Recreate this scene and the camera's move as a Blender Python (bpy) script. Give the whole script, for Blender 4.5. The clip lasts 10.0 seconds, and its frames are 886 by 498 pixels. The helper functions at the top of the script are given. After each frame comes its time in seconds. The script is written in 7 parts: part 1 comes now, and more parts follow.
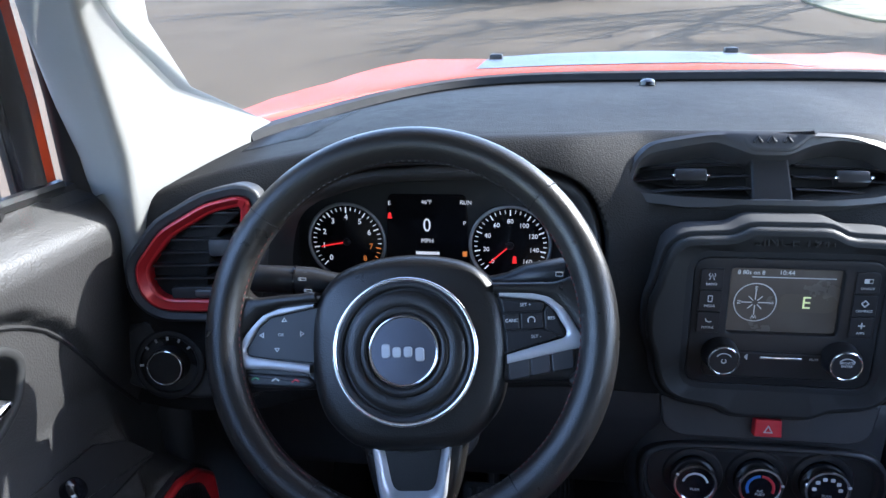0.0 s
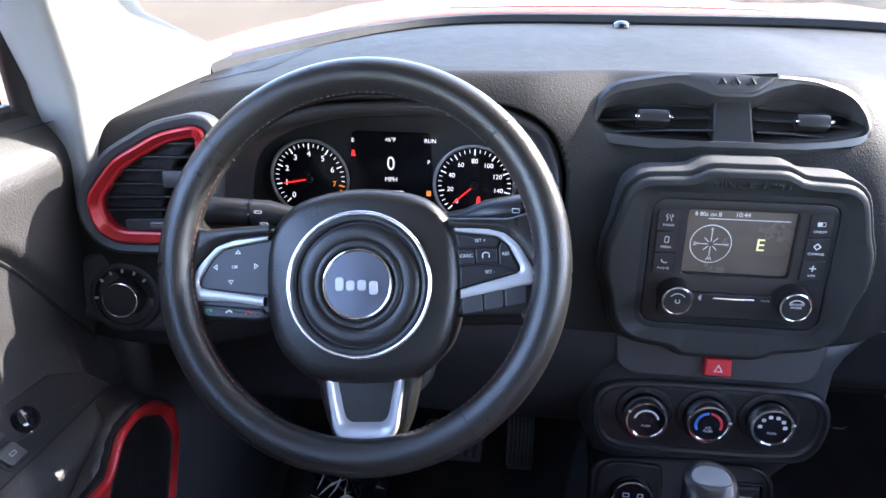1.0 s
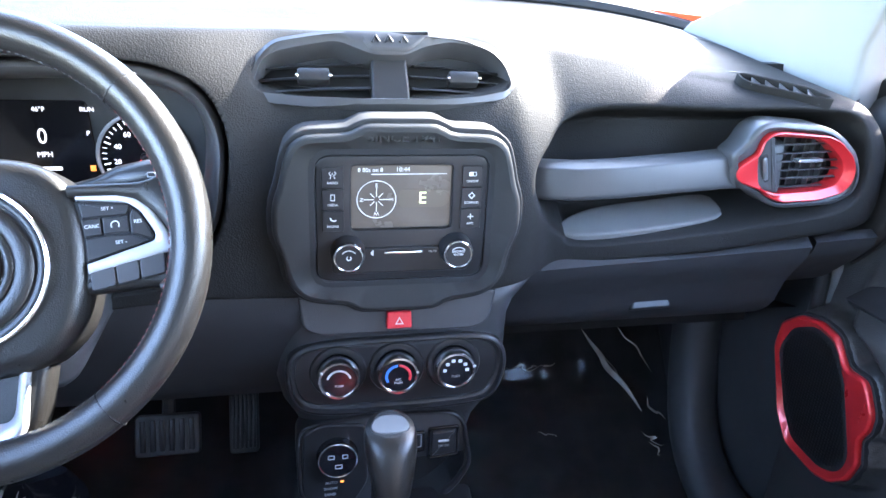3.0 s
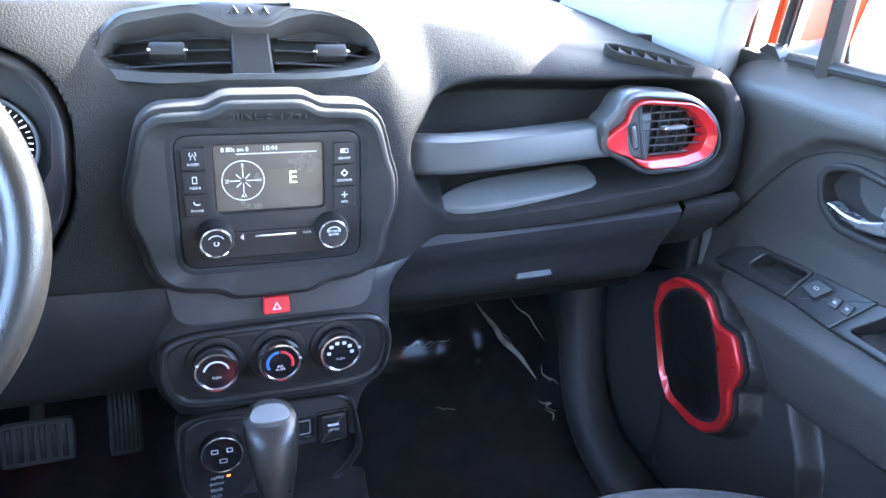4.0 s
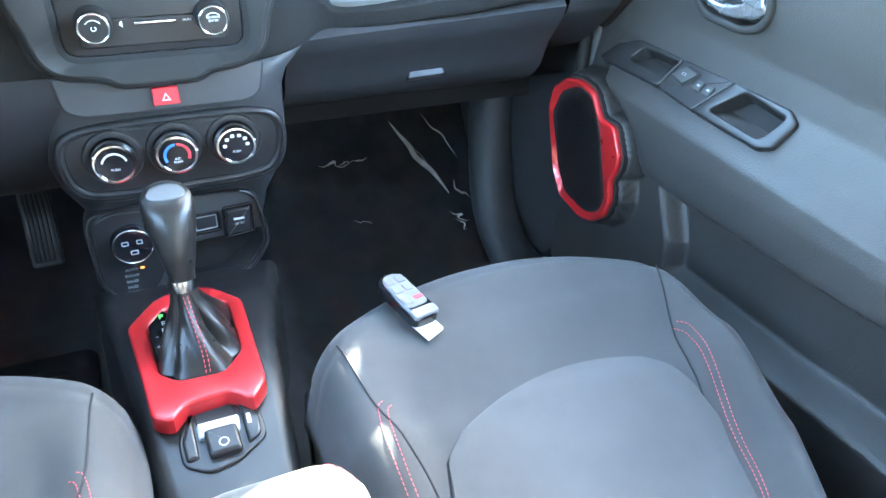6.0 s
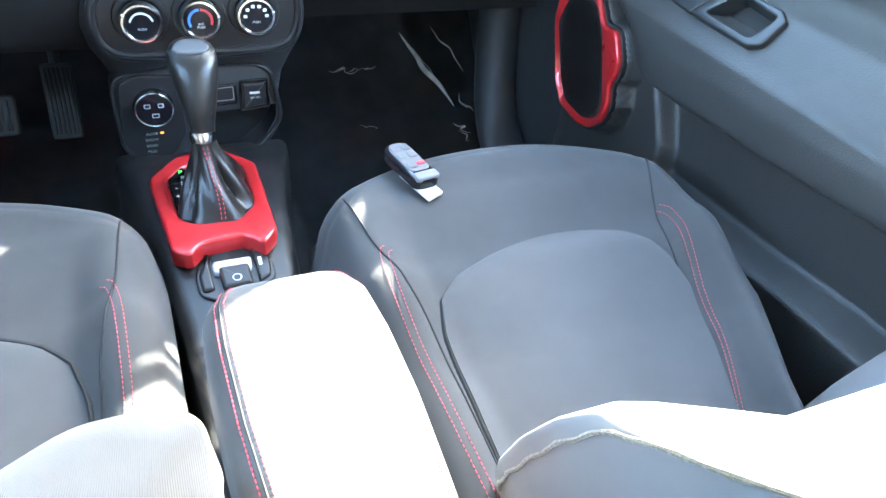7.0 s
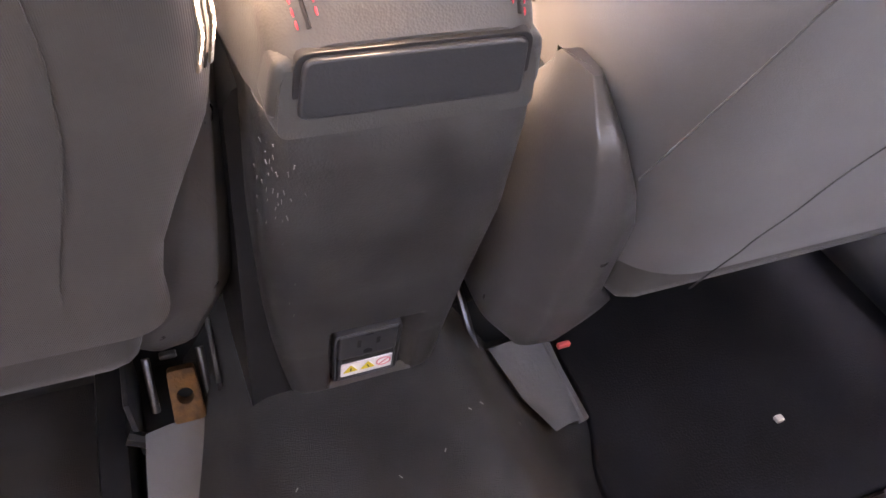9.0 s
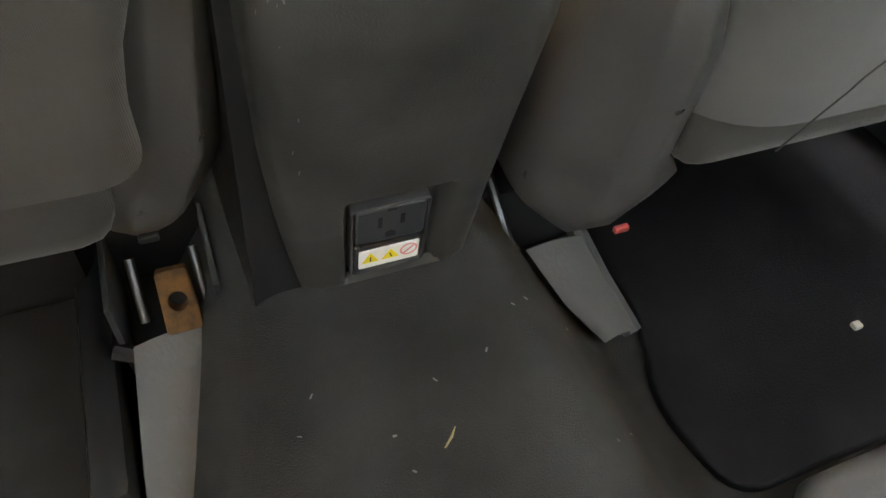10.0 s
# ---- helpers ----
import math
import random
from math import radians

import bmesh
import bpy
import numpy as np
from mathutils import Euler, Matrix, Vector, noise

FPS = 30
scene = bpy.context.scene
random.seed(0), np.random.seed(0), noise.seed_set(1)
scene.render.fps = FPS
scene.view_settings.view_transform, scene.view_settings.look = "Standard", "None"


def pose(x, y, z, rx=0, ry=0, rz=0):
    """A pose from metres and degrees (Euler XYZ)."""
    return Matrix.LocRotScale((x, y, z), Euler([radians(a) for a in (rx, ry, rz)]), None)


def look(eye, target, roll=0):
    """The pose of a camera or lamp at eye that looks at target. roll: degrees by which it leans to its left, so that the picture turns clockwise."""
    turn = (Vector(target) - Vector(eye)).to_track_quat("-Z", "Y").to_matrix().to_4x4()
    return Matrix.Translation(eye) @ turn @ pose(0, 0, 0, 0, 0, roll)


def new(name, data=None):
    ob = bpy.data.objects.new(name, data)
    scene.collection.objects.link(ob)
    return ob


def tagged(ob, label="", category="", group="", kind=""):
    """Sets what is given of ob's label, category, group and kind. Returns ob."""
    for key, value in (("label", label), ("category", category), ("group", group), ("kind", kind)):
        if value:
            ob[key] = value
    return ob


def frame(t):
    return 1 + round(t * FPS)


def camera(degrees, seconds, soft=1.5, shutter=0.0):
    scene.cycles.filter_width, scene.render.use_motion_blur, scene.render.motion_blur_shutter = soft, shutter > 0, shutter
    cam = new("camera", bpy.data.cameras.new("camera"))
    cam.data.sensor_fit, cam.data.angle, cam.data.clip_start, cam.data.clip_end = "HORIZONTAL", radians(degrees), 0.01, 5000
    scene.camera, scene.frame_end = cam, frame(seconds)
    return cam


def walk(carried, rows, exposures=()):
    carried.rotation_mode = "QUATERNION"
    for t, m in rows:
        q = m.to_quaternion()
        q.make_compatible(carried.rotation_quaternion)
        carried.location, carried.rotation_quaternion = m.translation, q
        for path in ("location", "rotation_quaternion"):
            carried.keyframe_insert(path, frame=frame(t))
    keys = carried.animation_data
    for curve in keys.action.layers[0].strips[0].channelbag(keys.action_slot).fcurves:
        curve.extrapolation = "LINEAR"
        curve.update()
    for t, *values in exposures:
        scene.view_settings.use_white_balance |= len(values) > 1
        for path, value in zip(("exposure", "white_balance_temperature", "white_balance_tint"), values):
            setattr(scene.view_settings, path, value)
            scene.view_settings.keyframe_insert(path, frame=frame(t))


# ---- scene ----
cam = camera(64.7, 10.0)
PATH = [
    (0, (-0.241, -0.547, 0.951), (-0.531, 1.344, 0.366), -1.1),
    (0.5, (-0.243, -0.55, 0.949), (-0.556, 1.298, 0.249), 0.1),
    (1, (-0.22, -0.545, 0.937), (-0.446, 1.307, 0.216), 0.5),
    (1.5, (-0.194, -0.54, 0.93), (-0.254, 1.317, 0.192), 1.1),
    (2, (-0.163, -0.541, 0.923), (-0.057, 1.313, 0.182), 1.6),
    (2.5, (-0.132, -0.541, 0.918), (0.128, 1.299, 0.177), 2.2),
    (3, (-0.106, -0.54, 0.914), (0.289, 1.272, 0.166), 2.8),
    (3.2, (-0.108, -0.541, 0.905), (0.368, 1.258, 0.17), 2.7),
    (4.3, (-0.05, -0.534, 0.909), (0.634, 1.156, 0.086), 3.3),
    (4.5, (-0.036, -0.536, 0.908), (0.672, 1.133, 0.064), 3.1),
    (5, (-0.023, -0.539, 0.902), (0.732, 1.057, -0.037), 2.8),
    (5.5, (-0.033, -0.58, 0.889), (0.718, 0.929, -0.187), 3.0),
    (5.7, (-0.036, -0.605, 0.882), (0.709, 0.884, -0.225), 3.3),
    (6.8, (-0.068, -0.731, 0.823), (0.643, 0.694, -0.386), 6.7),
    (7, (-0.081, -0.746, 0.818), (0.636, 0.654, -0.419), 7.6),
    (7.5, (-0.084, -0.801, 0.759), (0.611, 0.578, -0.511), 8.5),
    (8, (-0.079, -0.825, 0.7), (0.571, 0.506, -0.643), 7.1),
    (8.5, (-0.098, -0.84, 0.628), (0.585, 0.459, -0.731), 8.8),
    (9, (-0.089, -0.839, 0.544), (0.547, 0.406, -0.886), 8.4),
    (9.5, (-0.086, -0.829, 0.473), (0.502, 0.385, -1.004), 7.2),
    (10, (-0.09, -0.825, 0.447), (0.502, 0.36, -1.052), 6.5),
]
EXPOSURES = [(0.0, 3.75, 5900, 16), (0.5, 4.27, 6250, 18), (1.0, 4.70, 6400, 21), (1.5, 5.15, 6450, 21), (2.0, 5.42, 6350, 20), (2.5, 5.65, 6350, 18), (3.2, 5.95, 6300, 16), (4.5, 6.25, 6150, 11), (5.5, 6.8, 6550, 0), (7.0, 6.45, 6650, 2), (7.6, 5.75, 7100, 12), (8.3, 6.0, 7100, 12), (8.6, 7.0, 7300, 14), (9.0, 8.15, 10900, 34), (9.5, 8.15, 12700, 24), (10.0, 8.0, 13900, 9)]
walk(cam, [(t, look(eye, target, roll)) for t, eye, target, roll in PATH], exposures=EXPOSURES)

# ---- world and sun ----
SUN_SIDE, SUN_UP = 58.0, 33.5          # degrees to the right of the car's nose, degrees above the horizon
world = bpy.data.worlds.new("sky")
scene.world = world
world.use_nodes = True
wn = world.node_tree.nodes
sky = wn.new("ShaderNodeTexSky")
sky.sky_type, sky.sun_disc = "NISHITA", False
sky.sun_elevation, sky.sun_rotation = radians(SUN_UP), radians(SUN_SIDE)
world.node_tree.links.new(sky.outputs[0], wn["Background"].inputs[0])
wn["Background"].inputs[1].default_value = 0.15
sun = new("sun", bpy.data.lights.new("sun", "SUN"))
sun.data.energy, sun.data.angle, sun.data.color = 2.0, radians(0.5), (1.0, 0.95, 0.87)
a, e = radians(SUN_SIDE), radians(SUN_UP)
to_sun = Vector((math.sin(a) * math.cos(e), math.cos(a) * math.cos(e), math.sin(e)))
sun.matrix_world = look(to_sun * 30, (0, 0, 0))


# ---- materials ----
def material(name, color, rough=0.5, metal=0.0, grain=0.0, scale=400.0, kind="noise", spread=0.15, wide=6.0, coat=0.0, tint=None, sheen=0.0, spec=0.5, emit=0.0):
    """A surface with variation at two scales: wide stains or wear in colour and gloss, and a fine relief."""
    m = bpy.data.materials.new(name)
    m.use_nodes = True
    t = m.node_tree
    n, link = t.nodes, t.links.new
    b = n["Principled BSDF"]
    b.inputs["Metallic"].default_value = metal
    b.inputs["Coat Weight"].default_value = coat
    b.inputs["Coat Roughness"].default_value = 0.08
    b.inputs["Sheen Weight"].default_value = sheen
    b.inputs["Sheen Roughness"].default_value = 0.45
    b.inputs["Specular IOR Level"].default_value = spec
    co = n.new("ShaderNodeTexCoord")
    big = n.new("ShaderNodeTexNoise")
    big.inputs["Scale"].default_value, big.inputs["Detail"].default_value = wide, 5
    link(co.outputs["Object"], big.inputs["Vector"])
    ramp = n.new("ShaderNodeMapRange")
    ramp.inputs["From Min"].default_value, ramp.inputs["From Max"].default_value = 0.3, 0.7
    link(big.outputs["Fac"], ramp.inputs["Value"])
    mix = n.new("ShaderNodeMix")
    mix.data_type = "RGBA"
    other = tint or tuple(c * (1 + 2 * spread) for c in color)
    mix.inputs["A"].default_value = (*[c * (1 - spread) for c in color], 1)
    mix.inputs["B"].default_value = (*other, 1)
    link(ramp.outputs["Result"], mix.inputs["Factor"])
    link(mix.outputs["Result"], b.inputs["Base Color"])
    gloss = n.new("ShaderNodeMapRange")
    gloss.inputs["To Min"].default_value, gloss.inputs["To Max"].default_value = max(rough - 0.07, 0.02), min(rough + 0.08, 1)
    fine = n.new("ShaderNodeTexNoise")
    fine.inputs["Scale"].default_value, fine.inputs["Detail"].default_value = 45, 4
    link(co.outputs["Object"], fine.inputs["Vector"])
    link(fine.outputs["Fac"], gloss.inputs["Value"])
    link(gloss.outputs["Result"], b.inputs["Roughness"])
    if grain:
        if kind == "leather":
            tex = n.new("ShaderNodeTexVoronoi")
            tex.inputs["Scale"].default_value = scale
            height = tex.outputs["Distance"]
        elif kind == "weave":
            tex = n.new("ShaderNodeTexWave")
            tex.bands_direction = "DIAGONAL"
            tex.inputs["Scale"].default_value, tex.inputs["Distortion"].default_value = scale, 1.5
            height = tex.outputs["Fac"]
        elif kind == "rib":
            tex = n.new("ShaderNodeTexWave")
            tex.bands_direction = "X"
            tex.inputs["Scale"].default_value, tex.inputs["Distortion"].default_value = scale, 0.4
            height = tex.outputs["Fac"]
        else:
            tex = n.new("ShaderNodeTexNoise")
            tex.inputs["Scale"].default_value, tex.inputs["Detail"].default_value = scale, 3
            height = tex.outputs["Fac"]
        link(co.outputs["Object"], tex.inputs["Vector"])
        bump = n.new("ShaderNodeBump")
        bump.inputs["Strength"].default_value, bump.inputs["Distance"].default_value = grain, 0.001
        link(height, bump.inputs["Height"])
        link(bump.outputs["Normal"], b.inputs["Normal"])
    if emit:
        b.inputs["Emission Color"].default_value = (*color, 1)
        b.inputs["Emission Strength"].default_value = emit
    return m


def glass(name, color=(1, 1, 1), gloss=0.015, rough=0.0):
    m = bpy.data.materials.new(name)
    m.use_nodes = True
    n, link = m.node_tree.nodes, m.node_tree.links.new
    n.remove(n["Principled BSDF"])
    clear, shine, mix, face = n.new("ShaderNodeBsdfTransparent"), n.new("ShaderNodeBsdfGlossy"), n.new("ShaderNodeMixShader"), n.new("ShaderNodeLayerWeight")
    power, amount = n.new("ShaderNodeMath"), n.new("ShaderNodeMath")
    clear.inputs[0].default_value = (*color, 1)
    shine.inputs["Roughness"].default_value = rough
    face.inputs[0].default_value = 0.5
    power.operation, amount.operation = "POWER", "MULTIPLY_ADD"
    power.inputs[1].default_value = 4.0
    amount.inputs[1].default_value, amount.inputs[2].default_value = 0.6, gloss
    link(face.outputs["Facing"], power.inputs[0])
    link(power.outputs[0], amount.inputs[0])
    link(amount.outputs[0], mix.inputs[0])
    link(clear.outputs[0], mix.inputs[1])
    link(shine.outputs[0], mix.inputs[2])
    link(mix.outputs[0], n["Material Output"].inputs[0])
    return m


soft_black = material("soft black dash plastic", (0.0175, 0.0172, 0.017), 0.55, grain=0.40, scale=560, kind="leather", spread=0.16, spec=0.03)
hard_black = material("hard black plastic", (0.026, 0.027, 0.029), 0.5, grain=0.2, scale=700, spread=0.15)
satin_black = material("satin black trim", (0.016, 0.016, 0.017), 0.33, grain=0.05, scale=500, spec=0.32)
gloss_black = material("gloss black", (0.008, 0.008, 0.010), 0.12, spread=0.1)
# Near black: puts the shade of cavities into the colour; also joints, tyres, rubber.
void_black = material("near black for cavity shade, joints and rubber", (0.006, 0.006, 0.007), 0.8)
leather = material("black leather", (0.0125, 0.0118, 0.0112), 0.30, grain=0.18, scale=800, kind="leather", spread=0.15, spec=0.42)
silver = material("satin silver paint", (0.40, 0.41, 0.43), 0.34, metal=0.35, spread=0.05)
lever_metal = material("satin chrome lever", (0.42, 0.43, 0.46), 0.26, metal=0.85, spread=0.06)
chrome = material("chrome", (0.86, 0.87, 0.88), 0.16, metal=1.0, spread=0.03)
red_trim = material("satin red trim", (0.42, 0.018, 0.022), 0.30, metal=0.25, coat=0.3, spread=0.08, wide=12)
red_paint = material("red orange car paint", (0.42, 0.045, 0.010), 0.55, coat=0.0, spread=0.04, spec=0.2)
decal_black = material("matt hood decal", (0.03, 0.032, 0.036), 0.42)
pillar_grey = material("grey woven pillar cover", (0.185, 0.185, 0.178), 0.85, grain=0.25, scale=900, spread=0.04, sheen=0.2)
fabric = material("charcoal seat fabric", (0.031, 0.032, 0.033), 0.9, grain=0.3, scale=1400, spread=0.14, sheen=0.08)
insert_fabric = material("grey seat insert fabric", (0.043, 0.0445, 0.046), 0.9, grain=0.3, scale=1600, spread=0.12, sheen=0.12)
# Passenger's backrest: cloth lightened, the light it catches put into its colour.
lit_back_fabric = material("seat back fabric, lit copy", (0.085, 0.082, 0.082), 0.85, grain=0.15, scale=1200, kind="noise", spread=0.15, sheen=0.2)
armrest_skin = material("black vinyl armrest", (0.038, 0.037, 0.035), 0.55, grain=0.10, scale=900, kind="leather", spread=0.1, sheen=0.15)
carpet = material("black needle felt carpet", (0.0150, 0.0150, 0.0152), 0.95, grain=0.8, scale=1100, spread=0.35, wide=20, sheen=0.05)
worn_thread = material("worn brown red thread", (0.16, 0.05, 0.045), 0.7)
grey_thread = material("dark thread", (0.05, 0.05, 0.055), 0.6)
white_print = material("white print", (0.52, 0.52, 0.515), 0.5, emit=0.0)
headliner = material("grey headliner cloth", (0.60, 0.60, 0.58), 0.9, grain=0.3, scale=800)
asphalt = material("bleached driveway asphalt", (0.075, 0.056, 0.037), 0.95, grain=0.8, scale=40, spread=0.13, wide=0.5, spec=0.1)
bark = material("grey bark", (0.12, 0.10, 0.085), 0.95, grain=1.0, scale=30, spread=0.3)
window_glass = glass("clear window glass")
screen_glass = glass("green tinted windscreen glass", (0.80, 0.825, 0.815))
privacy_glass = glass("dark privacy glass", (0.50, 0.50, 0.50))

lawn_mat = material("dry winter grass", (0.13, 0.11, 0.06), 0.95, grain=1.0, scale=90, spread=0.35, wide=3)
mirror_mat = material("mirror silvering", (0.9, 0.9, 0.9), 0.02, metal=1.0, spread=0.01)
grey_plastic = material("mid grey plastic", (0.12, 0.122, 0.128), 0.4, grain=0.1, scale=500)
pod_grey = material("satin charcoal trim", (0.034, 0.034, 0.036), 0.40, grain=0.06, scale=600, spec=0.3)
surround_grey = material("charcoal surround", (0.022, 0.022, 0.022), 0.5, grain=0.1, scale=600, spec=0.15)
emblem_grey = material("brushed grey emblem", (0.085, 0.09, 0.11), 0.35, metal=0.7)
scuffed_black = material("scuffed black plastic", (0.030, 0.029, 0.029), 0.34, grain=0.18, scale=900, tint=(0.052, 0.050, 0.049), wide=26)
stitch_red = material("red sewing thread", (0.50, 0.05, 0.07), 0.65)
hazard_red = material("translucent red plastic", (0.48, 0.02, 0.03), 0.3)
white_light = material("lit white legend", (0.8, 0.83, 0.86), 0.5, emit=0.05)
cream_light = material("lit cream legend", (0.72, 0.78, 0.36), 0.5, emit=0.02)
red_light = material("lit red legend", (0.7, 0.02, 0.02), 0.5, emit=0.10)
orange_light = material("lit orange legend", (0.75, 0.22, 0.04), 0.5, emit=0.05)
green_light = material("lit green legend", (0.1, 0.8, 0.12), 0.5, emit=0.03)
screen_mat = material("screen", (0.052, 0.049, 0.044), 0.25, emit=0.022, spread=0.3, wide=9)
screen_dark = material("screen dark field", (0.05, 0.046, 0.038), 0.25, emit=0.02)
red_print = material("red print", (0.55, 0.03, 0.04), 0.5)
green_print = material("green print", (0.06, 0.25, 0.12), 0.5)
blue_print = material("blue print", (0.04, 0.16, 0.5), 0.5)
sticker_white = material("white sticker", (0.78, 0.76, 0.76), 0.4, spread=0.03)
sticker_yellow = material("yellow print", (0.80, 0.60, 0.03), 0.4, spread=0.03)
sticker_red = material("pale red print", (0.75, 0.25, 0.28), 0.4, spread=0.03)
rust = material("rusted steel", (0.07, 0.032, 0.012), 0.8, grain=1.0, scale=200, tint=(0.15, 0.065, 0.018), wide=140)
steel = material("bare steel", (0.10, 0.105, 0.115), 0.35, metal=0.9)
rail_grey = material("grey carpet cover plastic", (0.085, 0.084, 0.084), 0.6, grain=0.3, scale=300)
edge_fabric = material("fuzzy beige piping", (0.085, 0.070, 0.045), 0.9, grain=1.0, scale=300, sheen=0.6)
shield_plastic = material("grained dark grey plastic", (0.058, 0.055, 0.055), 0.30, grain=0.15, scale=600)
clip_red = material("red and white clip", (0.40, 0.06, 0.06), 0.4)
rubber_grey = material("pale grey rubber", (0.085, 0.085, 0.088), 0.5, grain=0.1, scale=400)
paper = material("white paper", (0.55, 0.53, 0.49), 0.8, grain=0.3, scale=200)
door_plastic = material("grained door plastic", (0.025, 0.024, 0.0235), 0.50, grain=0.24, scale=460, kind="leather", spread=0.12)
film_mat = glass("clear plastic film", (0.97, 0.97, 0.98), gloss=0.012, rough=0.03)
# Opaque pale colour for the highlights on folds of clear film.
glint_mat = material("pale film glint", (0.30, 0.29, 0.27), 0.12, spread=0.2, wide=40)
mat_rubber = material("black rubber mat", (0.0085, 0.0085, 0.010), 0.8, grain=0.5, scale=500, spread=0.3, wide=14, spec=0.15)
crumb_mat = material("pale crumbs", (0.22, 0.21, 0.20), 0.9)
straw_mat = material("dry straw", (0.45, 0.33, 0.16), 0.8)
car_grey = material("dark grey car paint", (0.05, 0.05, 0.055), 0.3, coat=0.8)

# Pocket and valance cloth; on the driver's backrest its darkness stands for shade.
shaded_pocket_fabric = material("brown black pocket cloth, shaded seat back copy", (0.033, 0.029, 0.026), 0.9, grain=0.25, scale=420, kind="rib", spread=0.15, sheen=0.15)
knee_black = material("dull black knee panel", (0.014, 0.014, 0.016), 0.65, grain=0.3, scale=600)
knob_metal = material("dull grey metal cap", (0.10, 0.105, 0.11), 0.32, metal=0.3, spread=0.05)
grey_print = material("grey print", (0.30, 0.31, 0.32), 0.5)
screen_white = material("white screen legend", (0.45, 0.47, 0.48), 0.4, emit=0.012)
handle_grey = material("smooth charcoal handle plastic", (0.036, 0.037, 0.039), 0.40, grain=0.06, scale=700, spec=0.45)
mat_grey = material("grey rubber liner", (0.085, 0.086, 0.085), 0.6, grain=0.3, scale=500)


# ---- builders ----
def mesh_object(name, bm, mat, angle=38):
    me = bpy.data.meshes.new(name)
    bmesh.ops.recalc_face_normals(bm, faces=bm.faces)
    bm.to_mesh(me)
    bm.free()
    me.materials.append(mat)
    me.shade_smooth()
    me.set_sharp_from_angle(angle=radians(angle))
    for face in me.polygons:
        if len(face.vertices) > 4:
            face.use_smooth = False
    return new(name, me)


def thing(name, place, label, category, group="", kind=""):
    """The Empty at the base of a thing, under which its parts hang."""
    ob = new(name)
    ob.location = place
    ob.empty_display_size = 0.02
    return tagged(ob, label, category, group, kind)


def part(name, bm, mat, parent, label="", angle=38):
    """Links bm, built in world places, as one mesh under a thing or a part."""
    ob = mesh_object(name, bm, mat, angle)
    ob.parent = parent
    top = parent
    while top.parent:
        top = top.parent
    if parent == top:
        ob.matrix_parent_inverse = Matrix.Translation(-Vector(parent.location))
    else:
        ob.matrix_parent_inverse = Matrix.Identity(4)
    if label:
        tagged(ob, label)
    return ob


def single(name, bm, mat, label, category, group="", kind="", angle=38):
    return tagged(mesh_object(name, bm, mat, angle), label, category, group, kind)


def axes(o, u, v):
    """A frame with origin o, u to its right and v upwards; its third axis comes out of the surface."""
    u = Vector(u).normalized()
    w = u.cross(Vector(v)).normalized()
    v = w.cross(u)
    m = Matrix((u, v, w)).transposed().to_4x4()
    m.translation = o
    return m


def facing(x, y, z, up=0.0, side=0.0):
    """A frame on a panel that faces the car's rear, tipped to look up and turned to look to the right by some degrees."""
    return Matrix.Translation((x, y, z)) @ pose(0, 0, 0, 90 - up, 0, side)


def flat(x, y, z, turn=0.0, nod=0.0):
    """A frame on a surface that looks up: u to the right, v ahead, tipped by nod so that its front end rises."""
    return pose(x, y, z, nod, 0, turn)


def spline(pts, n, closed=True):
    """n places along a smooth curve through the points."""
    p = np.array(pts, float)
    k = len(p)
    out = []
    spans = k if closed else k - 1
    fine = 12
    for i in range(spans):
        a, b, c, d = (p[(i + j) % k] if closed else p[min(max(i + j, 0), k - 1)] for j in (-1, 0, 1, 2))
        for s in range(fine):
            t = s / fine
            out.append(0.5 * (2 * b + (c - a) * t + (2 * a - 5 * b + 4 * c - d) * t * t + (3 * b - a - 3 * c + d) * t ** 3))
    if not closed:
        out.append(p[-1])
    return resample(out, n, closed)


def resample(pts, n, closed=True):
    p = np.array(pts, float)
    if closed:
        p = np.vstack([p, p[:1]])
    d = np.r_[0, np.cumsum(np.linalg.norm(np.diff(p, axis=0), axis=1))]
    s = np.linspace(0, d[-1], n + 1)[:-1] if closed else np.linspace(0, d[-1], n)
    return np.stack([np.interp(s, d, p[:, c]) for c in range(p.shape[1])], 1)


def rounded(pts, r, seg=4):
    """A polygon with its corners rounded to the radius r (one number, or one a corner)."""
    p = [Vector(q) for q in pts]
    out = []
    for i, q in enumerate(p):
        a, b = (p[i - 1] - q), (p[(i + 1) % len(p)] - q)
        rr = r[i] if isinstance(r, (list, tuple)) else r
        c = min(rr, a.length * 0.49, b.length * 0.49)
        s, e = q + a.normalized() * c, q + b.normalized() * c
        for k in range(seg + 1):
            t = k / seg
            out.append((1 - t) ** 2 * s + 2 * t * (1 - t) * q + t * t * e)
    return [tuple(v) for v in out]


def rect(w, h, r=0.0, cx=0.0, cy=0.0, seg=4):
    pts = [(cx - w / 2, cy - h / 2), (cx + w / 2, cy - h / 2), (cx + w / 2, cy + h / 2), (cx - w / 2, cy + h / 2)]
    return rounded(pts, r, seg) if r else pts


def ellipse(rx, ry=None, n=40, cx=0.0, cy=0.0):
    ry = ry or rx
    return [(cx + rx * math.cos(2 * math.pi * i / n), cy + ry * math.sin(2 * math.pi * i / n)) for i in range(n)]


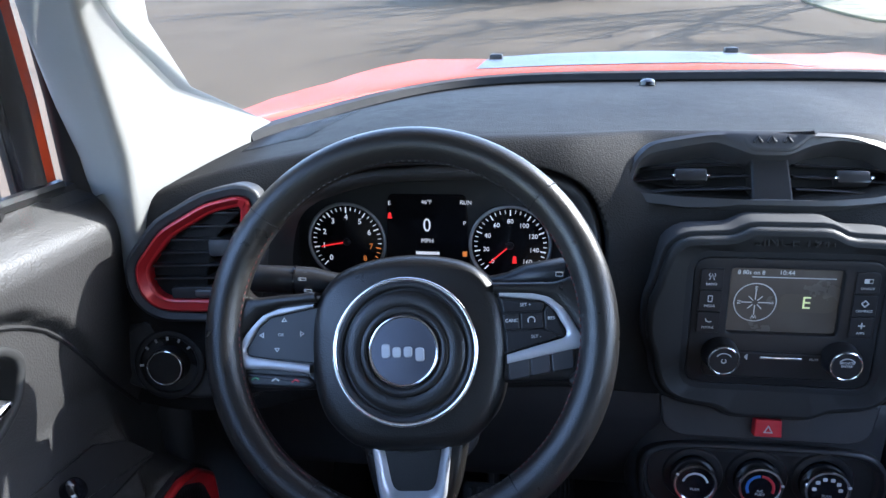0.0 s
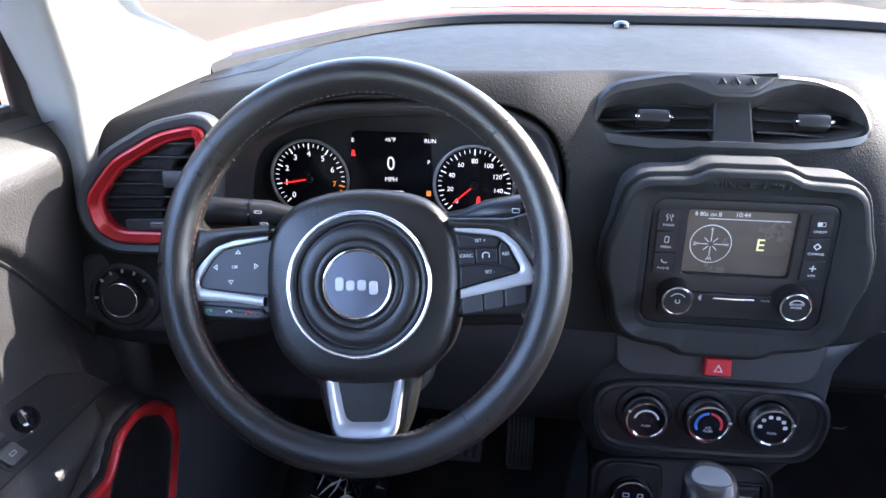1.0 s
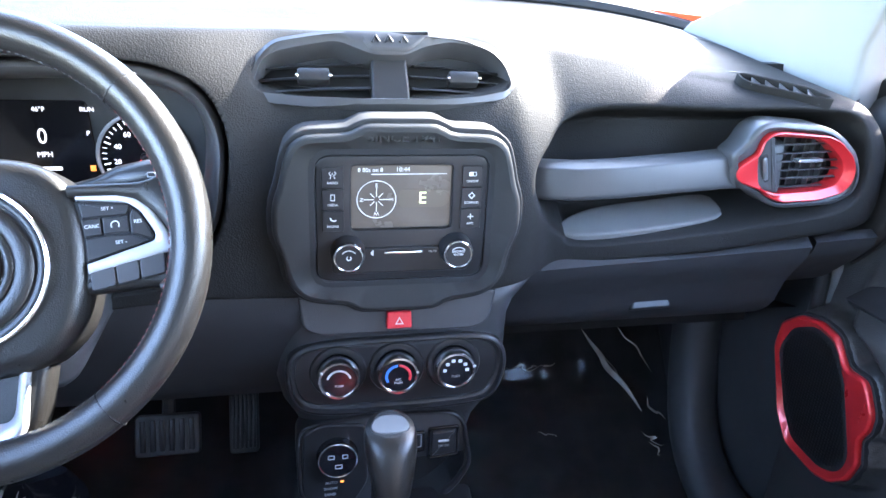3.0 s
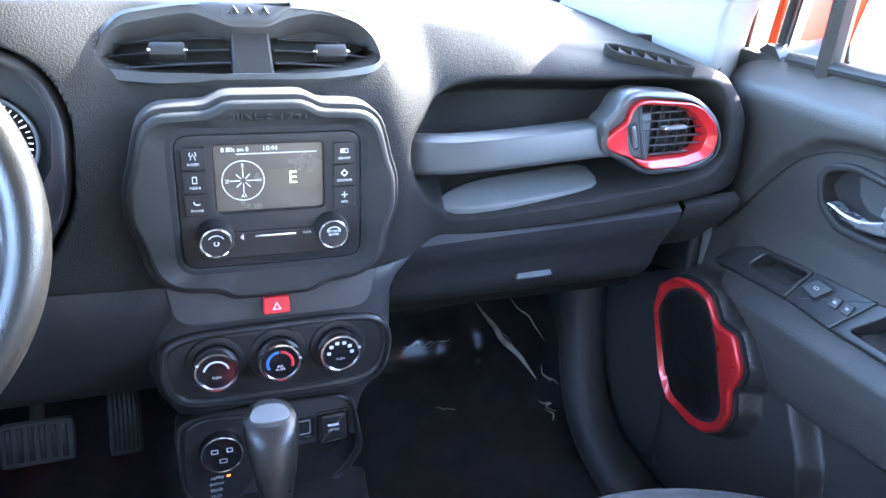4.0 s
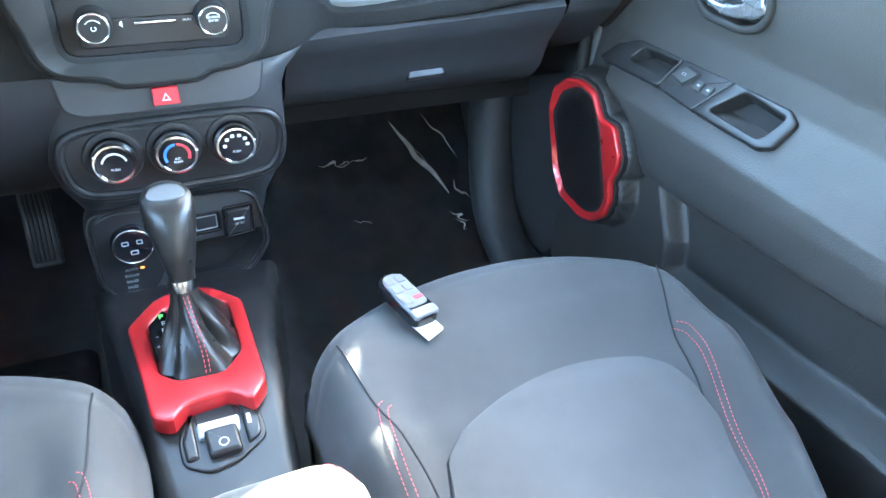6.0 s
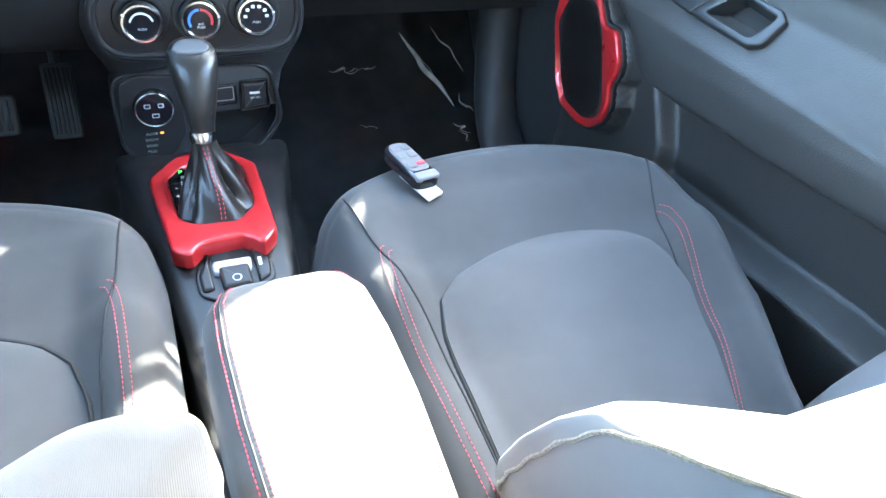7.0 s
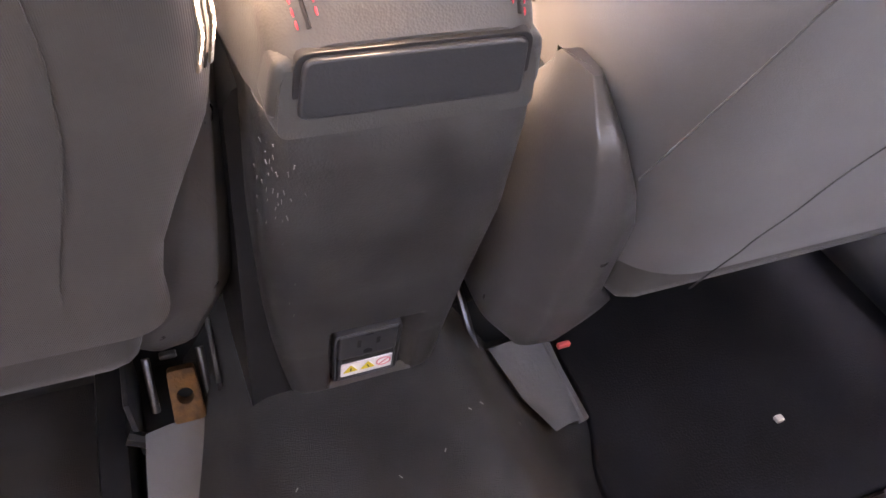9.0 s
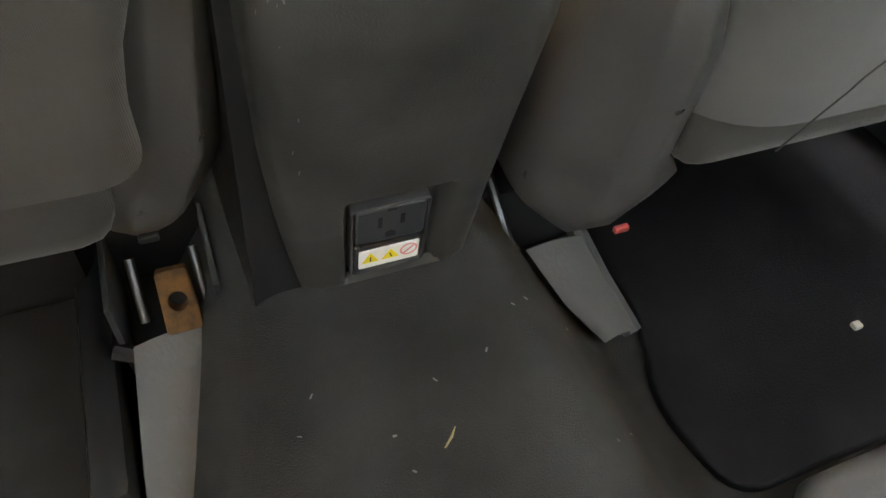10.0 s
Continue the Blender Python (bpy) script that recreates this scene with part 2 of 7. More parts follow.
def inset(pts, d):
    """A closed outline (counter-clockwise) drawn in by d."""
    p = np.array(pts, float)
    a, b = p - np.roll(p, 1, 0), np.roll(p, -1, 0) - p
    a /= np.linalg.norm(a, axis=1)[:, None] + 1e-12
    b /= np.linalg.norm(b, axis=1)[:, None] + 1e-12
    na, nb = np.stack([-a[:, 1], a[:, 0]], 1), np.stack([-b[:, 1], b[:, 0]], 1)
    m = na + nb
    m /= np.linalg.norm(m, axis=1)[:, None] + 1e-12
    k = np.clip((m * na).sum(1), 0.5, 1)
    return p + m * (d / k)[:, None]


def ccw(pts):
    p = np.array(pts, float)
    x, y = p[:, 0], p[:, 1]
    return p if (x * np.roll(y, -1) - y * np.roll(x, -1)).sum() > 0 else p[::-1]


def skin(rings, closed=True, cap0=True, cap1=True, bm=None):
    """A skin over rings of equally many places."""
    bm = bm or bmesh.new()
    vs = [[bm.verts.new(tuple(float(c) for c in q)) for q in ring] for ring in rings]
    n = len(vs[0])
    for a, b in zip(vs, vs[1:]):
        for i in range(n if closed else n - 1):
            j = (i + 1) % n
            bm.faces.new((a[i], a[j], b[j], b[i]))
    if closed and cap0:
        bm.faces.new(vs[0][::-1])
    if closed and cap1:
        bm.faces.new(vs[-1])
    return bm


def lay(m, pts, w=0.0):
    """Outline places carried into the world by the frame m, at the height w."""
    if np.isscalar(w):
        w = [w] * len(pts)
    return [m @ Vector((float(p[0]), float(p[1]), float(h))) for p, h in zip(pts, w)]


def plate(outline, m, w0, w1, edge=0.002, seg=3, dome=0.0, bm=None):
    """A plate of that outline from height w0 to w1 with a rounded upper edge, and domed by some metres if asked."""
    o = ccw(outline)
    rings = [lay(m, o, w0), lay(m, o, w1 - edge)]
    for k in range(1, seg + 1):
        a = math.pi / 2 * k / seg
        rings.append(lay(m, inset(o, edge * (1 - math.cos(a))), w1 - edge + edge * math.sin(a)))
    if dome:
        base = inset(o, edge)
        c = base.mean(0)
        for s in (0.85, 0.65, 0.4, 0.15):
            rings.append(lay(m, c + (base - c) * s, w1 + dome * (1 - s * s)))
    return skin(rings, bm=bm)


def frame_plate(outer, inner, m, w0, w1, edge=0.002, depth=None, bm=None, seg=3, w1_inner=None):
    """A frame between two outlines, with rounded edges; its inner wall goes down to depth."""
    n = 96
    o, i = resample(ccw(outer), n), resample(ccw(inner), n)
    k = min(range(n), key=lambda s: ((np.roll(i, s, 0) - o) ** 2).sum())
    i = np.roll(i, k, 0)
    hi = w1 if w1_inner is None else w1_inner
    rings = [lay(m, o, w0), lay(m, o, w1 - edge)]
    for s in range(1, seg + 1):
        a = math.pi / 2 * s / seg
        rings.append(lay(m, inset(o, edge * (1 - math.cos(a))), w1 - edge + edge * math.sin(a)))
    for s in range(0, seg + 1):
        a = math.pi / 2 * s / seg
        rings.append(lay(m, inset(i, -edge * (1 - math.sin(a))), hi - edge + edge * math.cos(a)))
    rings.append(lay(m, i, w0 if depth is None else depth))
    return skin(rings, cap0=False, cap1=False, bm=bm)


def lathe(profile, m, n=40, bm=None, caps=True):
    """Turned about the frame's third axis: the profile holds (radius, height)."""
    rings = [[m @ Vector((r * math.cos(2 * math.pi * k / n), r * math.sin(2 * math.pi * k / n), h)) for k in range(n)] for r, h in profile]
    return skin(rings, cap0=caps, cap1=caps, bm=bm)


def torus(m, big, small, n=72, k=14, squash=1.0, bm=None, start=0.0, stop=1.0):
    rings = []
    whole = stop - start >= 1.0
    count = n if whole else max(3, int(n * (stop - start)))
    for i in range(count + (0 if whole else 1)):
        a = 2 * math.pi * (start + (stop - start) * i / count)
        ring = []
        for j in range(k):
            b = 2 * math.pi * j / k
            r = big + small * math.cos(b)
            ring.append(m @ Vector((r * math.cos(a), r * math.sin(a), small * squash * math.sin(b))))
        rings.append(ring)
    if whole:
        rings.append(rings[0])
        bm = skin(rings, cap0=False, cap1=False, bm=bm)
        bmesh.ops.remove_doubles(bm, verts=bm.verts, dist=1e-6)
        return bm
    return skin(rings, bm=bm)


def tube(pts, r, k=8, bm=None, flatten=1.0, closed=False):
    """A round bar along places; r is one radius or one a place."""
    p = [Vector(q) for q in pts]
    rs = r if isinstance(r, (list, tuple, np.ndarray)) else [r] * len(p)
    rings = []
    side = None
    for i, q in enumerate(p):
        way = (p[min(i + 1, len(p) - 1)] - p[max(i - 1, 0)]).normalized()
        if side is None:
            side = way.orthogonal().normalized()
        side = (side - way * side.dot(way)).normalized()
        up = way.cross(side)
        rings.append([q + rs[i] * (math.cos(2 * math.pi * j / k) * side + flatten * math.sin(2 * math.pi * j / k) * up) for j in range(k)])
    return skin(rings, bm=bm)


def box(x0, x1, y0, y1, z0, z1, r=0.004, bm=None, m=None, seg=2):
    """A box with rounded edges."""
    made = bmesh.new()
    bmesh.ops.create_cube(made, size=1)
    for v in made.verts:
        v.co = Vector(((x0 + x1) / 2 + v.co.x * (x1 - x0), (y0 + y1) / 2 + v.co.y * (y1 - y0), (z0 + z1) / 2 + v.co.z * (z1 - z0)))
    if r:
        bmesh.ops.bevel(made, geom=made.edges[:], offset=r, segments=seg, affect="EDGES", profile=0.5)
    if m is not None:
        made.transform(m)
    if bm is None:
        return made
    me = bpy.data.meshes.new("joined")
    made.to_mesh(me)
    made.free()
    bm.from_mesh(me)
    bpy.data.meshes.remove(me)
    return bm


def sheet(fn, nu, nv, thick=0.0, bm=None):
    """A surface fn(s, t) over the unit square; thick gives it a back."""
    bm = bm or bmesh.new()
    grid = [[Vector(fn(i / nu, j / nv)) for j in range(nv + 1)] for i in range(nu + 1)]
    vs = [[bm.verts.new(q) for q in row] for row in grid]
    for i in range(nu):
        for j in range(nv):
            bm.faces.new((vs[i][j], vs[i + 1][j], vs[i + 1][j + 1], vs[i][j + 1]))
    if thick:
        bm.normal_update()
        back = [[bm.verts.new(v.co - v.normal * thick) for v in row] for row in vs]
        for i in range(nu):
            for j in range(nv):
                bm.faces.new((back[i][j], back[i][j + 1], back[i + 1][j + 1], back[i + 1][j]))
        rim = [(i, 0) for i in range(nu)] + [(nu, j) for j in range(nv)] + [(i, nv) for i in range(nu, 0, -1)] + [(0, j) for j in range(nv, 0, -1)]
        for (a, b), (c, d) in zip(rim, rim[1:] + rim[:1]):
            bm.faces.new((vs[a][b], back[a][b], back[c][d], vs[c][d]))
    return bm


def lerp(table, x):
    xs = [r[0] for r in table]
    return [float(np.interp(x, xs, [r[k] for r in table])) for k in range(1, len(table[0]))]


def smooth(table, x):
    """Like lerp, with eased steps between the rows."""
    for a, b in zip(table, table[1:]):
        if x <= b[0]:
            t = min(max((x - a[0]) / (b[0] - a[0] + 1e-9), 0), 1)
            t = t * t * (3 - 2 * t)
            return [p + (q - p) * t for p, q in zip(a[1:], b[1:])]
    return list(table[-1][1:])


def letters(words, m, size, mat, parent, depth=0.0003, name="lettering", align="CENTER", label="", wide=1.0):
    """Writing in the built-in font, as a mesh under a thing."""
    cu = bpy.data.curves.new(name, "FONT")
    cu.body, cu.size, cu.extrude, cu.align_x, cu.align_y, cu.resolution_u = words, size, depth, align, "CENTER", 3
    ob = bpy.data.objects.new(name, cu)
    scene.collection.objects.link(ob)
    me = bpy.data.meshes.new_from_object(ob.evaluated_get(bpy.context.evaluated_depsgraph_get()))
    bpy.data.objects.remove(ob)
    bpy.data.curves.remove(cu)
    bm = bmesh.new()
    bm.from_mesh(me)
    bpy.data.meshes.remove(me)
    bm.transform(m @ Matrix.Diagonal((wide, 1, 1, 1)))
    return part(name, bm, mat, parent, label)


def stitches(pts, r, length, gap, bm=None):
    """A row of short threads along places."""
    bm = bm or bmesh.new()
    p = np.array([tuple(q) for q in pts], float)
    d = np.r_[0, np.cumsum(np.linalg.norm(np.diff(p, axis=0), axis=1))]
    s = 0.0
    while s + length < d[-1]:
        ends = [Vector([np.interp(k, d, p[:, c]) for c in range(3)]) for k in (s, s + length / 2, s + length)]
        tube(ends, [r * 0.6, r, r * 0.6], k=5, bm=bm)
        s += length + gap
    return bm


# ---- ground and street ----
GROUND = -0.46


def ground_z(y):
    """The drive rises ahead of the car."""
    return GROUND + 0.15 * min(28.0, max(0.0, y - 1.5))


def ground_sheet(s, t):
    x, y = 400 * (2 * s - 1) * abs(2 * s - 1) ** 1.5, 400 * (2 * t - 1) * abs(2 * t - 1) ** 1.5
    return x, y, ground_z(y) + 0.01 * noise.noise((x * 0.3, y * 0.3, 0))


single("ground", sheet(ground_sheet, 120, 120), asphalt, "sun-bleached driveway asphalt with fine stains", "ground", kind="structure")
SLOPE = pose(0, 1.5, GROUND, math.degrees(math.atan(0.15)))
single("lawn", plate(rounded([(4.6, 9.4), (16, 7.0), (20, 30), (6.5, 30), (4.3, 12.2)], 1.2), SLOPE, -0.05, 0.035, 0.02), lawn_mat, "dry winter lawn beside the driveway", "lawn", kind="structure")


def bare_tree(place, height, seed, lean=(0, 0)):
    """A leafless tree: a tapered trunk, limbs and twigs."""
    rnd = random.Random(seed)
    tree = thing("tree", place, "bare winter tree with grey bark", "tree")
    trunk, limbs = bmesh.new(), bmesh.new()

    def branch(p, way, length, r, level, bm):
        pts, q, d = [p], p, way
        for _ in range(5):
            d = (d + Vector((rnd.uniform(-1, 1), rnd.uniform(-1, 1), rnd.uniform(-0.4, 0.7))) * 0.16).normalized()
            q = q + d * length / 5
            pts.append(q)
        tube(pts, [r * (1 - 0.13 * k) for k in range(6)], 6 if level < 2 else 4, bm=bm)
        if level < 4:
            for k in range(5 if level < 2 else 4):
                i = rnd.randint(2, 5)
                side = Vector((rnd.uniform(-1, 1), rnd.uniform(-1, 1), rnd.uniform(-0.1, 0.6))).normalized()
                branch(pts[i], (d * 0.55 + side).normalized(), length * rnd.uniform(0.5, 0.72), r * 0.58, level + 1, limbs)

    branch(Vector(place), Vector((lean[0], lean[1], 1)).normalized(), height * 0.42, height * 0.02, 0, trunk)
    part("trunk", trunk, bark, tree)
    part("limbs", limbs, bark, tree)


bare_tree((7.5, 15.5, ground_z(15.5)), 8.0, 3, (-0.05, 0.0))
bare_tree((10.5, 13.0, ground_z(13.0)), 9.0, 11, (-0.1, -0.05))
bare_tree((5.4, 21.0, ground_z(21.0)), 7.0, 19, (0.05, 0.0))
bare_tree((3.4, 18.5, ground_z(18.5)), 9.0, 27, (-0.05, -0.05))

# a car parked across the drive, further up
other = thing("parked_car", (-0.6, 17.0, ground_z(16.4)), "dark grey parked car across the drive", "car")
OC = Matrix.Translation((-0.6, 16.9, ground_z(16.3)))
part("body", skin([[OC @ Vector((x, y, z)) for y, z in rounded([(-0.85 * w, z0), (0.85 * w, z0), (0.85 * w, z1), (-0.85 * w, z1)], 0.12)] for x, w, z0, z1 in ((-2.2, 0.8, 0.4, 0.7), (-2.1, 0.95, 0.28, 0.85), (-0.9, 1, 0.22, 0.95), (1.5, 1, 0.22, 0.98), (2.1, 0.95, 0.28, 0.9), (2.2, 0.8, 0.4, 0.75))]), car_grey, other)
part("cabin", skin([[OC @ Vector((x, y, z)) for y, z in rounded([(-0.75, 0.9), (0.75, 0.9), (0.6 * w, 0.9 + h), (-0.6 * w, 0.9 + h)], 0.1)] for x, w, h in ((-1.1, 1, 0.05), (-0.5, 1, 0.5), (0.9, 1, 0.52), (1.7, 1, 0.08))]), gloss_black, other)
for x in (-1.35, 1.35):
    for y in (-0.78, 0.78):
        t = part("tyre", torus(OC @ pose(x, y, 0.30, 90, 0, 0), 0.23, 0.09, 32, 10), void_black, other)
        part("rim", lathe([(0.17, -0.06), (0.17, 0.06), (0.03, 0.08)], OC @ pose(x, y, 0.30, 90, 0, 0), 24), silver, t)

# ---- car body ----
DASH_L, DASH_R = -0.70, 0.645


def floor_z(x, y):
    """Height of the carpet: flat wells on both sides of the tunnel, and the toe board ahead."""
    k = min(max((abs(x) - 0.062) / 0.108, 0), 1)
    tunnel = 0.122 * (1 - k * k * (3 - 2 * k))
    toe = max(0.0, y - 0.40) * 0.45 + max(0.0, y - 0.62) * 0.9
    ramp = max(0.0, -0.86 - y) * 1.6 if y > -1.02 else 0.26
    return max(tunnel, toe, min(ramp, 0.26)) + 0.002 * noise.noise((x * 9, y * 9, 2))


bm = sheet(lambda s, t: ((s - 0.5) * 1.40, -1.3 + 2.25 * t, floor_z((s - 0.5) * 1.40, -1.3 + 2.25 * t)), 200, 130, thick=0.02)
single("floor", bm, carpet, "black felt carpet over the floor and tunnel", "carpet", kind="structure")

shell = thing("body_shell", (0, -0.5, 1.2), "grey lined car roof and pillars, painted red outside", "car body", kind="structure")


def pillar(side, rows, name, mat):
    rings = []
    for x, y, z, dx, fore, aft in rows:
        o = rounded([(x - dx, y - aft), (x + 0.045, y - aft + 0.03), (x + 0.045, y + fore * 0.7), (x - dx * 0.6 - 0.05 * min(1.0, max(0.0, fore - 0.08) / 0.2), y + fore)], [0.015, 0.01, 0.02, 0.02], 5)
        rings.append([Vector((side * p, q, z)) for p, q in o])
    return part(name, skin(rings), mat, shell)


pillar(1, [(0.665, 0.36, 0.70, 0.03, 0.42, 0.07), (0.665, 0.36, 0.79, 0.03, 0.40, 0.07), (0.662, 0.35, 0.84, 0.035, 0.33, 0.07), (0.655, 0.315, 0.90, 0.035, 0.20, 0.065), (0.645, 0.27, 0.97, 0.035, 0.17, 0.075), (0.60, 0.17, 1.10, 0.035, 0.15, 0.085), (0.56, 0.10, 1.19, 0.035, 0.14, 0.085)], "windshield_pillar", pillar_grey)
pillar(-1, [(0.685, 0.165, 0.70, 0.03, 0.30, 0.08), (0.685, 0.165, 0.79, 0.03, 0.30, 0.08), (0.68, 0.150, 0.84, 0.035, 0.245, 0.08), (0.672, 0.125, 0.90, 0.035, 0.105, 0.08), (0.662, 0.090, 0.97, 0.035, 0.062, 0.08), (0.62, 0.01, 1.10, 0.035, 0.055, 0.08), (0.58, -0.05, 1.19, 0.035, 0.055, 0.08)], "windshield_pillar", pillar_grey)


def seal(side, rows, r, mat, name, label=""):
    return part(name, tube([(side * x, y, z) for x, y, z in rows], r, 10, flatten=0.5), mat, shell, label)


for side, dy in ((-1, -0.03), (1, 0.20)):
    base = [(0.722, 0.105, 0.74), (0.722, 0.100, 0.82), (0.715, 0.085, 0.90), (0.702, 0.055, 1.0), (0.655, -0.01, 1.12)]
    seal(side, [(x + 0.012, y + dy - 0.004, z) for x, y, z in base], 0.013, red_paint, "painted_door_frame", "red painted frame by the windscreen pillar")
    seal(side, [(x - 0.004, y + dy + 0.030, z) for x, y, z in base], 0.015, satin_black, "door_seal", "black rubber door seal")
    seal(side, [(x + 0.002, y + dy - 0.034, z) for x, y, z in base], 0.016, satin_black, "window_channel", "black window channel")
    seal(side, [(x - 0.004, y + dy - 0.052, z) for x, y, z in base], 0.004, gloss_black, "channel_lip")
for side in (1, -1):
    part("side_pillar", box(side * 0.70 - 0.035, side * 0.70 + 0.035, -0.96, -0.84, 0.0, 1.2, 0.02), pillar_grey, shell)
    part("rear_pillar", box(side * 0.68 - 0.05, side * 0.68 + 0.05, -2.2, -1.75, 0.3, 1.2, 0.02), pillar_grey, shell)
    part("rear_door_panel", box(side * 0.70 - 0.03, side * 0.70 + 0.03, -2.2, -0.94, 0.0, 0.78, 0.02), hard_black, shell)
    part("sill", box(side * 0.70 - 0.055, side * 0.70 + 0.055, -2.2, 0.95, -0.1, 0.075, 0.02), hard_black, shell)
    part("outer_side", box(side * 0.79 - 0.03, side * 0.79 + 0.03, -2.2, 0.9, -0.25, 0.74, 0.02), red_paint, shell)
    part("cowl_side_trim", plate(spline([(-0.35, 0.05), (0.24, 0.05), (0.30, 0.30), (0.26, 0.60), (-0.1, 0.70), (-0.40, 0.70)], 40), axes((side * 0.655, 0.55, 0.0), (0, -side, 0), (0, 0, 1)), -0.04, 0.0, 0.02), hard_black, shell, "black kick panel beside the footwell")
part("roof", sheet(lambda s, t: (-0.66 + 1.32 * s, -2.2 + 2.37 * t, 1.165 + 0.07 * math.sin(math.pi * s) + 0.02 * math.sin(math.pi * t)), 12, 12, thick=0.04), headliner, shell)
part("door_seal", tube(spline([(0.655, 0.345, 0.86), (0.648, 0.315, 0.80), (0.645, 0.295, 0.72), (0.645, 0.282, 0.62), (0.648, 0.272, 0.50), (0.65, 0.27, 0.30)], 30, closed=False), 0.011, 10), satin_black, shell, "black rubber door seal")
part("sill_cover", tube(spline([(0.632, 0.53, 0.42), (0.626, 0.51, 0.26), (0.616, 0.45, 0.12), (0.606, 0.33, 0.055), (0.602, 0.10, 0.045), (0.602, -0.3, 0.045), (0.602, -0.8, 0.045)], 40, closed=False), 0.046, 16), hard_black, shell, "rounded black sill and kick cover")
part("tail", box(-0.7, 0.7, -2.25, -2.18, 0.0, 0.75, 0.02), hard_black, shell)
# Added near-black sheet: the darkness behind the dash, as colour.
part("dash_shade_backing", box(-0.68, 0.66, 0.43, 0.45, 0.36, 0.80, 0.0), void_black, shell)
part("firewall", box(-0.7, 0.7, 0.93, 0.97, -0.2, 0.83, 0.01), hard_black, shell)
part("rear_seat", box(-0.62, 0.62, -1.75, -0.99, 0.2, 0.37, 0.05, seg=4), fabric, shell, "grey cloth rear bench")
part("rear_backrest", box(-0.62, 0.62, -1.95, -1.72, 0.3, 0.85, 0.05, seg=4), fabric, shell)


def glass_base(x):
    """Where the windscreen meets the dash top."""
    return 0.83 - (0.60 if x < 0 else 0.14) * (abs(x) / 0.66) ** 5


def hood_z(x, y):
    t = max(0.0, y - glass_base(x) - 0.01) / 1.1
    rise = smooth([(-0.80, -0.020), (-0.55, -0.002), (-0.45, 0.004), (-0.39, 0.026), (-0.20, 0.034), (0.0, 0.036), (0.20, 0.030), (0.27, 0.009), (0.36, 0.002), (0.60, -0.006), (0.80, -0.03)], x)[0]
    lip = smooth([(0.0, 0.0), (0.07, 1.0)], t)[0]
    return 0.866 - 0.010 * (x / 0.6) ** 2 - 0.05 * max(0.0, 0.8 - y) + 0.011 * lip + 0.7 * rise * smooth([(0.0, 0.0), (0.12, 0.45), (0.4, 1.0), (0.7, 0.7), (1.1, -1.0)], t)[0]


def hood_at(s, t):
    x = (s - 0.5) * 1.56
    y0 = glass_base(max(-0.66, x)) + 0.005
    y = y0 + (1.95 - y0) * t
    return x, y, hood_z(max(-0.66, x), y) - 0.25 * max(0.0, abs(x) - 0.70)


hood = thing("hood", (0, 1.3, 0.8), "red orange painted hood with a matt black decal", "car hood")
part("panel", sheet(hood_at, 70, 40, thick=0.012), red_paint, hood)
part("decal", sheet(lambda s, t: (-0.395 + 0.665 * s, 0.96 + 0.95 * t, 0.0015 + hood_z(-0.395 + 0.665 * s, 0.96 + 0.95 * t)), 40, 30, thick=0.001), decal_black, hood, "matt dark hood decal")
for x, y in ((-0.372, 1.22), (0.185, 1.27)):
    part("washer_nozzle", box(x - 0.016, x + 0.016, y - 0.01, y + 0.012, hood_z(x, y) - 0.004, hood_z(x, y) + 0.014, 0.005), satin_black, hood)
part("cowl", tube([(x, glass_base(x) + 0.012, 0.864 - 0.05 * (abs(x) / 0.66) ** 4) for x in np.linspace(-0.64, 0.655, 40)], 0.021, 8, flatten=0.7), void_black, shell, "black rubber cowl strip")


def pane(name, fn, label, mat=window_glass):
    ob = part(name, sheet(fn, 10, 10, thick=0.004), mat, shell, label)
    ob.visible_shadow = mat is not window_glass
    return ob


def wind(s, t):
    x = -0.66 + 1.32 * s
    a = abs(x) / 0.66
    return x * (1 - 0.13 * t), glass_base(x) + 0.005 - 0.70 * t + 0.25 * a ** 5 * t, 0.87 - 0.02 * a ** 3 + 0.30 * t


pane("windshield", wind, "clear windscreen", screen_glass)
for side in (1, -1):
    lift = 0.16 if side < 0 else 0.0
    pane("side_window", lambda s, t: (side * (0.70 - 0.09 * t), -0.86 + (1.02 - lift) * s, 0.775 + 0.40 * t), "clear side window")
    pane("rear_side_window", lambda s, t: (side * (0.70 - 0.09 * t), -1.78 + 0.84 * s, 0.775 + 0.40 * t), "dark tinted rear side window", privacy_glass)
pane("rear_window", lambda s, t: (-0.62 + 1.24 * s, -2.2 + 0.12 * t, 0.75 + 0.42 * t), "dark tinted rear window", privacy_glass)

# door mirror outside the passenger window
mirror = thing("door_mirror", (0.86, 0.22, 0.8), "red door mirror in a black mount", "door mirror")
part("housing", plate(rounded([(-0.11, -0.075), (0.10, -0.075), (0.11, 0.06), (-0.09, 0.075)], 0.04, 6), axes((0.88, 0.20, 0.84), (1, -0.25, 0), (0, 0, 1)), -0.09, 0.0, 0.02), red_paint, mirror)
part("mirror_glass", plate(rounded([(-0.095, -0.06), (0.085, -0.06), (0.095, 0.045), (-0.075, 0.06)], 0.035, 6), axes((0.88, 0.196, 0.84), (1, -0.25, 0), (0, 0, 1)), 0.0, 0.006, 0.002), mirror_mat, mirror, "mirror glass")
part("mount", tube([(0.70, 0.26, 0.78), (0.76, 0.25, 0.79), (0.82, 0.24, 0.80)], [0.03, 0.025, 0.03], 10), satin_black, mirror)

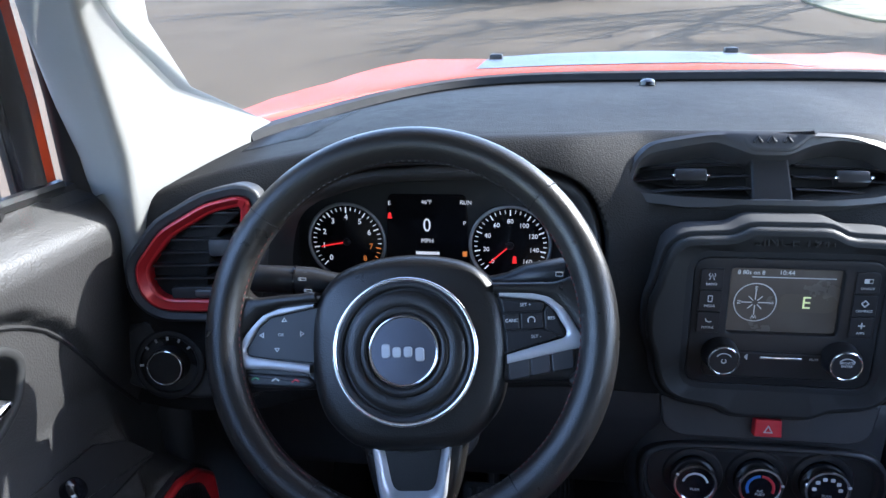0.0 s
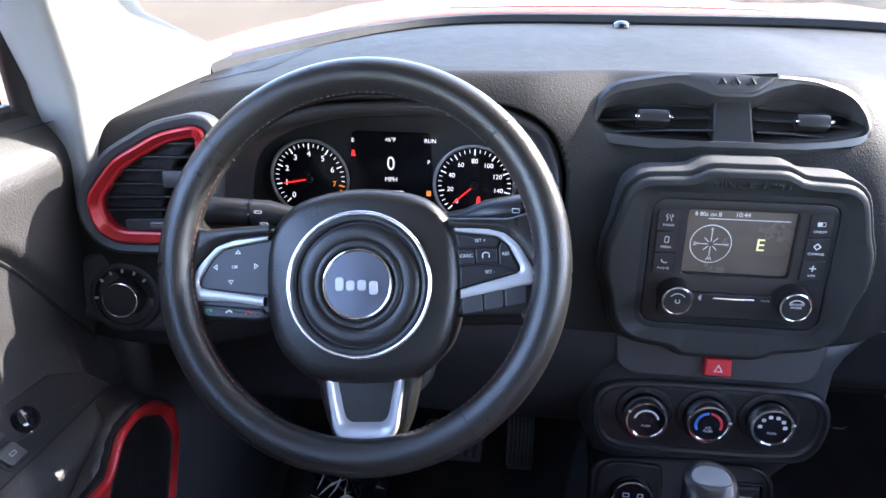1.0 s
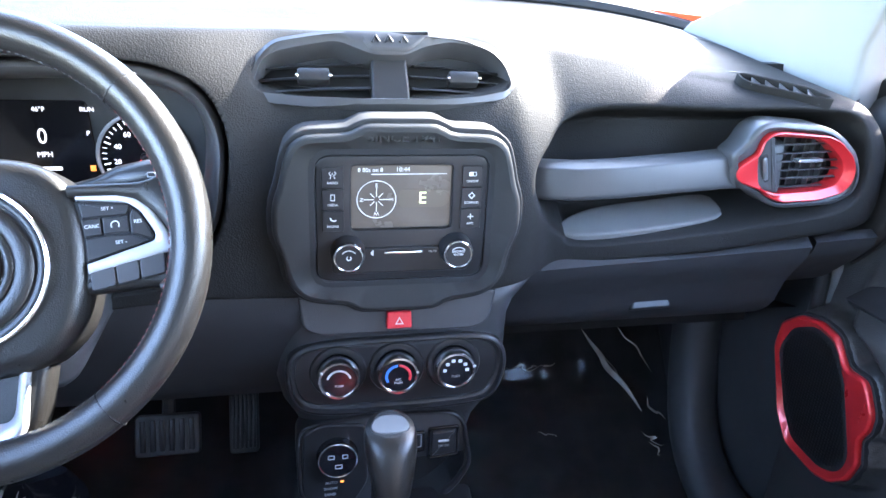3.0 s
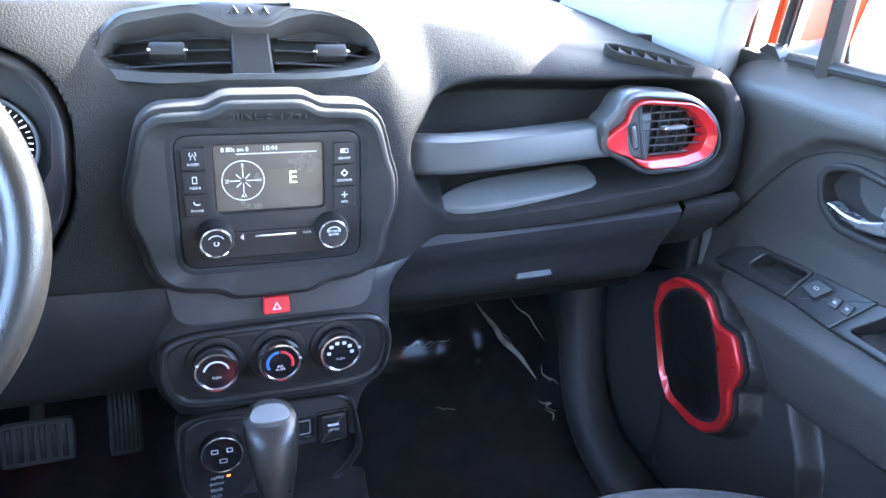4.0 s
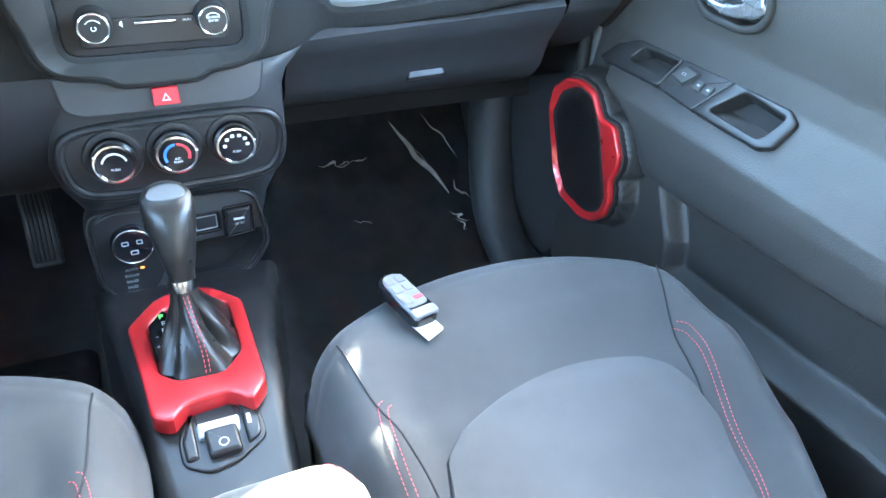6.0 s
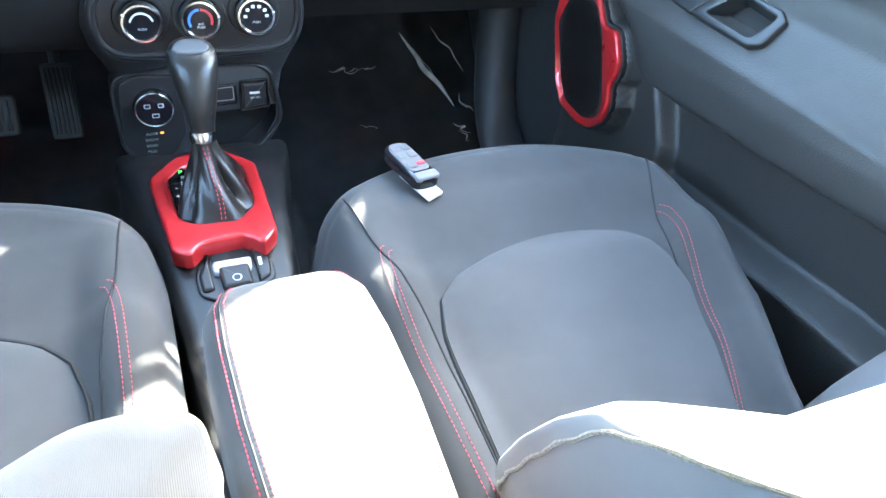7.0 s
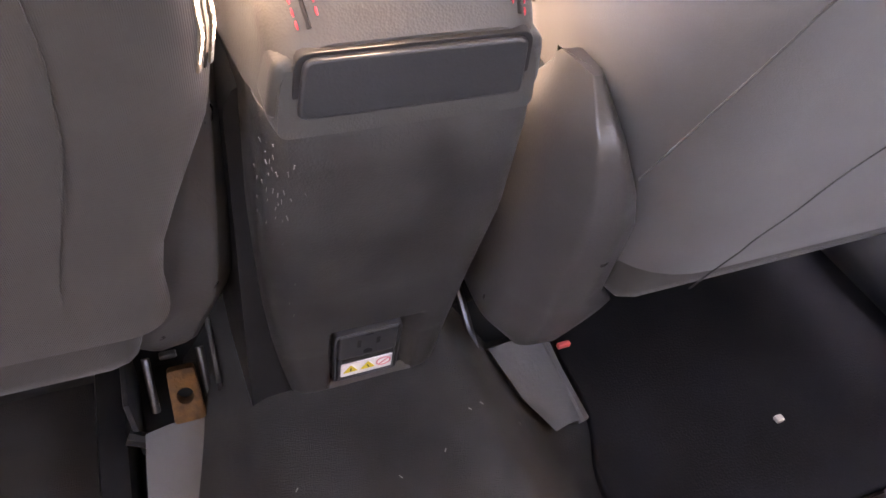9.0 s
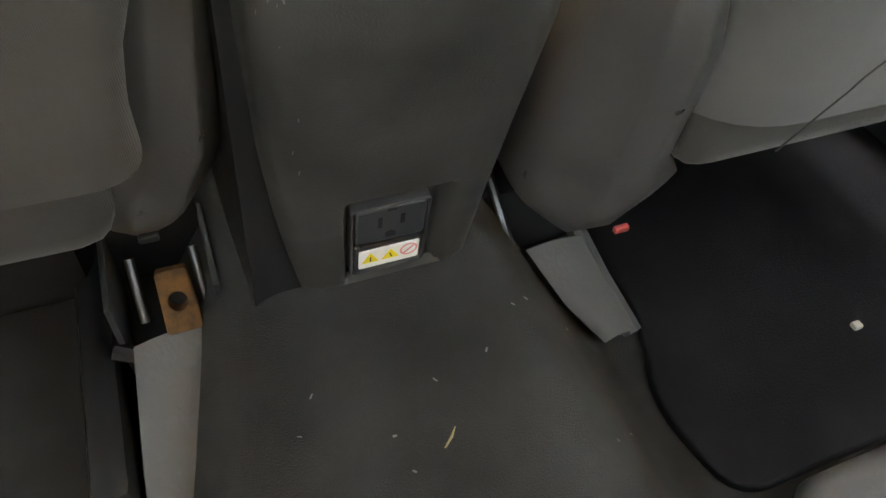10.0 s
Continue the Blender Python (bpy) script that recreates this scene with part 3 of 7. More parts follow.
# ---- dashboard ----
SHELF = [(0.163, 0.705), (0.184, 0.724), (0.208, 0.745), (0.240, 0.757), (0.30, 0.762), (0.40, 0.765), (0.50, 0.767), (0.565, 0.755), (0.585, 0.70), (0.565, 0.660), (0.44, 0.640), (0.238, 0.618), (0.207, 0.628), (0.180, 0.650), (0.163, 0.678)]
CLUSTER = [(-0.585, 0.71), (-0.555, 0.775), (-0.46, 0.812), (-0.36, 0.82), (-0.26, 0.815), (-0.207, 0.795), (-0.182, 0.758), (-0.178, 0.71), (-0.195, 0.64), (-0.26, 0.59), (-0.48, 0.585), (-0.575, 0.63)]
shelf_line, cluster_line = spline(SHELF, 120), spline(CLUSTER, 120)
pod_line = spline([(-0.150, 0.797), (-0.140, 0.815), (-0.064, 0.828), (-0.012, 0.820), (0.062, 0.830), (0.118, 0.824), (0.128, 0.800), (0.10, 0.788), (0.04, 0.783), (-0.05, 0.780), (-0.13, 0.784)], 120)


def depth_in(line, x, z):
    """How far a place lies inside a closed line; 0 outside."""
    inside = False
    p, q = line, np.roll(line, -1, 0)
    cross = ((p[:, 1] > z) != (q[:, 1] > z)) & (x < (q[:, 0] - p[:, 0]) * (z - p[:, 1]) / (q[:, 1] - p[:, 1] + 1e-12) + p[:, 0])
    if cross.sum() % 2 == 0:
        return 0.0
    return float(np.sqrt(((p - (x, z)) ** 2).sum(1)).min())


DASH_ROWS = [
    (-0.70, 0.11, 0.780, 0.10, 0.74, 0.095, 0.56), (-0.64, 0.12, 0.805, 0.10, 0.76, 0.09, 0.555), (-0.56, 0.135, 0.826, 0.105, 0.78, 0.095, 0.555), (-0.47, 0.155, 0.842, 0.145, 0.80, 0.14, 0.56), (-0.36, 0.17, 0.850, 0.165, 0.81, 0.16, 0.56), (-0.22, 0.215, 0.846, 0.185, 0.79, 0.165, 0.57),
    (-0.13, 0.27, 0.842, 0.207, 0.770, 0.168, 0.565), (0.10, 0.27, 0.840, 0.203, 0.770, 0.164, 0.565), (0.146, 0.275, 0.834, 0.208, 0.772, 0.167, 0.572), (0.192, 0.318, 0.828, 0.244, 0.756, 0.206, 0.577), (0.26, 0.305, 0.820, 0.232, 0.762, 0.196, 0.583), (0.40, 0.270, 0.806, 0.200, 0.772, 0.186, 0.595), (0.50, 0.215, 0.795, 0.190, 0.770, 0.185, 0.608), (0.57, 0.20, 0.786, 0.192, 0.762, 0.185, 0.615), (0.62, 0.235, 0.772, 0.205, 0.74, 0.195, 0.62), (0.66, 0.27, 0.74, 0.24, 0.71, 0.23, 0.62)]
ROW_X = np.linspace(-0.78, 0.74, 609)
ROW_T = np.array(DASH_ROWS).T
ROW_V = [np.convolve(np.interp(ROW_X, ROW_T[0], col), np.hanning(27) / np.hanning(27).sum(), "same") for col in ROW_T[1:]]


def inside_by(line, xs, zs):
    """Distance of many places to a closed line, positive inside it."""
    p, q = np.array(line), np.roll(np.array(line), -1, 0)
    e = q - p
    px, pz = xs[:, None] - p[:, 0], zs[:, None] - p[:, 1]
    t = np.clip((px * e[:, 0] + pz * e[:, 1]) / (e ** 2).sum(1), 0, 1)
    d = np.sqrt(((px - t * e[:, 0]) ** 2 + (pz - t * e[:, 1]) ** 2).min(1))
    cross = ((p[:, 1] > zs[:, None]) != (q[:, 1] > zs[:, None])) & (px < e[:, 0] * pz / (e[:, 1] + 1e-12))
    return np.where(cross.sum(1) % 2 == 1, d, -d)


def eased(d, d0, d1):
    k = np.clip((d - d0) / (d1 - d0), 0, 1)
    return k * k * (3 - 2 * k)


def dash_profile(x):
    a = abs(x) / 0.66
    glass_y = glass_base(x)
    crest_y, crest_z, mid_y, mid_z, face_y, low_z = [float(np.interp(x, ROW_X, col)) for col in ROW_V]
    back_z = 0.862 - 0.05 * a ** 4
    pts = [(glass_y, back_z), ((glass_y + crest_y) / 2 + 0.06, (back_z + crest_z) / 2 + 0.006), (crest_y + 0.03, crest_z), (crest_y + 0.002, crest_z - 0.007), (mid_y, mid_z),
           (face_y, (mid_z + low_z) / 2 + 0.02), (face_y - 0.002, low_z + 0.02), (face_y + 0.010, low_z), (face_y + 0.05, low_z - 0.008)]
    prof = np.vstack([spline(pts[:3], 30, closed=False), resample(spline(pts[2:], 200, closed=False), 230, closed=False)[1:]])
    ys, zs = prof[:, 0], prof[:, 1]
    d = np.zeros(len(ys))
    near = ys < crest_y + 0.028
    if 0.13 < x < 0.61:
        d = 0.085 * eased(inside_by(shelf_line, np.full(len(ys), x), zs), -0.012, 0.020)
    elif x < -0.165:
        d = 0.28 * eased(inside_by(cluster_line, np.full(len(ys), x), zs), -0.003, 0.016)
    elif -0.165 < x < 0.14:
        d = 0.07 * eased(inside_by(pod_line, np.full(len(ys), x), zs), -0.002, 0.008)
    ys = ys + np.where(near, d, 0.0)
    return [(x, float(y), float(z)) for y, z in zip(ys, zs)]


dash = thing("dashboard", (0, 0.4, 0.5), "black soft-touch dashboard with dust on its top", "dashboard")
part("top_pad", skin([dash_profile(x) for x in np.linspace(DASH_L, DASH_R, 480)], closed=False), soft_black, dash, angle=60)


def top_z(x, y):
    """Height of the dash top at a place of the plan."""
    run = sorted((q, z) for _, q, z in dash_profile(x)[:34])
    return float(np.interp(y, [q for q, _ in run], [z for _, z in run]))


def under(x0, x1, pts, n=14):
    prof = spline(pts, 20, closed=False)
    return skin([[(x, y, z) for y, z in prof] for x in np.linspace(x0, x1, n)], closed=False)


glove = under(0.150, 0.545, [(0.205, 0.588), (0.192, 0.580), (0.196, 0.565), (0.225, 0.525), (0.245, 0.482), (0.30, 0.45), (0.42, 0.43)])
for v in glove.verts:
    v.co.z += 0.05 * (v.co.x - 0.17) * max(0, (v.co.z - 0.45) / 0.13)
glove_door = part("glove_box_door", glove, knee_black, dash, "dark grey glove box door")
part("latch", plate(rounded([(-0.03, -0.010), (0.03, -0.010), (0.024, 0.010), (-0.024, 0.010)], 0.006), axes((0.352, 0.236, 0.507), (1, 0, 0.03), (0, 0.5, 0.85)), -0.01, 0.004, 0.003), satin_black, glove_door)
corner = under(0.549, 0.640, [(0.205, 0.611), (0.190, 0.603), (0.198, 0.585), (0.235, 0.545), (0.29, 0.50), (0.42, 0.46)])
for v in corner.verts:
    v.co.z += 0.05 * (v.co.x - 0.549)
part("corner_panel", corner, knee_black, dash)
# Near-black sheet coloured as the shade under the dash.
part("under_dash_shade", under(0.14, 0.64, [(0.30, 0.452), (0.42, 0.42), (0.60, 0.38), (0.9, 0.36)]), void_black, dash)
part("knee_panel", under(-0.69, -0.105, [(0.17, 0.575), (0.168, 0.55), (0.185, 0.50), (0.22, 0.43), (0.27, 0.395), (0.5, 0.39)]), knee_black, dash)
part("column_shroud", box(-0.43, -0.30, 0.03, 0.26, 0.545, 0.665, 0.03, seg=4), hard_black, dash)

# speaker grilles and the demister outlets on the top
TOP_X = np.linspace(-0.66, 0.64, 66)
TOP_RUNS = [sorted((q, z) for _, q, z in dash_profile(x)[:34]) for x in TOP_X]


def grille_z(x, y):
    """Height of the dash top, read between ready-made sections."""
    k = min(max(int((x - TOP_X[0]) / (TOP_X[1] - TOP_X[0])), 0), 64)
    w = (x - TOP_X[k]) / (TOP_X[1] - TOP_X[0])
    a, b = [float(np.interp(y, [q for q, _ in run], [z for _, z in run])) for run in (TOP_RUNS[k], TOP_RUNS[k + 1])]
    return a + (b - a) * w


for quad in (((-0.630, 0.37), (-0.605, 0.25), (-0.53, 0.27), (-0.525, 0.50)), ((0.50, 0.70), (0.50, 0.58), (0.61, 0.56), (0.61, 0.68))):
    gr = bmesh.new()
    for i in range(44):
        for j in range(28):
            s, t = i / 43, j / 27
            x = (quad[0][0] * (1 - s) + quad[3][0] * s) * (1 - t) + (quad[1][0] * (1 - s) + quad[2][0] * s) * t
            y = (quad[0][1] * (1 - s) + quad[3][1] * s) * (1 - t) + (quad[1][1] * (1 - s) + quad[2][1] * s) * t
            lathe([(0.0011, -0.001), (0.0010, 0.0009), (0.0005, 0.0010)], pose(x, y, grille_z(x, y)), 5, bm=gr)
    part("speaker_grille", gr, satin_black, dash, "dotted speaker grille")
dx, dy = (top_z(0.53, 0.245) - top_z(0.45, 0.245)) / 0.08, (top_z(0.49, 0.29) - top_z(0.49, 0.235)) / 0.055
vent_frame = axes((0.476, 0.226, top_z(0.476, 0.226) + 0.0012), (0.87, -0.5, 0.87 * dx - 0.5 * dy), (0.5, 0.87, 0.30))
DEMIST = [(-0.058, 0.010), (-0.050, -0.006), (-0.036, -0.014), (0.030, -0.015), (0.058, -0.010), (0.056, -0.003), (0.030, 0.011), (0.0, 0.014), (-0.046, 0.015)]
demist = part("demister_frame", frame_plate(rounded(DEMIST, 0.005), inset(ccw(rounded(DEMIST, 0.005)), 0.0035), vent_frame, -0.012, 0.001, 0.0012), soft_black, dash)
# Near-black plate: the shade below the fins, as colour.
part("demister_shade", plate(inset(ccw(rounded(DEMIST, 0.005)), 0.003), vent_frame, -0.012, -0.008, 0.001), void_black, demist)
for i in range(5):
    part("fin", box(-0.0090, 0.0090, -0.012, 0.009, -0.0006, 0.0006, 0.0004, m=vent_frame @ pose(-0.030 + 0.0165 * i, -0.001, -0.005, 0, 26, 0)), pod_grey, demist)
part("airbag_print", box(-0.010, 0.010, -0.002, 0.002, 0, 0.0005, 0, m=axes((0.455, 0.300, top_z(0.455, 0.300) + 0.0005), (0.87, -0.5, 0), (0.5, 0.87, 0))), hard_black, dash)
part("light_sensor", lathe([(0.014, 0), (0.013, 0.006), (0.008, 0.010), (0.001, 0.011)], pose(-0.073, 0.735, 0.862), 20), gloss_black, dash, "small glossy light sensor dome")

# grab bar across the shelf
bar_rings = []
for x, low, crest, y, d in ((0.150, 0.664, 0.703, 0.214, 0.030), (0.172, 0.665, 0.7035, 0.196, 0.034), (0.21, 0.668, 0.705, 0.183, 0.034), (0.26, 0.671, 0.7075, 0.180, 0.034), (0.34, 0.677, 0.7135, 0.179, 0.035), (0.395, 0.681, 0.7185, 0.178, 0.036), (0.43, 0.681, 0.724, 0.178, 0.040), (0.47, 0.672, 0.735, 0.186, 0.040)):
    o = rounded([(y, low), (y + d, low + 0.004), (y + d, crest + 0.006), (y + 0.024, crest + 0.005), (y + 0.008, crest)], [0.008, 0.006, 0.004, 0.004, 0.0025], 4)
    bar_rings.append([(x, p, q) for p, q in o])
part("grab_handle", skin(bar_rings), handle_grey, dash, "black grab handle over an open shelf")
MAT = [(0.203, 0.018), (0.222, 0.004), (0.280, -0.003), (0.370, -0.001), (0.415, 0.006), (0.425, 0.030), (0.415, 0.056), (0.340, 0.058), (0.270, 0.056), (0.225, 0.042)]
part("shelf_mat", plate(spline(MAT, 40), axes((0, 0.203, 0.5925), (1, 0, 0.10), (0, 0.96, 0.26)), -0.006, 0.004, 0.003), mat_grey, dash, "grey rubber shelf mat")


def span(line, v):
    """The stretch of a closed line's inside at the height v."""
    p, q = np.array(line), np.roll(np.array(line), -1, 0)
    xs = [a[0] + (v - a[1]) / (b[1] - a[1]) * (b[0] - a[0]) for a, b in zip(p, q) if (a[1] > v) != (b[1] > v)]
    return (min(xs), max(xs)) if len(xs) > 1 else None


RV = facing(0.5, 0.182, 0.70)
POD_R = [(-0.110, 0.026), (-0.096, 0.035), (-0.089, 0.052), (-0.078, 0.062), (-0.060, 0.065), (0.002, 0.0605), (0.023, 0.0545), (0.048, 0.036), (0.068, 0.015), (0.074, -0.010), (0.069, -0.026), (0.046, -0.039), (-0.025, -0.0435), (-0.050, -0.038), (-0.069, -0.024), (-0.100, -0.013)]
RED_R = [(-0.1015, 0.004), (-0.098, -0.006), (-0.078, -0.014), (-0.061, -0.019), (-0.051, -0.028), (-0.031, -0.035), (0.020, -0.033), (0.052, -0.024), (0.062, -0.013), (0.064, 0.005), (0.055, 0.023), (0.032, 0.042), (0.014, 0.0485), (-0.050, 0.053), (-0.064, 0.051), (-0.073, 0.042), (-0.075, 0.026), (-0.093, 0.015), (-0.100, 0.010)]
HOLE_R = [(-0.068, 0.006), (-0.063, -0.012), (-0.053, -0.021), (-0.036, -0.0255), (0.017, -0.0225), (0.044, -0.016), (0.051, -0.005), (0.051, 0.007), (0.043, 0.019), (0.024, 0.035), (0.006, 0.0425), (-0.048, 0.046), (-0.061, 0.045), (-0.069, 0.037), (-0.071, 0.023)]
vent_r = part("end_vent", frame_plate(rounded(POD_R, 0.012), rounded(RED_R, 0.008), RV, -0.03, 0.008, 0.006, w1_inner=0.004, seg=4), handle_grey, dash)
part("red_rim", frame_plate(rounded(RED_R, 0.006), rounded(HOLE_R, 0.006), RV, -0.02, 0.0085, 0.002, depth=-0.022, w1_inner=0.0015), red_trim, vent_r, "satin red vent rim")
# Flat near-black plate painted as the dark depth of the vent.
part("duct_shade", plate(rounded(HOLE_R, 0.006), RV, -0.05, -0.030, 0.001), void_black, vent_r)
part("wheel_plate", plate(rounded([(-0.0685, 0.037), (-0.0575, 0.0445), (-0.052, 0.0445), (-0.0325, -0.0245), (-0.050, -0.0215), (-0.0625, -0.012), (-0.0700, 0.020)], 0.002), RV, -0.03, -0.002, 0.0015), handle_grey, vent_r)
part("plate_groove", tube([RV @ Vector((-0.0575, 0.043, -0.002)), RV @ Vector((-0.040, -0.022, -0.002))], 0.0006, 5), void_black, vent_r)
slot = part("wheel_slot", plate(rect(0.0110, 0.036, 0.0040, 0, 0, 6), RV @ pose(-0.0575, 0.006, 0, 0, 0, 16), -0.01, -0.0013, 0.0003), void_black, vent_r)
part("thumb_wheel", plate(rect(0.0060, 0.029, 0.0028, 0, 0, 6), RV @ pose(-0.0573, 0.006, 0, 0, 0, 16), -0.01, 0.0010, 0.001, dome=0.0014), knob_metal, slot, "ribbed thumb wheel")
for i in range(6):
    v0 = 0.0345 - 0.0106 * i
    run = span(HOLE_R, v0)
    left = -0.052 + (0.042 - v0) * 0.28
    part("slat", box(left, run[1] - 0.001, -0.0007, 0.0007, -0.013, -0.007, 0.0005, m=RV @ pose(0, v0, 0, 0, 0, 2)), pod_grey, vent_r)
for i in range(6):
    part("rear_vane", box(-0.001, 0.001, -0.024, 0.042, -0.03, -0.022, 0, m=RV @ pose(-0.038 + 0.015 * i, 0.0, 0)), hard_black, vent_r)
part("tab", box(-0.015, 0.021, -0.0022, 0.0022, -0.012, -0.0015, 0.0016, m=RV @ pose(0.0, 0.0150, 0, 0, 0, 2)), grey_plastic, vent_r)
part("tab_bead", lathe([(0.0022, -0.003), (0.002, 0.0), (0.0008, 0.001)], RV @ pose(-0.0125, 0.0147, 0), 10), chrome, vent_r)
LV = facing(-0.575, 0.090, 0.742, 6, 8)
RED_L = rounded([(-0.082, -0.012), (-0.077, -0.043), (-0.058, -0.058), (0.0, -0.060), (0.026, -0.057), (0.036, -0.010), (0.040, 0.035), (0.042, 0.056), (0.030, 0.060), (-0.004, 0.053), (-0.052, 0.026)], 0.012, 5)
HOLE_L = inset(ccw(RED_L), 0.0115)
vent_l = part("end_vent", frame_plate(inset(ccw(RED_L), -0.012), RED_L, LV, -0.03, 0.004, 0.004, w1_inner=0.002), hard_black, dash)
part("red_rim", frame_plate(RED_L, HOLE_L, LV, -0.02, 0.006, 0.003, depth=-0.02, w1_inner=-0.002), red_trim, vent_l, "satin red vent rim")
# The left vent's depth, likewise a plate coloured as shade.
part("duct_shade", plate(HOLE_L, LV, -0.06, -0.034, 0.001), void_black, vent_l)
for k in range(6):
    v = 0.040 - 0.0135 * k
    run = span(HOLE_L, v)
    part("slat", box(run[0] + 0.002, run[1] - 0.002, -0.0012, 0.0012, -0.026, -0.006, 0.0008, m=LV @ pose(0, v, 0, 10, 0, 0)), satin_black, vent_l)
part("tab", box(-0.006, 0.022, -0.009, 0.009, -0.014, -0.002, 0.003, m=LV @ pose(0.0, 0.006, 0)), hard_black, vent_l)
part("wheel_strip", plate(rect(0.060, 0.012, 0.003, -0.018, -0.041), LV, -0.02, -0.004, 0.001), pod_grey, vent_l)
part("thumb_wheel", plate(rect(0.026, 0.007, 0.003, -0.010, -0.041), LV, -0.01, -0.001, 0.0015), knob_metal, vent_l, "small ribbed thumb wheel")

# ---- centre vents ----
pod = thing("center_vents", (-0.012, 0.235, 0.81), "black twin centre air vents in a sculpted pod", "air vent")


def bowed(pts, f, w):
    return [f @ Vector((p[0], p[1], w - 0.9 * (p[0] + 0.012) ** 2)) for p in pts]


CV = axes((0, 0.226, 0.808), (1, 0, 0), (0, math.sin(radians(35)), math.cos(radians(35))))
VOUT = [(-0.163, -0.018), (-0.159, -0.001), (-0.150, 0.019), (-0.132, 0.037), (-0.067, 0.044), (-0.029, 0.043), (0.010, 0.043), (0.080, 0.042), (0.118, 0.030), (0.134, 0.010), (0.138, -0.014), (0.128, -0.026), (0.090, -0.038), (0.040, -0.045), (-0.033, -0.046), (-0.101, -0.041), (-0.148, -0.032)]
VL = [(-0.149, -0.012), (-0.141, 0.011), (-0.129, 0.018), (-0.064, 0.027), (-0.046, 0.019), (-0.028, 0.008), (-0.027, -0.022), (-0.030, -0.028), (-0.055, -0.036), (-0.091, -0.036), (-0.130, -0.029), (-0.146, -0.022)]
VR = [(0.014, 0.008), (0.035, 0.022), (0.062, 0.030), (0.102, 0.027), (0.120, 0.016), (0.126, -0.006), (0.122, -0.017), (0.108, -0.024), (0.057, -0.032), (0.038, -0.032), (0.016, -0.024)]


def bowed_frame(outer, inner, w0, w1, edge, depth):
    n = 120
    o, i = resample(ccw(outer), n), resample(ccw(inner), n)
    k = min(range(n), key=lambda s: ((np.roll(i, s, 0) - o) ** 2).sum())
    i = np.roll(i, k, 0)
    rings = [bowed(o, CV, w0), bowed(o, CV, w1 - edge), bowed(inset(o, edge * 0.3), CV, w1 - edge * 0.3), bowed(inset(o, edge), CV, w1), bowed(inset(i, -edge), CV, w1 - 0.002), bowed(inset(i, -edge * 0.3), CV, w1 - edge * 0.3 - 0.002), bowed(i, CV, w1 - edge - 0.003), bowed(i, CV, depth)]
    return skin(rings, cap0=False, cap1=False)


hole = rounded([(-0.149, -0.012), (-0.141, 0.011), (-0.129, 0.020), (-0.064, 0.029), (-0.044, 0.020), (-0.026, 0.012), (0.010, 0.012), (0.033, 0.024), (0.062, 0.032), (0.104, 0.029), (0.122, 0.017), (0.128, -0.006), (0.123, -0.019), (0.108, -0.026), (0.057, -0.035), (0.03, -0.034), (-0.035, -0.034), (-0.058, -0.038), (-0.092, -0.038), (-0.132, -0.031), (-0.148, -0.023)], 0.008)
part("pod_rim", bowed_frame(rounded(VOUT, 0.012), hole, -0.03, 0.012, 0.007, -0.03), pod_grey, pod, "satin black pod rim")
# Bowed near-black sheet; its colour is the shade behind the slats.
part("duct_shade", skin([bowed(resample(ccw(hole), 60), CV, -0.026), bowed(resample(ccw(hole), 60), CV, -0.0255)]), void_black, pod)
part("divider", plate(rounded([(-0.028, -0.040), (0.014, -0.040), (0.012, 0.018), (-0.026, 0.018)], 0.004), CV, -0.03, -0.002, 0.003), satin_black, pod)
part("notch", plate(rounded([(-0.046, 0.040), (-0.030, 0.016), (0.013, 0.016), (0.044, 0.042)], 0.01), CV, -0.01, 0.011, 0.005), pod_grey, pod)
for k, u in enumerate((-0.022, -0.008, 0.008)):
    bmk = tube([CV @ Vector((u - 0.004, 0.027, 0.0115)), CV @ Vector((u, 0.034, 0.012)), CV @ Vector((u + 0.004, 0.027, 0.0115))], 0.0016, 6)
    part("embossed_mark", bmk, pod_grey, pod)


for line, tabx in ((VL, -0.088), (VR, 0.076)):
    for v, w in ((0.012, -0.014), (-0.003, -0.010), (-0.018, -0.008)):
        s = span(line, v)
        if s:
            o = [(s[0] + 0.002, -0.001), (s[1] - 0.002, -0.001)]
            rings = []
            for u in np.linspace(s[0] + 0.001, s[1] - 0.001, 12):
                bow = -0.9 * (u + 0.012) ** 2
                rings.append([CV @ Vector((u, v + q, bow + w + p)) for p, q in ((-0.012, 0.006), (-0.010, 0.0075), (0.006, -0.001), (0.007, -0.003), (0.004, -0.003))])
            part("slat", skin(rings), satin_black, pod)
    t = part("tab", box(-0.017, 0.017, -0.007, 0.008, -0.014, 0.002, 0.003, m=CV @ pose(tabx, -0.004, -0.9 * (tabx + 0.012) ** 2 + 0.0)), satin_black, pod)
    for e in (-0.0175, 0.0175):
        part("chrome_end", lathe([(0.0022, -0.002), (0.002, 0.002), (0.001, 0.003)], CV @ pose(tabx + e, -0.006, 0.002 - 0.9 * (tabx + 0.012) ** 2), 10), chrome, t, "chrome end cap")

# ---- instrument cluster ----
cluster = thing("instrument_cluster", (-0.397, 0.32, 0.69), "lit instrument cluster with two round dials", "instrument panel")
CF = facing(-0.397, 0.335, 0.69)
part("binnacle", plate(rounded([(-0.20, -0.10), (0.20, -0.10), (0.20, 0.05), (0.14, 0.11), (-0.14, 0.11), (-0.20, 0.05)], 0.04, 6), CF, -0.02, -0.004, 0.002), hard_black, cluster)
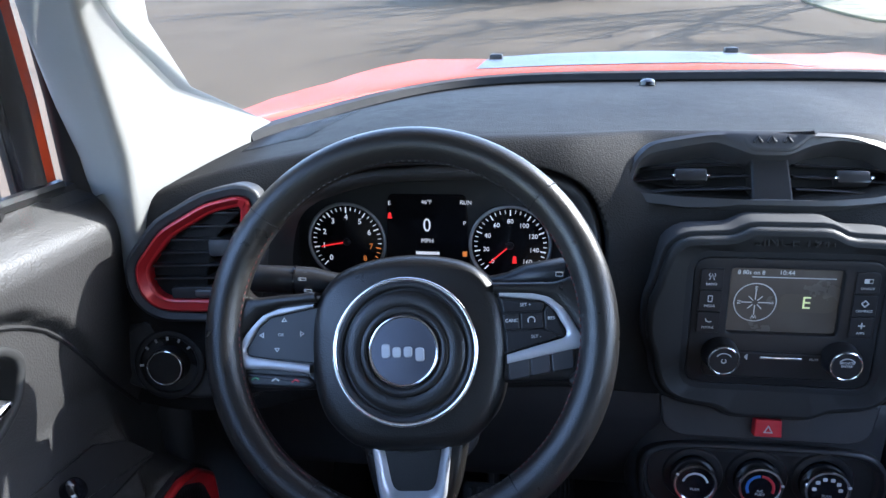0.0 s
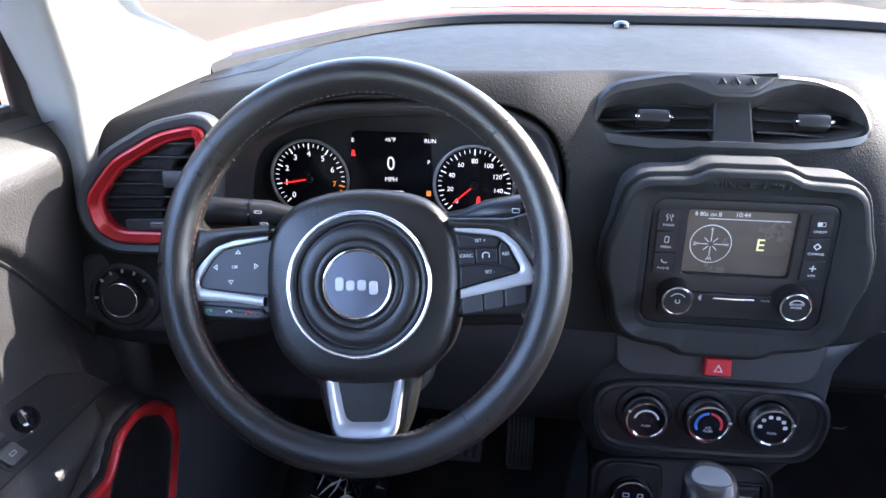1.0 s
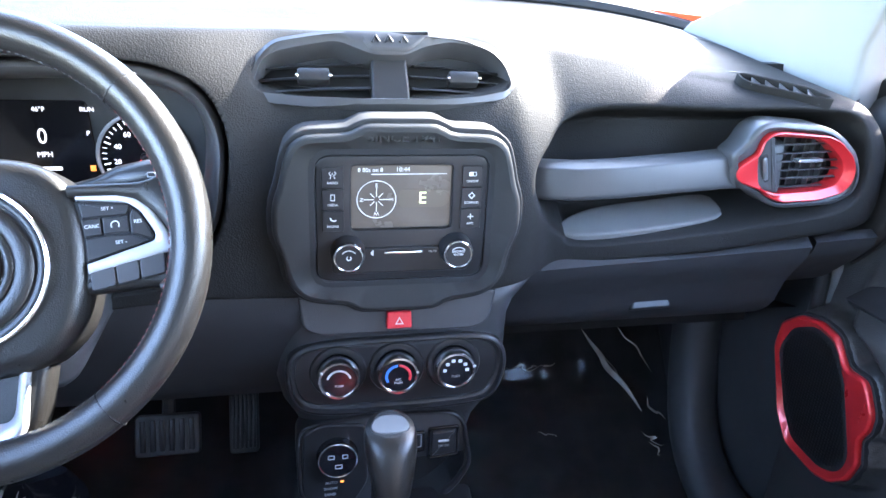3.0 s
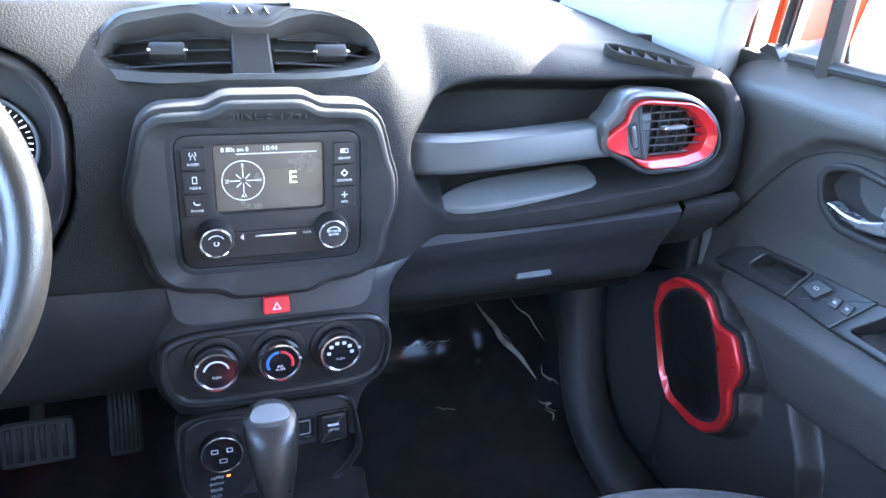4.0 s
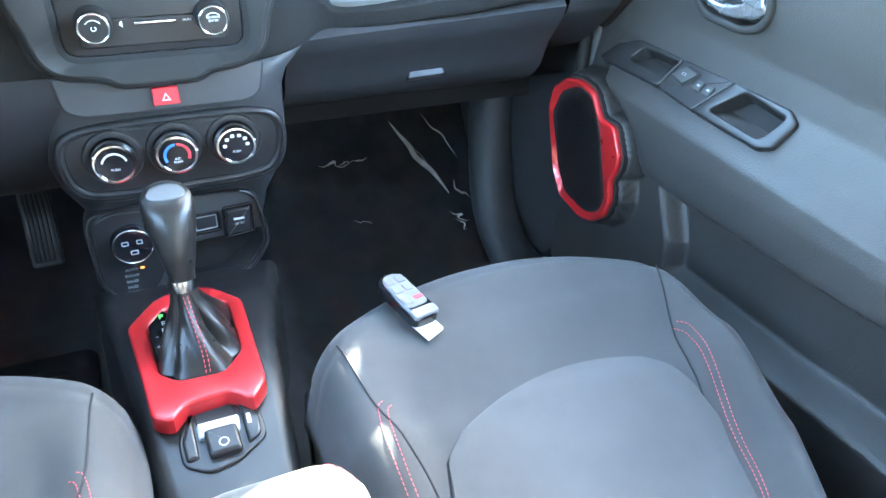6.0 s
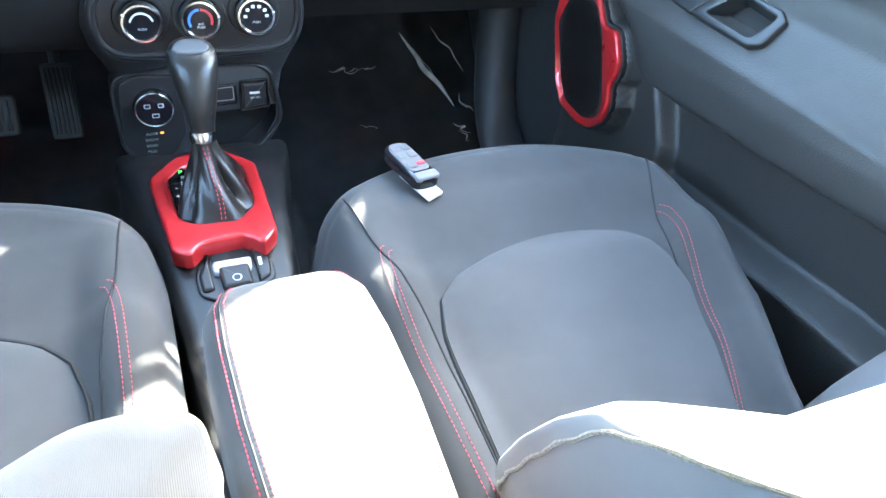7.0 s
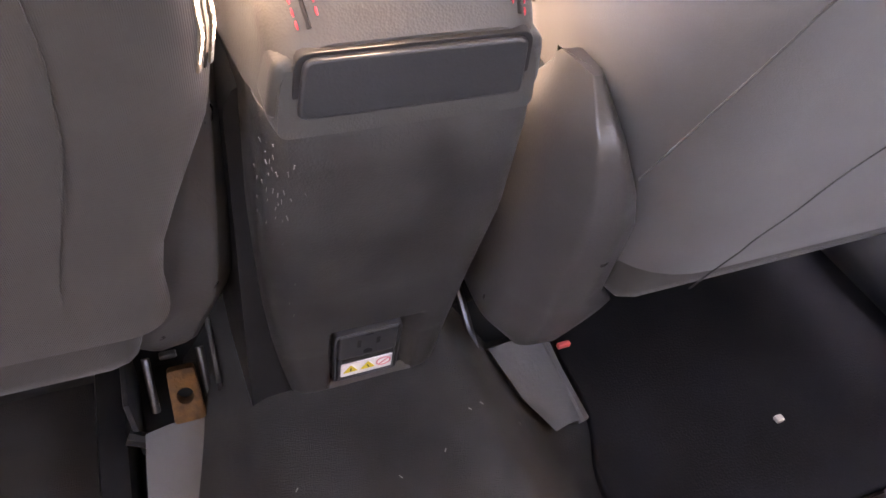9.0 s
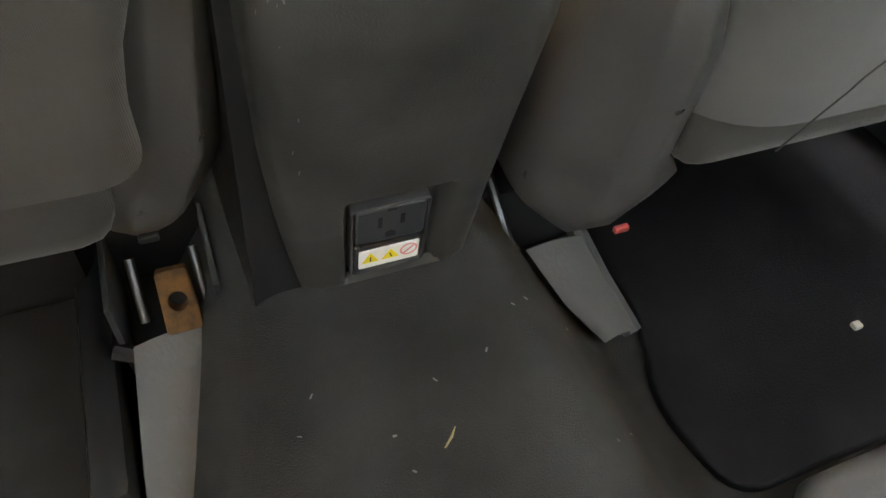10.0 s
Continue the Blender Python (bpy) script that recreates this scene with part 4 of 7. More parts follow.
part("display_panel", plate(rounded([(-0.058, -0.06), (0.058, -0.06), (0.052, 0.062), (-0.052, 0.062)], 0.008), CF, -0.004, 0.0, 0.001), gloss_black, cluster, "dark display between the dials")


def dial(cx, marks, start, step, needle, red_from, label):
    f = CF @ pose(cx, -0.004, 0)
    d = part("dial", lathe([(0.050, -0.004), (0.050, 0.001), (0.0, 0.001)], f, 48), gloss_black, cluster, label)
    part("chrome_ring", torus(f @ pose(0, 0, 0.003), 0.0525, 0.0022, 60, 8), silver, d, "bright dial ring")
    for i in range(marks * 4 - 3):
        a = radians(start - step * i / 4)
        long = i % 4 == 0
        mat = orange_light if i / 4 >= red_from else white_light
        part("tick", box(0.040 if long else 0.043, 0.0475, -0.0007 if long else -0.0004, 0.0007 if long else 0.0004, 0.001, 0.0018, 0, m=f @ pose(0, 0, 0, 0, 0, math.degrees(a))), mat, d)
    part("needle", box(-0.004, 0.036, -0.0008, 0.0008, 0.004, 0.0055, 0.0004, m=f @ pose(0, 0, 0, 0, 0, needle)), red_light, d, "red needle")
    part("needle_cap", lathe([(0.005, 0.002), (0.005, 0.006), (0.003, 0.008), (0.0005, 0.008)], f, 16), satin_black, d)
    return d, f


tach, tf = dial(-0.110, 9, 225, 33.75, 191, 7, "tachometer dial")
for i in range(9):
    a = radians(225 - 33.75 * i)
    letters(str(i), tf @ Matrix.Translation((0.0335 * math.cos(a), 0.0335 * math.sin(a), 0.0014)), 0.0105, orange_light if i >= 7 else white_light, tach, 0.0002, "numeral")
speed, sf = dial(0.110, 9, 225, 33.75, 222, 99, "speedometer dial")
for i in range(9):
    a = radians(225 - 33.75 * i)
    letters(str(20 * i), sf @ Matrix.Translation((0.032 * math.cos(a), 0.032 * math.sin(a), 0.0014)), 0.0085, white_light, speed, 0.0002, "numeral")
letters("MPH", sf @ Matrix.Translation((0, -0.045, 0.0014)), 0.005, white_light, speed, 0.0002)
part("belt_lamp", plate(rounded([(-0.003, -0.005), (0.003, -0.005), (0.002, 0.005), (-0.002, 0.005)], 0.001), sf @ pose(0.006, -0.020, 0), 0.001, 0.002, 0.0003), red_light, speed, "red seat belt lamp")
letters("0", CF @ Matrix.Translation((0, 0.020, 0.0008)), 0.026, white_light, cluster, 0.0002, "speed_numeral", wide=0.85)
letters("MPH", CF @ Matrix.Translation((0, -0.001, 0.0008)), 0.0085, white_light, cluster, 0.0002)
letters("46°F", CF @ Matrix.Translation((0, 0.052, 0.0008)), 0.0075, white_light, cluster, 0.0002)
letters("RUN", CF @ Matrix.Translation((0.052, 0.052, 0.0008)), 0.0075, white_light, cluster, 0.0002)
letters("E", CF @ Matrix.Translation((-0.050, 0.050, 0.0008)), 0.0075, white_light, cluster, 0.0002)
letters("P", CF @ Matrix.Translation((0.050, 0.024, 0.0008)), 0.0075, white_light, cluster, 0.0002)
part("belt_lamp", plate(rounded([(-0.003, -0.004), (0.003, -0.004), (0.0015, 0.004), (-0.0015, 0.004)], 0.001), CF @ pose(-0.050, 0.033, 0), 0.0, 0.001, 0.0003), red_light, cluster, "red warning lamp")
part("fuel_lamp", box(-0.003, 0.003, -0.0035, 0.0035, 0.0, 0.001, 0.0003, m=CF @ pose(0.050, -0.018, 0)), orange_light, cluster)
part("odometer_bar", box(-0.016, 0.016, -0.002, 0.002, 0.0, 0.0008, 0.0, m=CF @ pose(0.0, -0.018, 0)), white_light, cluster)

FACE_X = np.linspace(-0.60, -0.16, 45)
FACE = [[float(np.interp(x, ROW_X, col)) for col in ROW_V] for x in FACE_X]


def dash_face(x, z):
    """How far ahead the unpierced dash face lies at x and z."""
    crest_y, crest_z, mid_y, mid_z, face_y, low_z = [float(np.interp(x, FACE_X, [r[k] for r in FACE])) for k in range(6)]
    return float(np.interp(z, [low_z, (mid_z + low_z) / 2 + 0.02, mid_z, crest_z - 0.007, crest_z], [face_y, face_y, mid_y, crest_y + 0.002, crest_y + 0.03]))


hood_rings = []
for d, ahead in ((0.003, 0.030), (0.003, 0.016), (0.0045, 0.011), (0.008, 0.009), (0.012, 0.012), (0.020, 0.030), (0.028, 0.075), (0.034, 0.150)):
    hood_rings.append([(x, dash_face(x, z) + ahead, z) for x, z in inset(ccw(cluster_line), d)])
part("cluster_hood", skin(hood_rings, cap0=False, cap1=False), pod_grey, cluster, "dark curved hood round the dials", angle=60)

# ---- steering wheel ----
HUB_AT = (-0.361, 0.003, 0.686)
WHEEL = Matrix.Translation(HUB_AT) @ pose(0, 0, 0, 90 - 25.6, 0, 0) @ pose(0, 0, 0, 0, 0, 5.0)
RIM = WHEEL @ pose(0.0, 0.0195, -0.004)
wheel = thing("steering_wheel", HUB_AT, "black leather steering wheel with silver spokes", "steering wheel")
rim = part("rim", torus(RIM, 0.1695, 0.0165, 96, 18, squash=1.05), leather, wheel)
for a in (41, 140, 238, 304):
    f = RIM @ pose(0, 0, 0, 0, 0, a) @ pose(0.1695, 0, 0, 90, 0, 0)
    part("seam", torus(f, 0.0167, 0.0007, 30, 6), void_black, rim, "leather joint")
for a0, a1 in ((142, 236), (306, 399), (43, 138), (240, 302)):
    pts = [RIM @ Vector((0.1532 * math.cos(radians(a)), 0.1532 * math.sin(radians(a)), 0.004)) for a in np.linspace(a0, a1, 60)]
    part("stitching", stitches(pts, 0.0006, 0.0032, 0.0028), worn_thread if a0 in (142, 306) else grey_thread, rim, "fine inner stitching")
pad_line = spline([(0.0, -0.0880), (0.040, -0.0845), (0.059, -0.0755), (0.0795, -0.0515), (0.0893, -0.0110), (0.0885, 0.0325), (0.0765, 0.0620), (0.050, 0.0805), (0.0, 0.0880), (-0.050, 0.0805), (-0.0765, 0.0620), (-0.0885, 0.0325), (-0.0893, -0.0110), (-0.0795, -0.0515), (-0.059, -0.0755), (-0.040, -0.0845)], 80)
cover = part("airbag_cover", plate(pad_line, WHEEL, -0.06, -0.004, 0.016, seg=6, dome=0.006), leather, wheel)
part("chrome_ring", torus(WHEEL @ pose(0, 0, 0.0025), 0.0632, 0.0021, 80, 10), chrome, cover, "thin chrome ring")
part("ring_groove", torus(WHEEL @ pose(0, 0, 0.0010), 0.0595, 0.0035, 70, 10, squash=0.6), satin_black, cover)
part("inner_ring", torus(WHEEL @ pose(0, 0, 0.0010), 0.046, 0.0075, 70, 10, squash=0.30), leather, cover)
part("inner_step", torus(WHEEL @ pose(0, 0, 0.0025), 0.036, 0.0035, 70, 10, squash=0.6), leather, cover)
emblem = part("emblem", lathe([(0.030, 0.0), (0.030, 0.005), (0.0285, 0.0065), (0.0, 0.0072)], WHEEL, 48), emblem_grey, cover, "round grey emblem")
part("emblem_ring", torus(WHEEL @ pose(0, 0, 0.006), 0.0298, 0.0014, 60, 8), chrome, emblem, "thin chrome ring")
for u, w, h, v in ((-0.0155, 0.0075, 0.0125, 0.0005), (-0.0058, 0.0075, 0.0095, -0.001), (0.0042, 0.0075, 0.0095, -0.001), (0.0145, 0.0078, 0.012, -0.0035)):
    part("emblem_bar", plate(rect(w, h, 0.003, u, v), WHEEL, 0.006, 0.0085, 0.0008), silver, emblem)

# spokes: leather wings, button pads and silver trim
def hook_trim(outer, inner):
    """A raised strip between an outer and an inner line on the wheel's face."""
    o, i = (resample(rounded(line, [0.0] + [0.003] * (len(line) - 2) + [0.0], 4), 44, closed=False) for line in (outer, inner))
    return skin([lay(WHEEL, o + (i - o) * k, w) for k, w in ((0.0, -0.030), (0.0, -0.0080), (0.10, -0.0066), (0.5, -0.0060), (0.90, -0.0066), (1.0, -0.0080), (1.0, -0.030))], closed=False)


WING = [(-0.080, 0.0560), (-0.140, 0.0535), (-0.154, 0.0600), (-0.164, 0.0780), (-0.177, 0.050), (-0.178, -0.010), (-0.167, -0.051), (-0.156, -0.034), (-0.140, -0.031), (-0.080, -0.031)]
TRIM_L = [(-0.0851, 0.0462), (-0.1167, 0.0438), (-0.1343, 0.0379), (-0.1496, 0.0224), (-0.1621, 0.0015), (-0.1631, -0.0064), (-0.1547, -0.0102), (-0.1271, -0.0110), (-0.0891, -0.0166), (-0.0892, -0.0085), (-0.1272, -0.0026), (-0.1493, 0.0013), (-0.1511, 0.0076), (-0.1386, 0.0274), (-0.1276, 0.0367), (-0.0850, 0.0436)]
FIELD_L = [(-0.0800, 0.0434), (-0.1270, 0.0363), (-0.1380, 0.0272), (-0.1503, 0.0078), (-0.1488, 0.0018), (-0.1272, -0.0020), (-0.0800, -0.0080)]
LOW_L = [(-0.1544, -0.0128), (-0.0898, -0.0190), (-0.0850, -0.0264), (-0.0940, -0.0300), (-0.1443, -0.0265), (-0.1527, -0.0196)]
TRIM_R = [(0.0852, 0.0479), (0.1247, 0.0453), (0.1414, 0.0315), (0.1542, 0.0066), (0.1539, -0.0032), (0.1452, -0.0045), (0.0888, -0.0146), (0.0890, -0.0066), (0.1405, 0.0064), (0.1418, 0.0117), (0.1317, 0.0317), (0.1221, 0.0394), (0.0851, 0.0448)]
FIELD_R = [(0.0800, 0.0446), (0.1221, 0.0390), (0.1313, 0.0315), (0.1412, 0.0117), (0.1400, 0.0068), (0.0800, -0.0085)]
arm_l = part("spoke", plate(rounded(WING, 0.007), WHEEL, -0.034, -0.012, 0.007, seg=5), leather, wheel, "leather spoke with buttons")
arm_r = part("spoke", plate(rounded([(-0.97 * x, y) for x, y in WING], 0.007), WHEEL, -0.034, -0.012, 0.007, seg=5), leather, wheel, "leather spoke with buttons")
SHOULDER_I = [(-0.083, 0.0480), (-0.117, 0.0455), (-0.1355, 0.0395), (-0.1512, 0.0232), (-0.1637, 0.0020), (-0.1648, -0.0080), (-0.1565, -0.0130), (-0.1550, -0.0210), (-0.1465, -0.0285)]
SHOULDER_O = [(-0.083, 0.0575), (-0.140, 0.0550), (-0.158, 0.0600), (-0.172, 0.0540), (-0.178, 0.020), (-0.178, -0.010), (-0.172, -0.036), (-0.158, -0.0385), (-0.147, -0.0345)]
for k, arm in ((1.0, arm_l), (-0.96, arm_r)):
    o, i = (resample([(k * x, y) for x, y in line], 44, closed=False) for line in (SHOULDER_O, SHOULDER_I))
    part("leather_shoulder", skin([lay(WHEEL, o + (i - o) * q, w) for q, w in ((0.0, -0.030), (0.0, -0.010), (0.12, -0.0055), (0.35, -0.0035), (0.75, -0.0040), (0.93, -0.0060), (1.0, -0.0085), (1.0, -0.030))], closed=False), leather, arm, angle=60)
part("silver_trim", hook_trim(TRIM_L[:9], TRIM_L[:8:-1]), silver, arm_l, "satin silver spoke trim", angle=50)
part("button_pad", plate(rounded(FIELD_L, 0.002, 3), WHEEL, -0.03, -0.0095, 0.001), satin_black, arm_l)
part("lower_pad", plate(rounded(LOW_L, 0.004), WHEEL, -0.03, -0.0085, 0.003), satin_black, arm_l)
part("silver_trim", hook_trim(TRIM_R[:7], TRIM_R[:6:-1]), silver, arm_r, "satin silver spoke trim", angle=50)
part("button_pad", plate(rounded(FIELD_R, 0.002, 3), WHEEL, -0.03, -0.0105, 0.001), void_black, arm_r)
for shape in ([(0.086, 0.0428), (0.1212, 0.0378), (0.1238, 0.0355), (0.1208, 0.0298), (0.088, 0.0298)], [(0.1232, 0.0290), (0.1262, 0.0340), (0.1302, 0.0308), (0.1395, 0.0112), (0.1380, 0.0082), (0.1232, 0.0145)], [(0.087, 0.0285), (0.1012, 0.0285), (0.1012, 0.0155), (0.0885, 0.0145)], [(0.089, 0.0130), (0.101, 0.0142), (0.1220, 0.0138), (0.1365, 0.0068), (0.089, -0.0050)], [(0.1026, 0.0285), (0.1218, 0.0285), (0.1218, 0.0155), (0.1026, 0.0155)]):
    part("cruise_button", plate(rounded(shape, 0.0012, 3), WHEEL, -0.014, -0.0082, 0.0010), satin_black, arm_r)
for u0, u1 in ((0.0895, 0.1080), (0.1088, 0.1262), (0.1270, 0.1465)):
    top = [-0.0125 + (u - 0.0902) * 0.17 for u in (u0, u1)]
    low = [-0.0285 + (u - 0.0933) * 0.15 for u in (u0, u1)]
    part("paddle_button", plate(rounded([(u0, low[0]), (u1, low[1]), (u1, top[1]), (u0, top[0])], 0.003), WHEEL, -0.02, -0.0075, 0.0014), pod_grey, arm_r)


def arrow(u, v, turn, parent):
    part("arrow", frame_plate([(-0.0028, -0.0018), (0.0028, -0.0018), (0.0, 0.0024)], [(-0.0014, -0.0010), (0.0014, -0.0010), (0.0, 0.0010)], WHEEL @ pose(u, v, 0, 0, 0, turn), -0.0096, -0.0091, 0.0001), white_print, parent)


arrow(-0.1139, 0.0332, 0, arm_l), arrow(-0.1207, 0.0061, 180, arm_l), arrow(-0.1352, 0.0200, 90, arm_l), arrow(-0.0969, 0.0198, -90, arm_l)
letters("OK", WHEEL @ pose(-0.1170, 0.0196, -0.0093), 0.0042, white_print, arm_l, 0.0002)
for words, u, v in (("SET +", 0.1073, 0.0358), ("RES", 0.1290, 0.0233), ("CANC", 0.0946, 0.0226), ("SET -", 0.1149, 0.0080)):
    letters(words, WHEEL @ pose(u, v, -0.0080, 0, 0, 0), 0.0040, white_print, arm_r, 0.0002)
part("cruise_mark", torus(WHEEL @ pose(0.1118, 0.0222, -0.0079), 0.0030, 0.0005, 20, 5, start=-0.1, stop=0.6), white_print, arm_r)
for u, mat in ((-0.141, green_print), (-0.122, white_print), (-0.103, red_print)):
    v = -0.0205 - (u + 0.122) * 0.09
    part("phone_mark", tube([WHEEL @ Vector((u - 0.0034, v - 0.0012, -0.0082)), WHEEL @ Vector((u, v + 0.0010, -0.0082)), WHEEL @ Vector((u + 0.0034, v - 0.0012, -0.0082))], 0.0009, 5), mat, arm_l)
# lower spoke with a hollow silver yoke
spoke_b = part("lower_spoke", plate(rounded([(-0.049, -0.070), (-0.041, -0.112), (-0.030, -0.1440), (0.030, -0.1440), (0.041, -0.118), (0.051, -0.070)], 0.010), WHEEL, -0.05, -0.024, 0.008, seg=5), leather, wheel)
YOKE_O = resample(rounded([(-0.0365, -0.074), (-0.0290, -0.1290), (-0.0215, -0.1390), (0.0215, -0.1390), (0.0290, -0.1290), (0.0365, -0.074)], [0.0, 0.008, 0.010, 0.010, 0.008, 0.0], 5), 50, closed=False)
YOKE_I = resample(rounded([(-0.0245, -0.074), (-0.0155, -0.1120), (-0.0120, -0.1150), (0.0120, -0.1150), (0.0155, -0.1120), (0.0245, -0.074)], [0.0, 0.003, 0.003, 0.003, 0.003, 0.0], 5), 50, closed=False)
part("silver_yoke", skin([lay(WHEEL, YOKE_O + (YOKE_I - YOKE_O) * k, w) for k, w in ((0.0, -0.045), (0.0, -0.0165), (0.06, -0.0145), (0.16, -0.0138), (0.40, -0.0150), (0.55, -0.0185), (1.0, -0.036), (1.0, -0.048))], closed=False), silver, spoke_b, "satin silver U-shaped trim", angle=50)
# Near-black floor: shade inside the yoke, put into the colour.
part("yoke_shade", plate(rounded([(-0.025, -0.07), (-0.017, -0.114), (0.017, -0.114), (0.025, -0.07)], 0.003), WHEEL, -0.06, -0.040, 0.002), void_black, spoke_b)
part("column", lathe([(0.05, -0.20), (0.05, -0.05), (0.04, -0.045)], WHEEL, 24), hard_black, wheel)

# stalks
stalk = thing("column_stalk", (-0.46, 0.09, 0.71), "black light switch stalk behind the wheel", "stalk")
part("lever", tube([(-0.39, 0.10, 0.706), (-0.455, 0.088, 0.717), (-0.470, 0.085, 0.719), (-0.535, 0.078, 0.722), (-0.545, 0.078, 0.722)], [0.009, 0.0105, 0.0135, 0.0140, 0.011], 16), satin_black, stalk)
part("collar", tube([(-0.486, 0.0833, 0.7200), (-0.488, 0.083, 0.7201)], [0.0146, 0.0146], 16), gloss_black, stalk)
for x, z, w in ((-0.475, 0.726, 0.0085), (-0.470, 0.714, 0.0085), (-0.508, 0.720, 0.0085)):
    part("print_mark", frame_plate(rect(w, 0.0030, 0.0012), rect(w * 0.62, 0.0016, 0.0006, w * 0.10), facing(x, 0.0690, z, 8), 0, 0.0006, 0.0001), grey_print, stalk)
stalk2 = thing("column_stalk", (-0.26, 0.10, 0.72), "black wiper stalk behind the wheel", "stalk")
part("lever", tube([(-0.33, 0.10, 0.706), (-0.275, 0.088, 0.722), (-0.255, 0.084, 0.730), (-0.224, 0.078, 0.738), (-0.216, 0.078, 0.739)], [0.009, 0.0105, 0.0135, 0.0140, 0.011], 16), satin_black, stalk2)
part("knob_cap", tube([(-0.222, 0.0785, 0.7385), (-0.214, 0.078, 0.739)], [0.0146, 0.0135], 16), gloss_black, stalk2)
part("print_mark", frame_plate(rect(0.007, 0.0044, 0.001), rect(0.0055, 0.0030, 0.0006), facing(-0.228, 0.0635, 0.741, 8), 0, 0.0006, 0.0001), grey_print, stalk2)

# light switch
lights = thing("light_switch", (-0.66, 0.13, 0.607), "black rotary headlight switch with a chrome ring", "switch")
LS = facing(-0.637, 0.086, 0.618, 10, 8)
part("panel", plate(spline([(-0.052, -0.02), (0.04, -0.04), (0.06, 0.0), (0.05, 0.04), (-0.02, 0.05), (-0.052, 0.03)], 40), LS, -0.02, 0.0, 0.006), hard_black, lights)
part("ring", torus(LS @ pose(0, 0, 0.003), 0.034, 0.004, 40, 8, squash=0.6), satin_black, lights)
knob_l = part("knob", lathe([(0.021, 0.0), (0.020, 0.014), (0.017, 0.017), (0.0, 0.017)], LS, 32), satin_black, lights)
part("chrome_ring", torus(LS @ pose(0, 0, 0.0155), 0.0175, 0.0013, 40, 8), chrome, knob_l, "thin chrome ring")
for a in (40, 65, 90, 115, 140, 180):
    part("print_mark", box(0.027, 0.031, -0.0012, 0.0012, 0.0, 0.0008, 0, m=LS @ pose(0, 0, 0.0045, 0, 0, a)), white_print, lights)

# ---- radio ----
RZ = 0.663
BEZEL = facing(0, 0.155, RZ)
radio = thing("infotainment_unit", (0, 0.165, RZ), "black radio with a small lit screen and two knobs", "car radio")
half = [(0.037, 0.102), (0.050, 0.093), (0.095, 0.091), (0.109, 0.080), (0.116, 0.055), (0.119, 0.040), (0.126, 0.022), (0.127, -0.012), (0.118, -0.034), (0.113, -0.066), (0.100, -0.082), (0.085, -0.088), (0.052, -0.092), (0.040, -0.101)]
SUR = rounded([(1.04 * x - 0.004, 1.02 * z - 0.001) for x, z in half + [(-x, z) for x, z in half[::-1]]], 0.012, 5)
INN = rect(0.182, 0.139, 0.016, 0, 0.000, 6)
surround = part("surround", frame_plate(SUR, INN, BEZEL, -0.03, 0.012, 0.007, depth=-0.006, w1_inner=0.001, seg=5), surround_grey, radio)
part("surround_shadow_gap", frame_plate(inset(ccw(SUR), -0.005), INN, BEZEL, -0.035, 0.001, 0.002), void_black, surround)
letters("SINCE 1941", BEZEL @ pose(0, 0.0895, 0.0085, -3, 0, 0), 0.0135, surround_grey, surround, 0.0016, "embossed_lettering", wide=1.15)
face = part("fascia", frame_plate(rect(0.182, 0.139, 0.016, 0, 0.000, 6), rect(0.107, 0.070, 0.004, -0.001, 0.0235), BEZEL, -0.02, 0.0, 0.002, depth=-0.008), satin_black, radio)
part("fascia_lower", plate(rect(0.150, 0.030, 0.008, 0, -0.046, 5), BEZEL, -0.01, 0.0025, 0.002), satin_black, face)
screen = part("screen", plate(rect(0.107, 0.070, 0.002, -0.001, 0.0235), BEZEL, -0.012, -0.006, 0.0005), screen_mat, radio, "lit screen showing a compass")
SC = BEZEL @ pose(0, 0, -0.0057)
letters("8 80s on 8", SC @ pose(-0.034, 0.0525, 0), 0.0062, screen_white, screen, 0.0001)
letters("10:44", SC @ pose(0.0, 0.0530, 0), 0.0068, screen_white, screen, 0.0001)
part("screen_line", box(-0.033, 0.047, -0.0004, 0.0004, 0, 0.0002, 0, m=SC @ pose(0, 0.048, 0)), screen_white, screen)
CP = SC @ pose(-0.0275, 0.0205, 0)
part("compass_ring", torus(CP, 0.0205, 0.0005, 48, 6), screen_white, screen)
for k in range(8):
    a = 45 * k
    part("compass_ray", box(0.003, 0.0135 if k % 2 == 0 else 0.0095, -0.0004, 0.0004, 0, 0.0003, 0, m=CP @ pose(0, 0, 0, 0, 0, a)), screen_white, screen)
for ch, u, v, r in (("E", 0, 0.0155, 0), ("W", 0, -0.0155, 180), ("N", -0.0155, 0, 90), ("S", 0.0155, 0, -90)):
    letters(ch, CP @ pose(u, v, 0.0003, 0, 0, r), 0.0055, screen_white, screen, 0.0001)
part("heading_plate", plate(rounded([(-0.006, -0.010), (0.044, -0.010), (0.052, 0.0), (0.044, 0.010), (-0.006, 0.010)], 0.006), SC @ pose(0.002, 0.021, 0), 0, 0.0002, 0.0001), screen_dark, screen)
letters("E", SC @ pose(0.0215, 0.0212, 0.0004), 0.0185, cream_light, screen, 0.0002)
names = {-1: ("RADIO", "MEDIA", "PHONE"), 1: ("ON/OFF", "COMPASS", "APPS")}
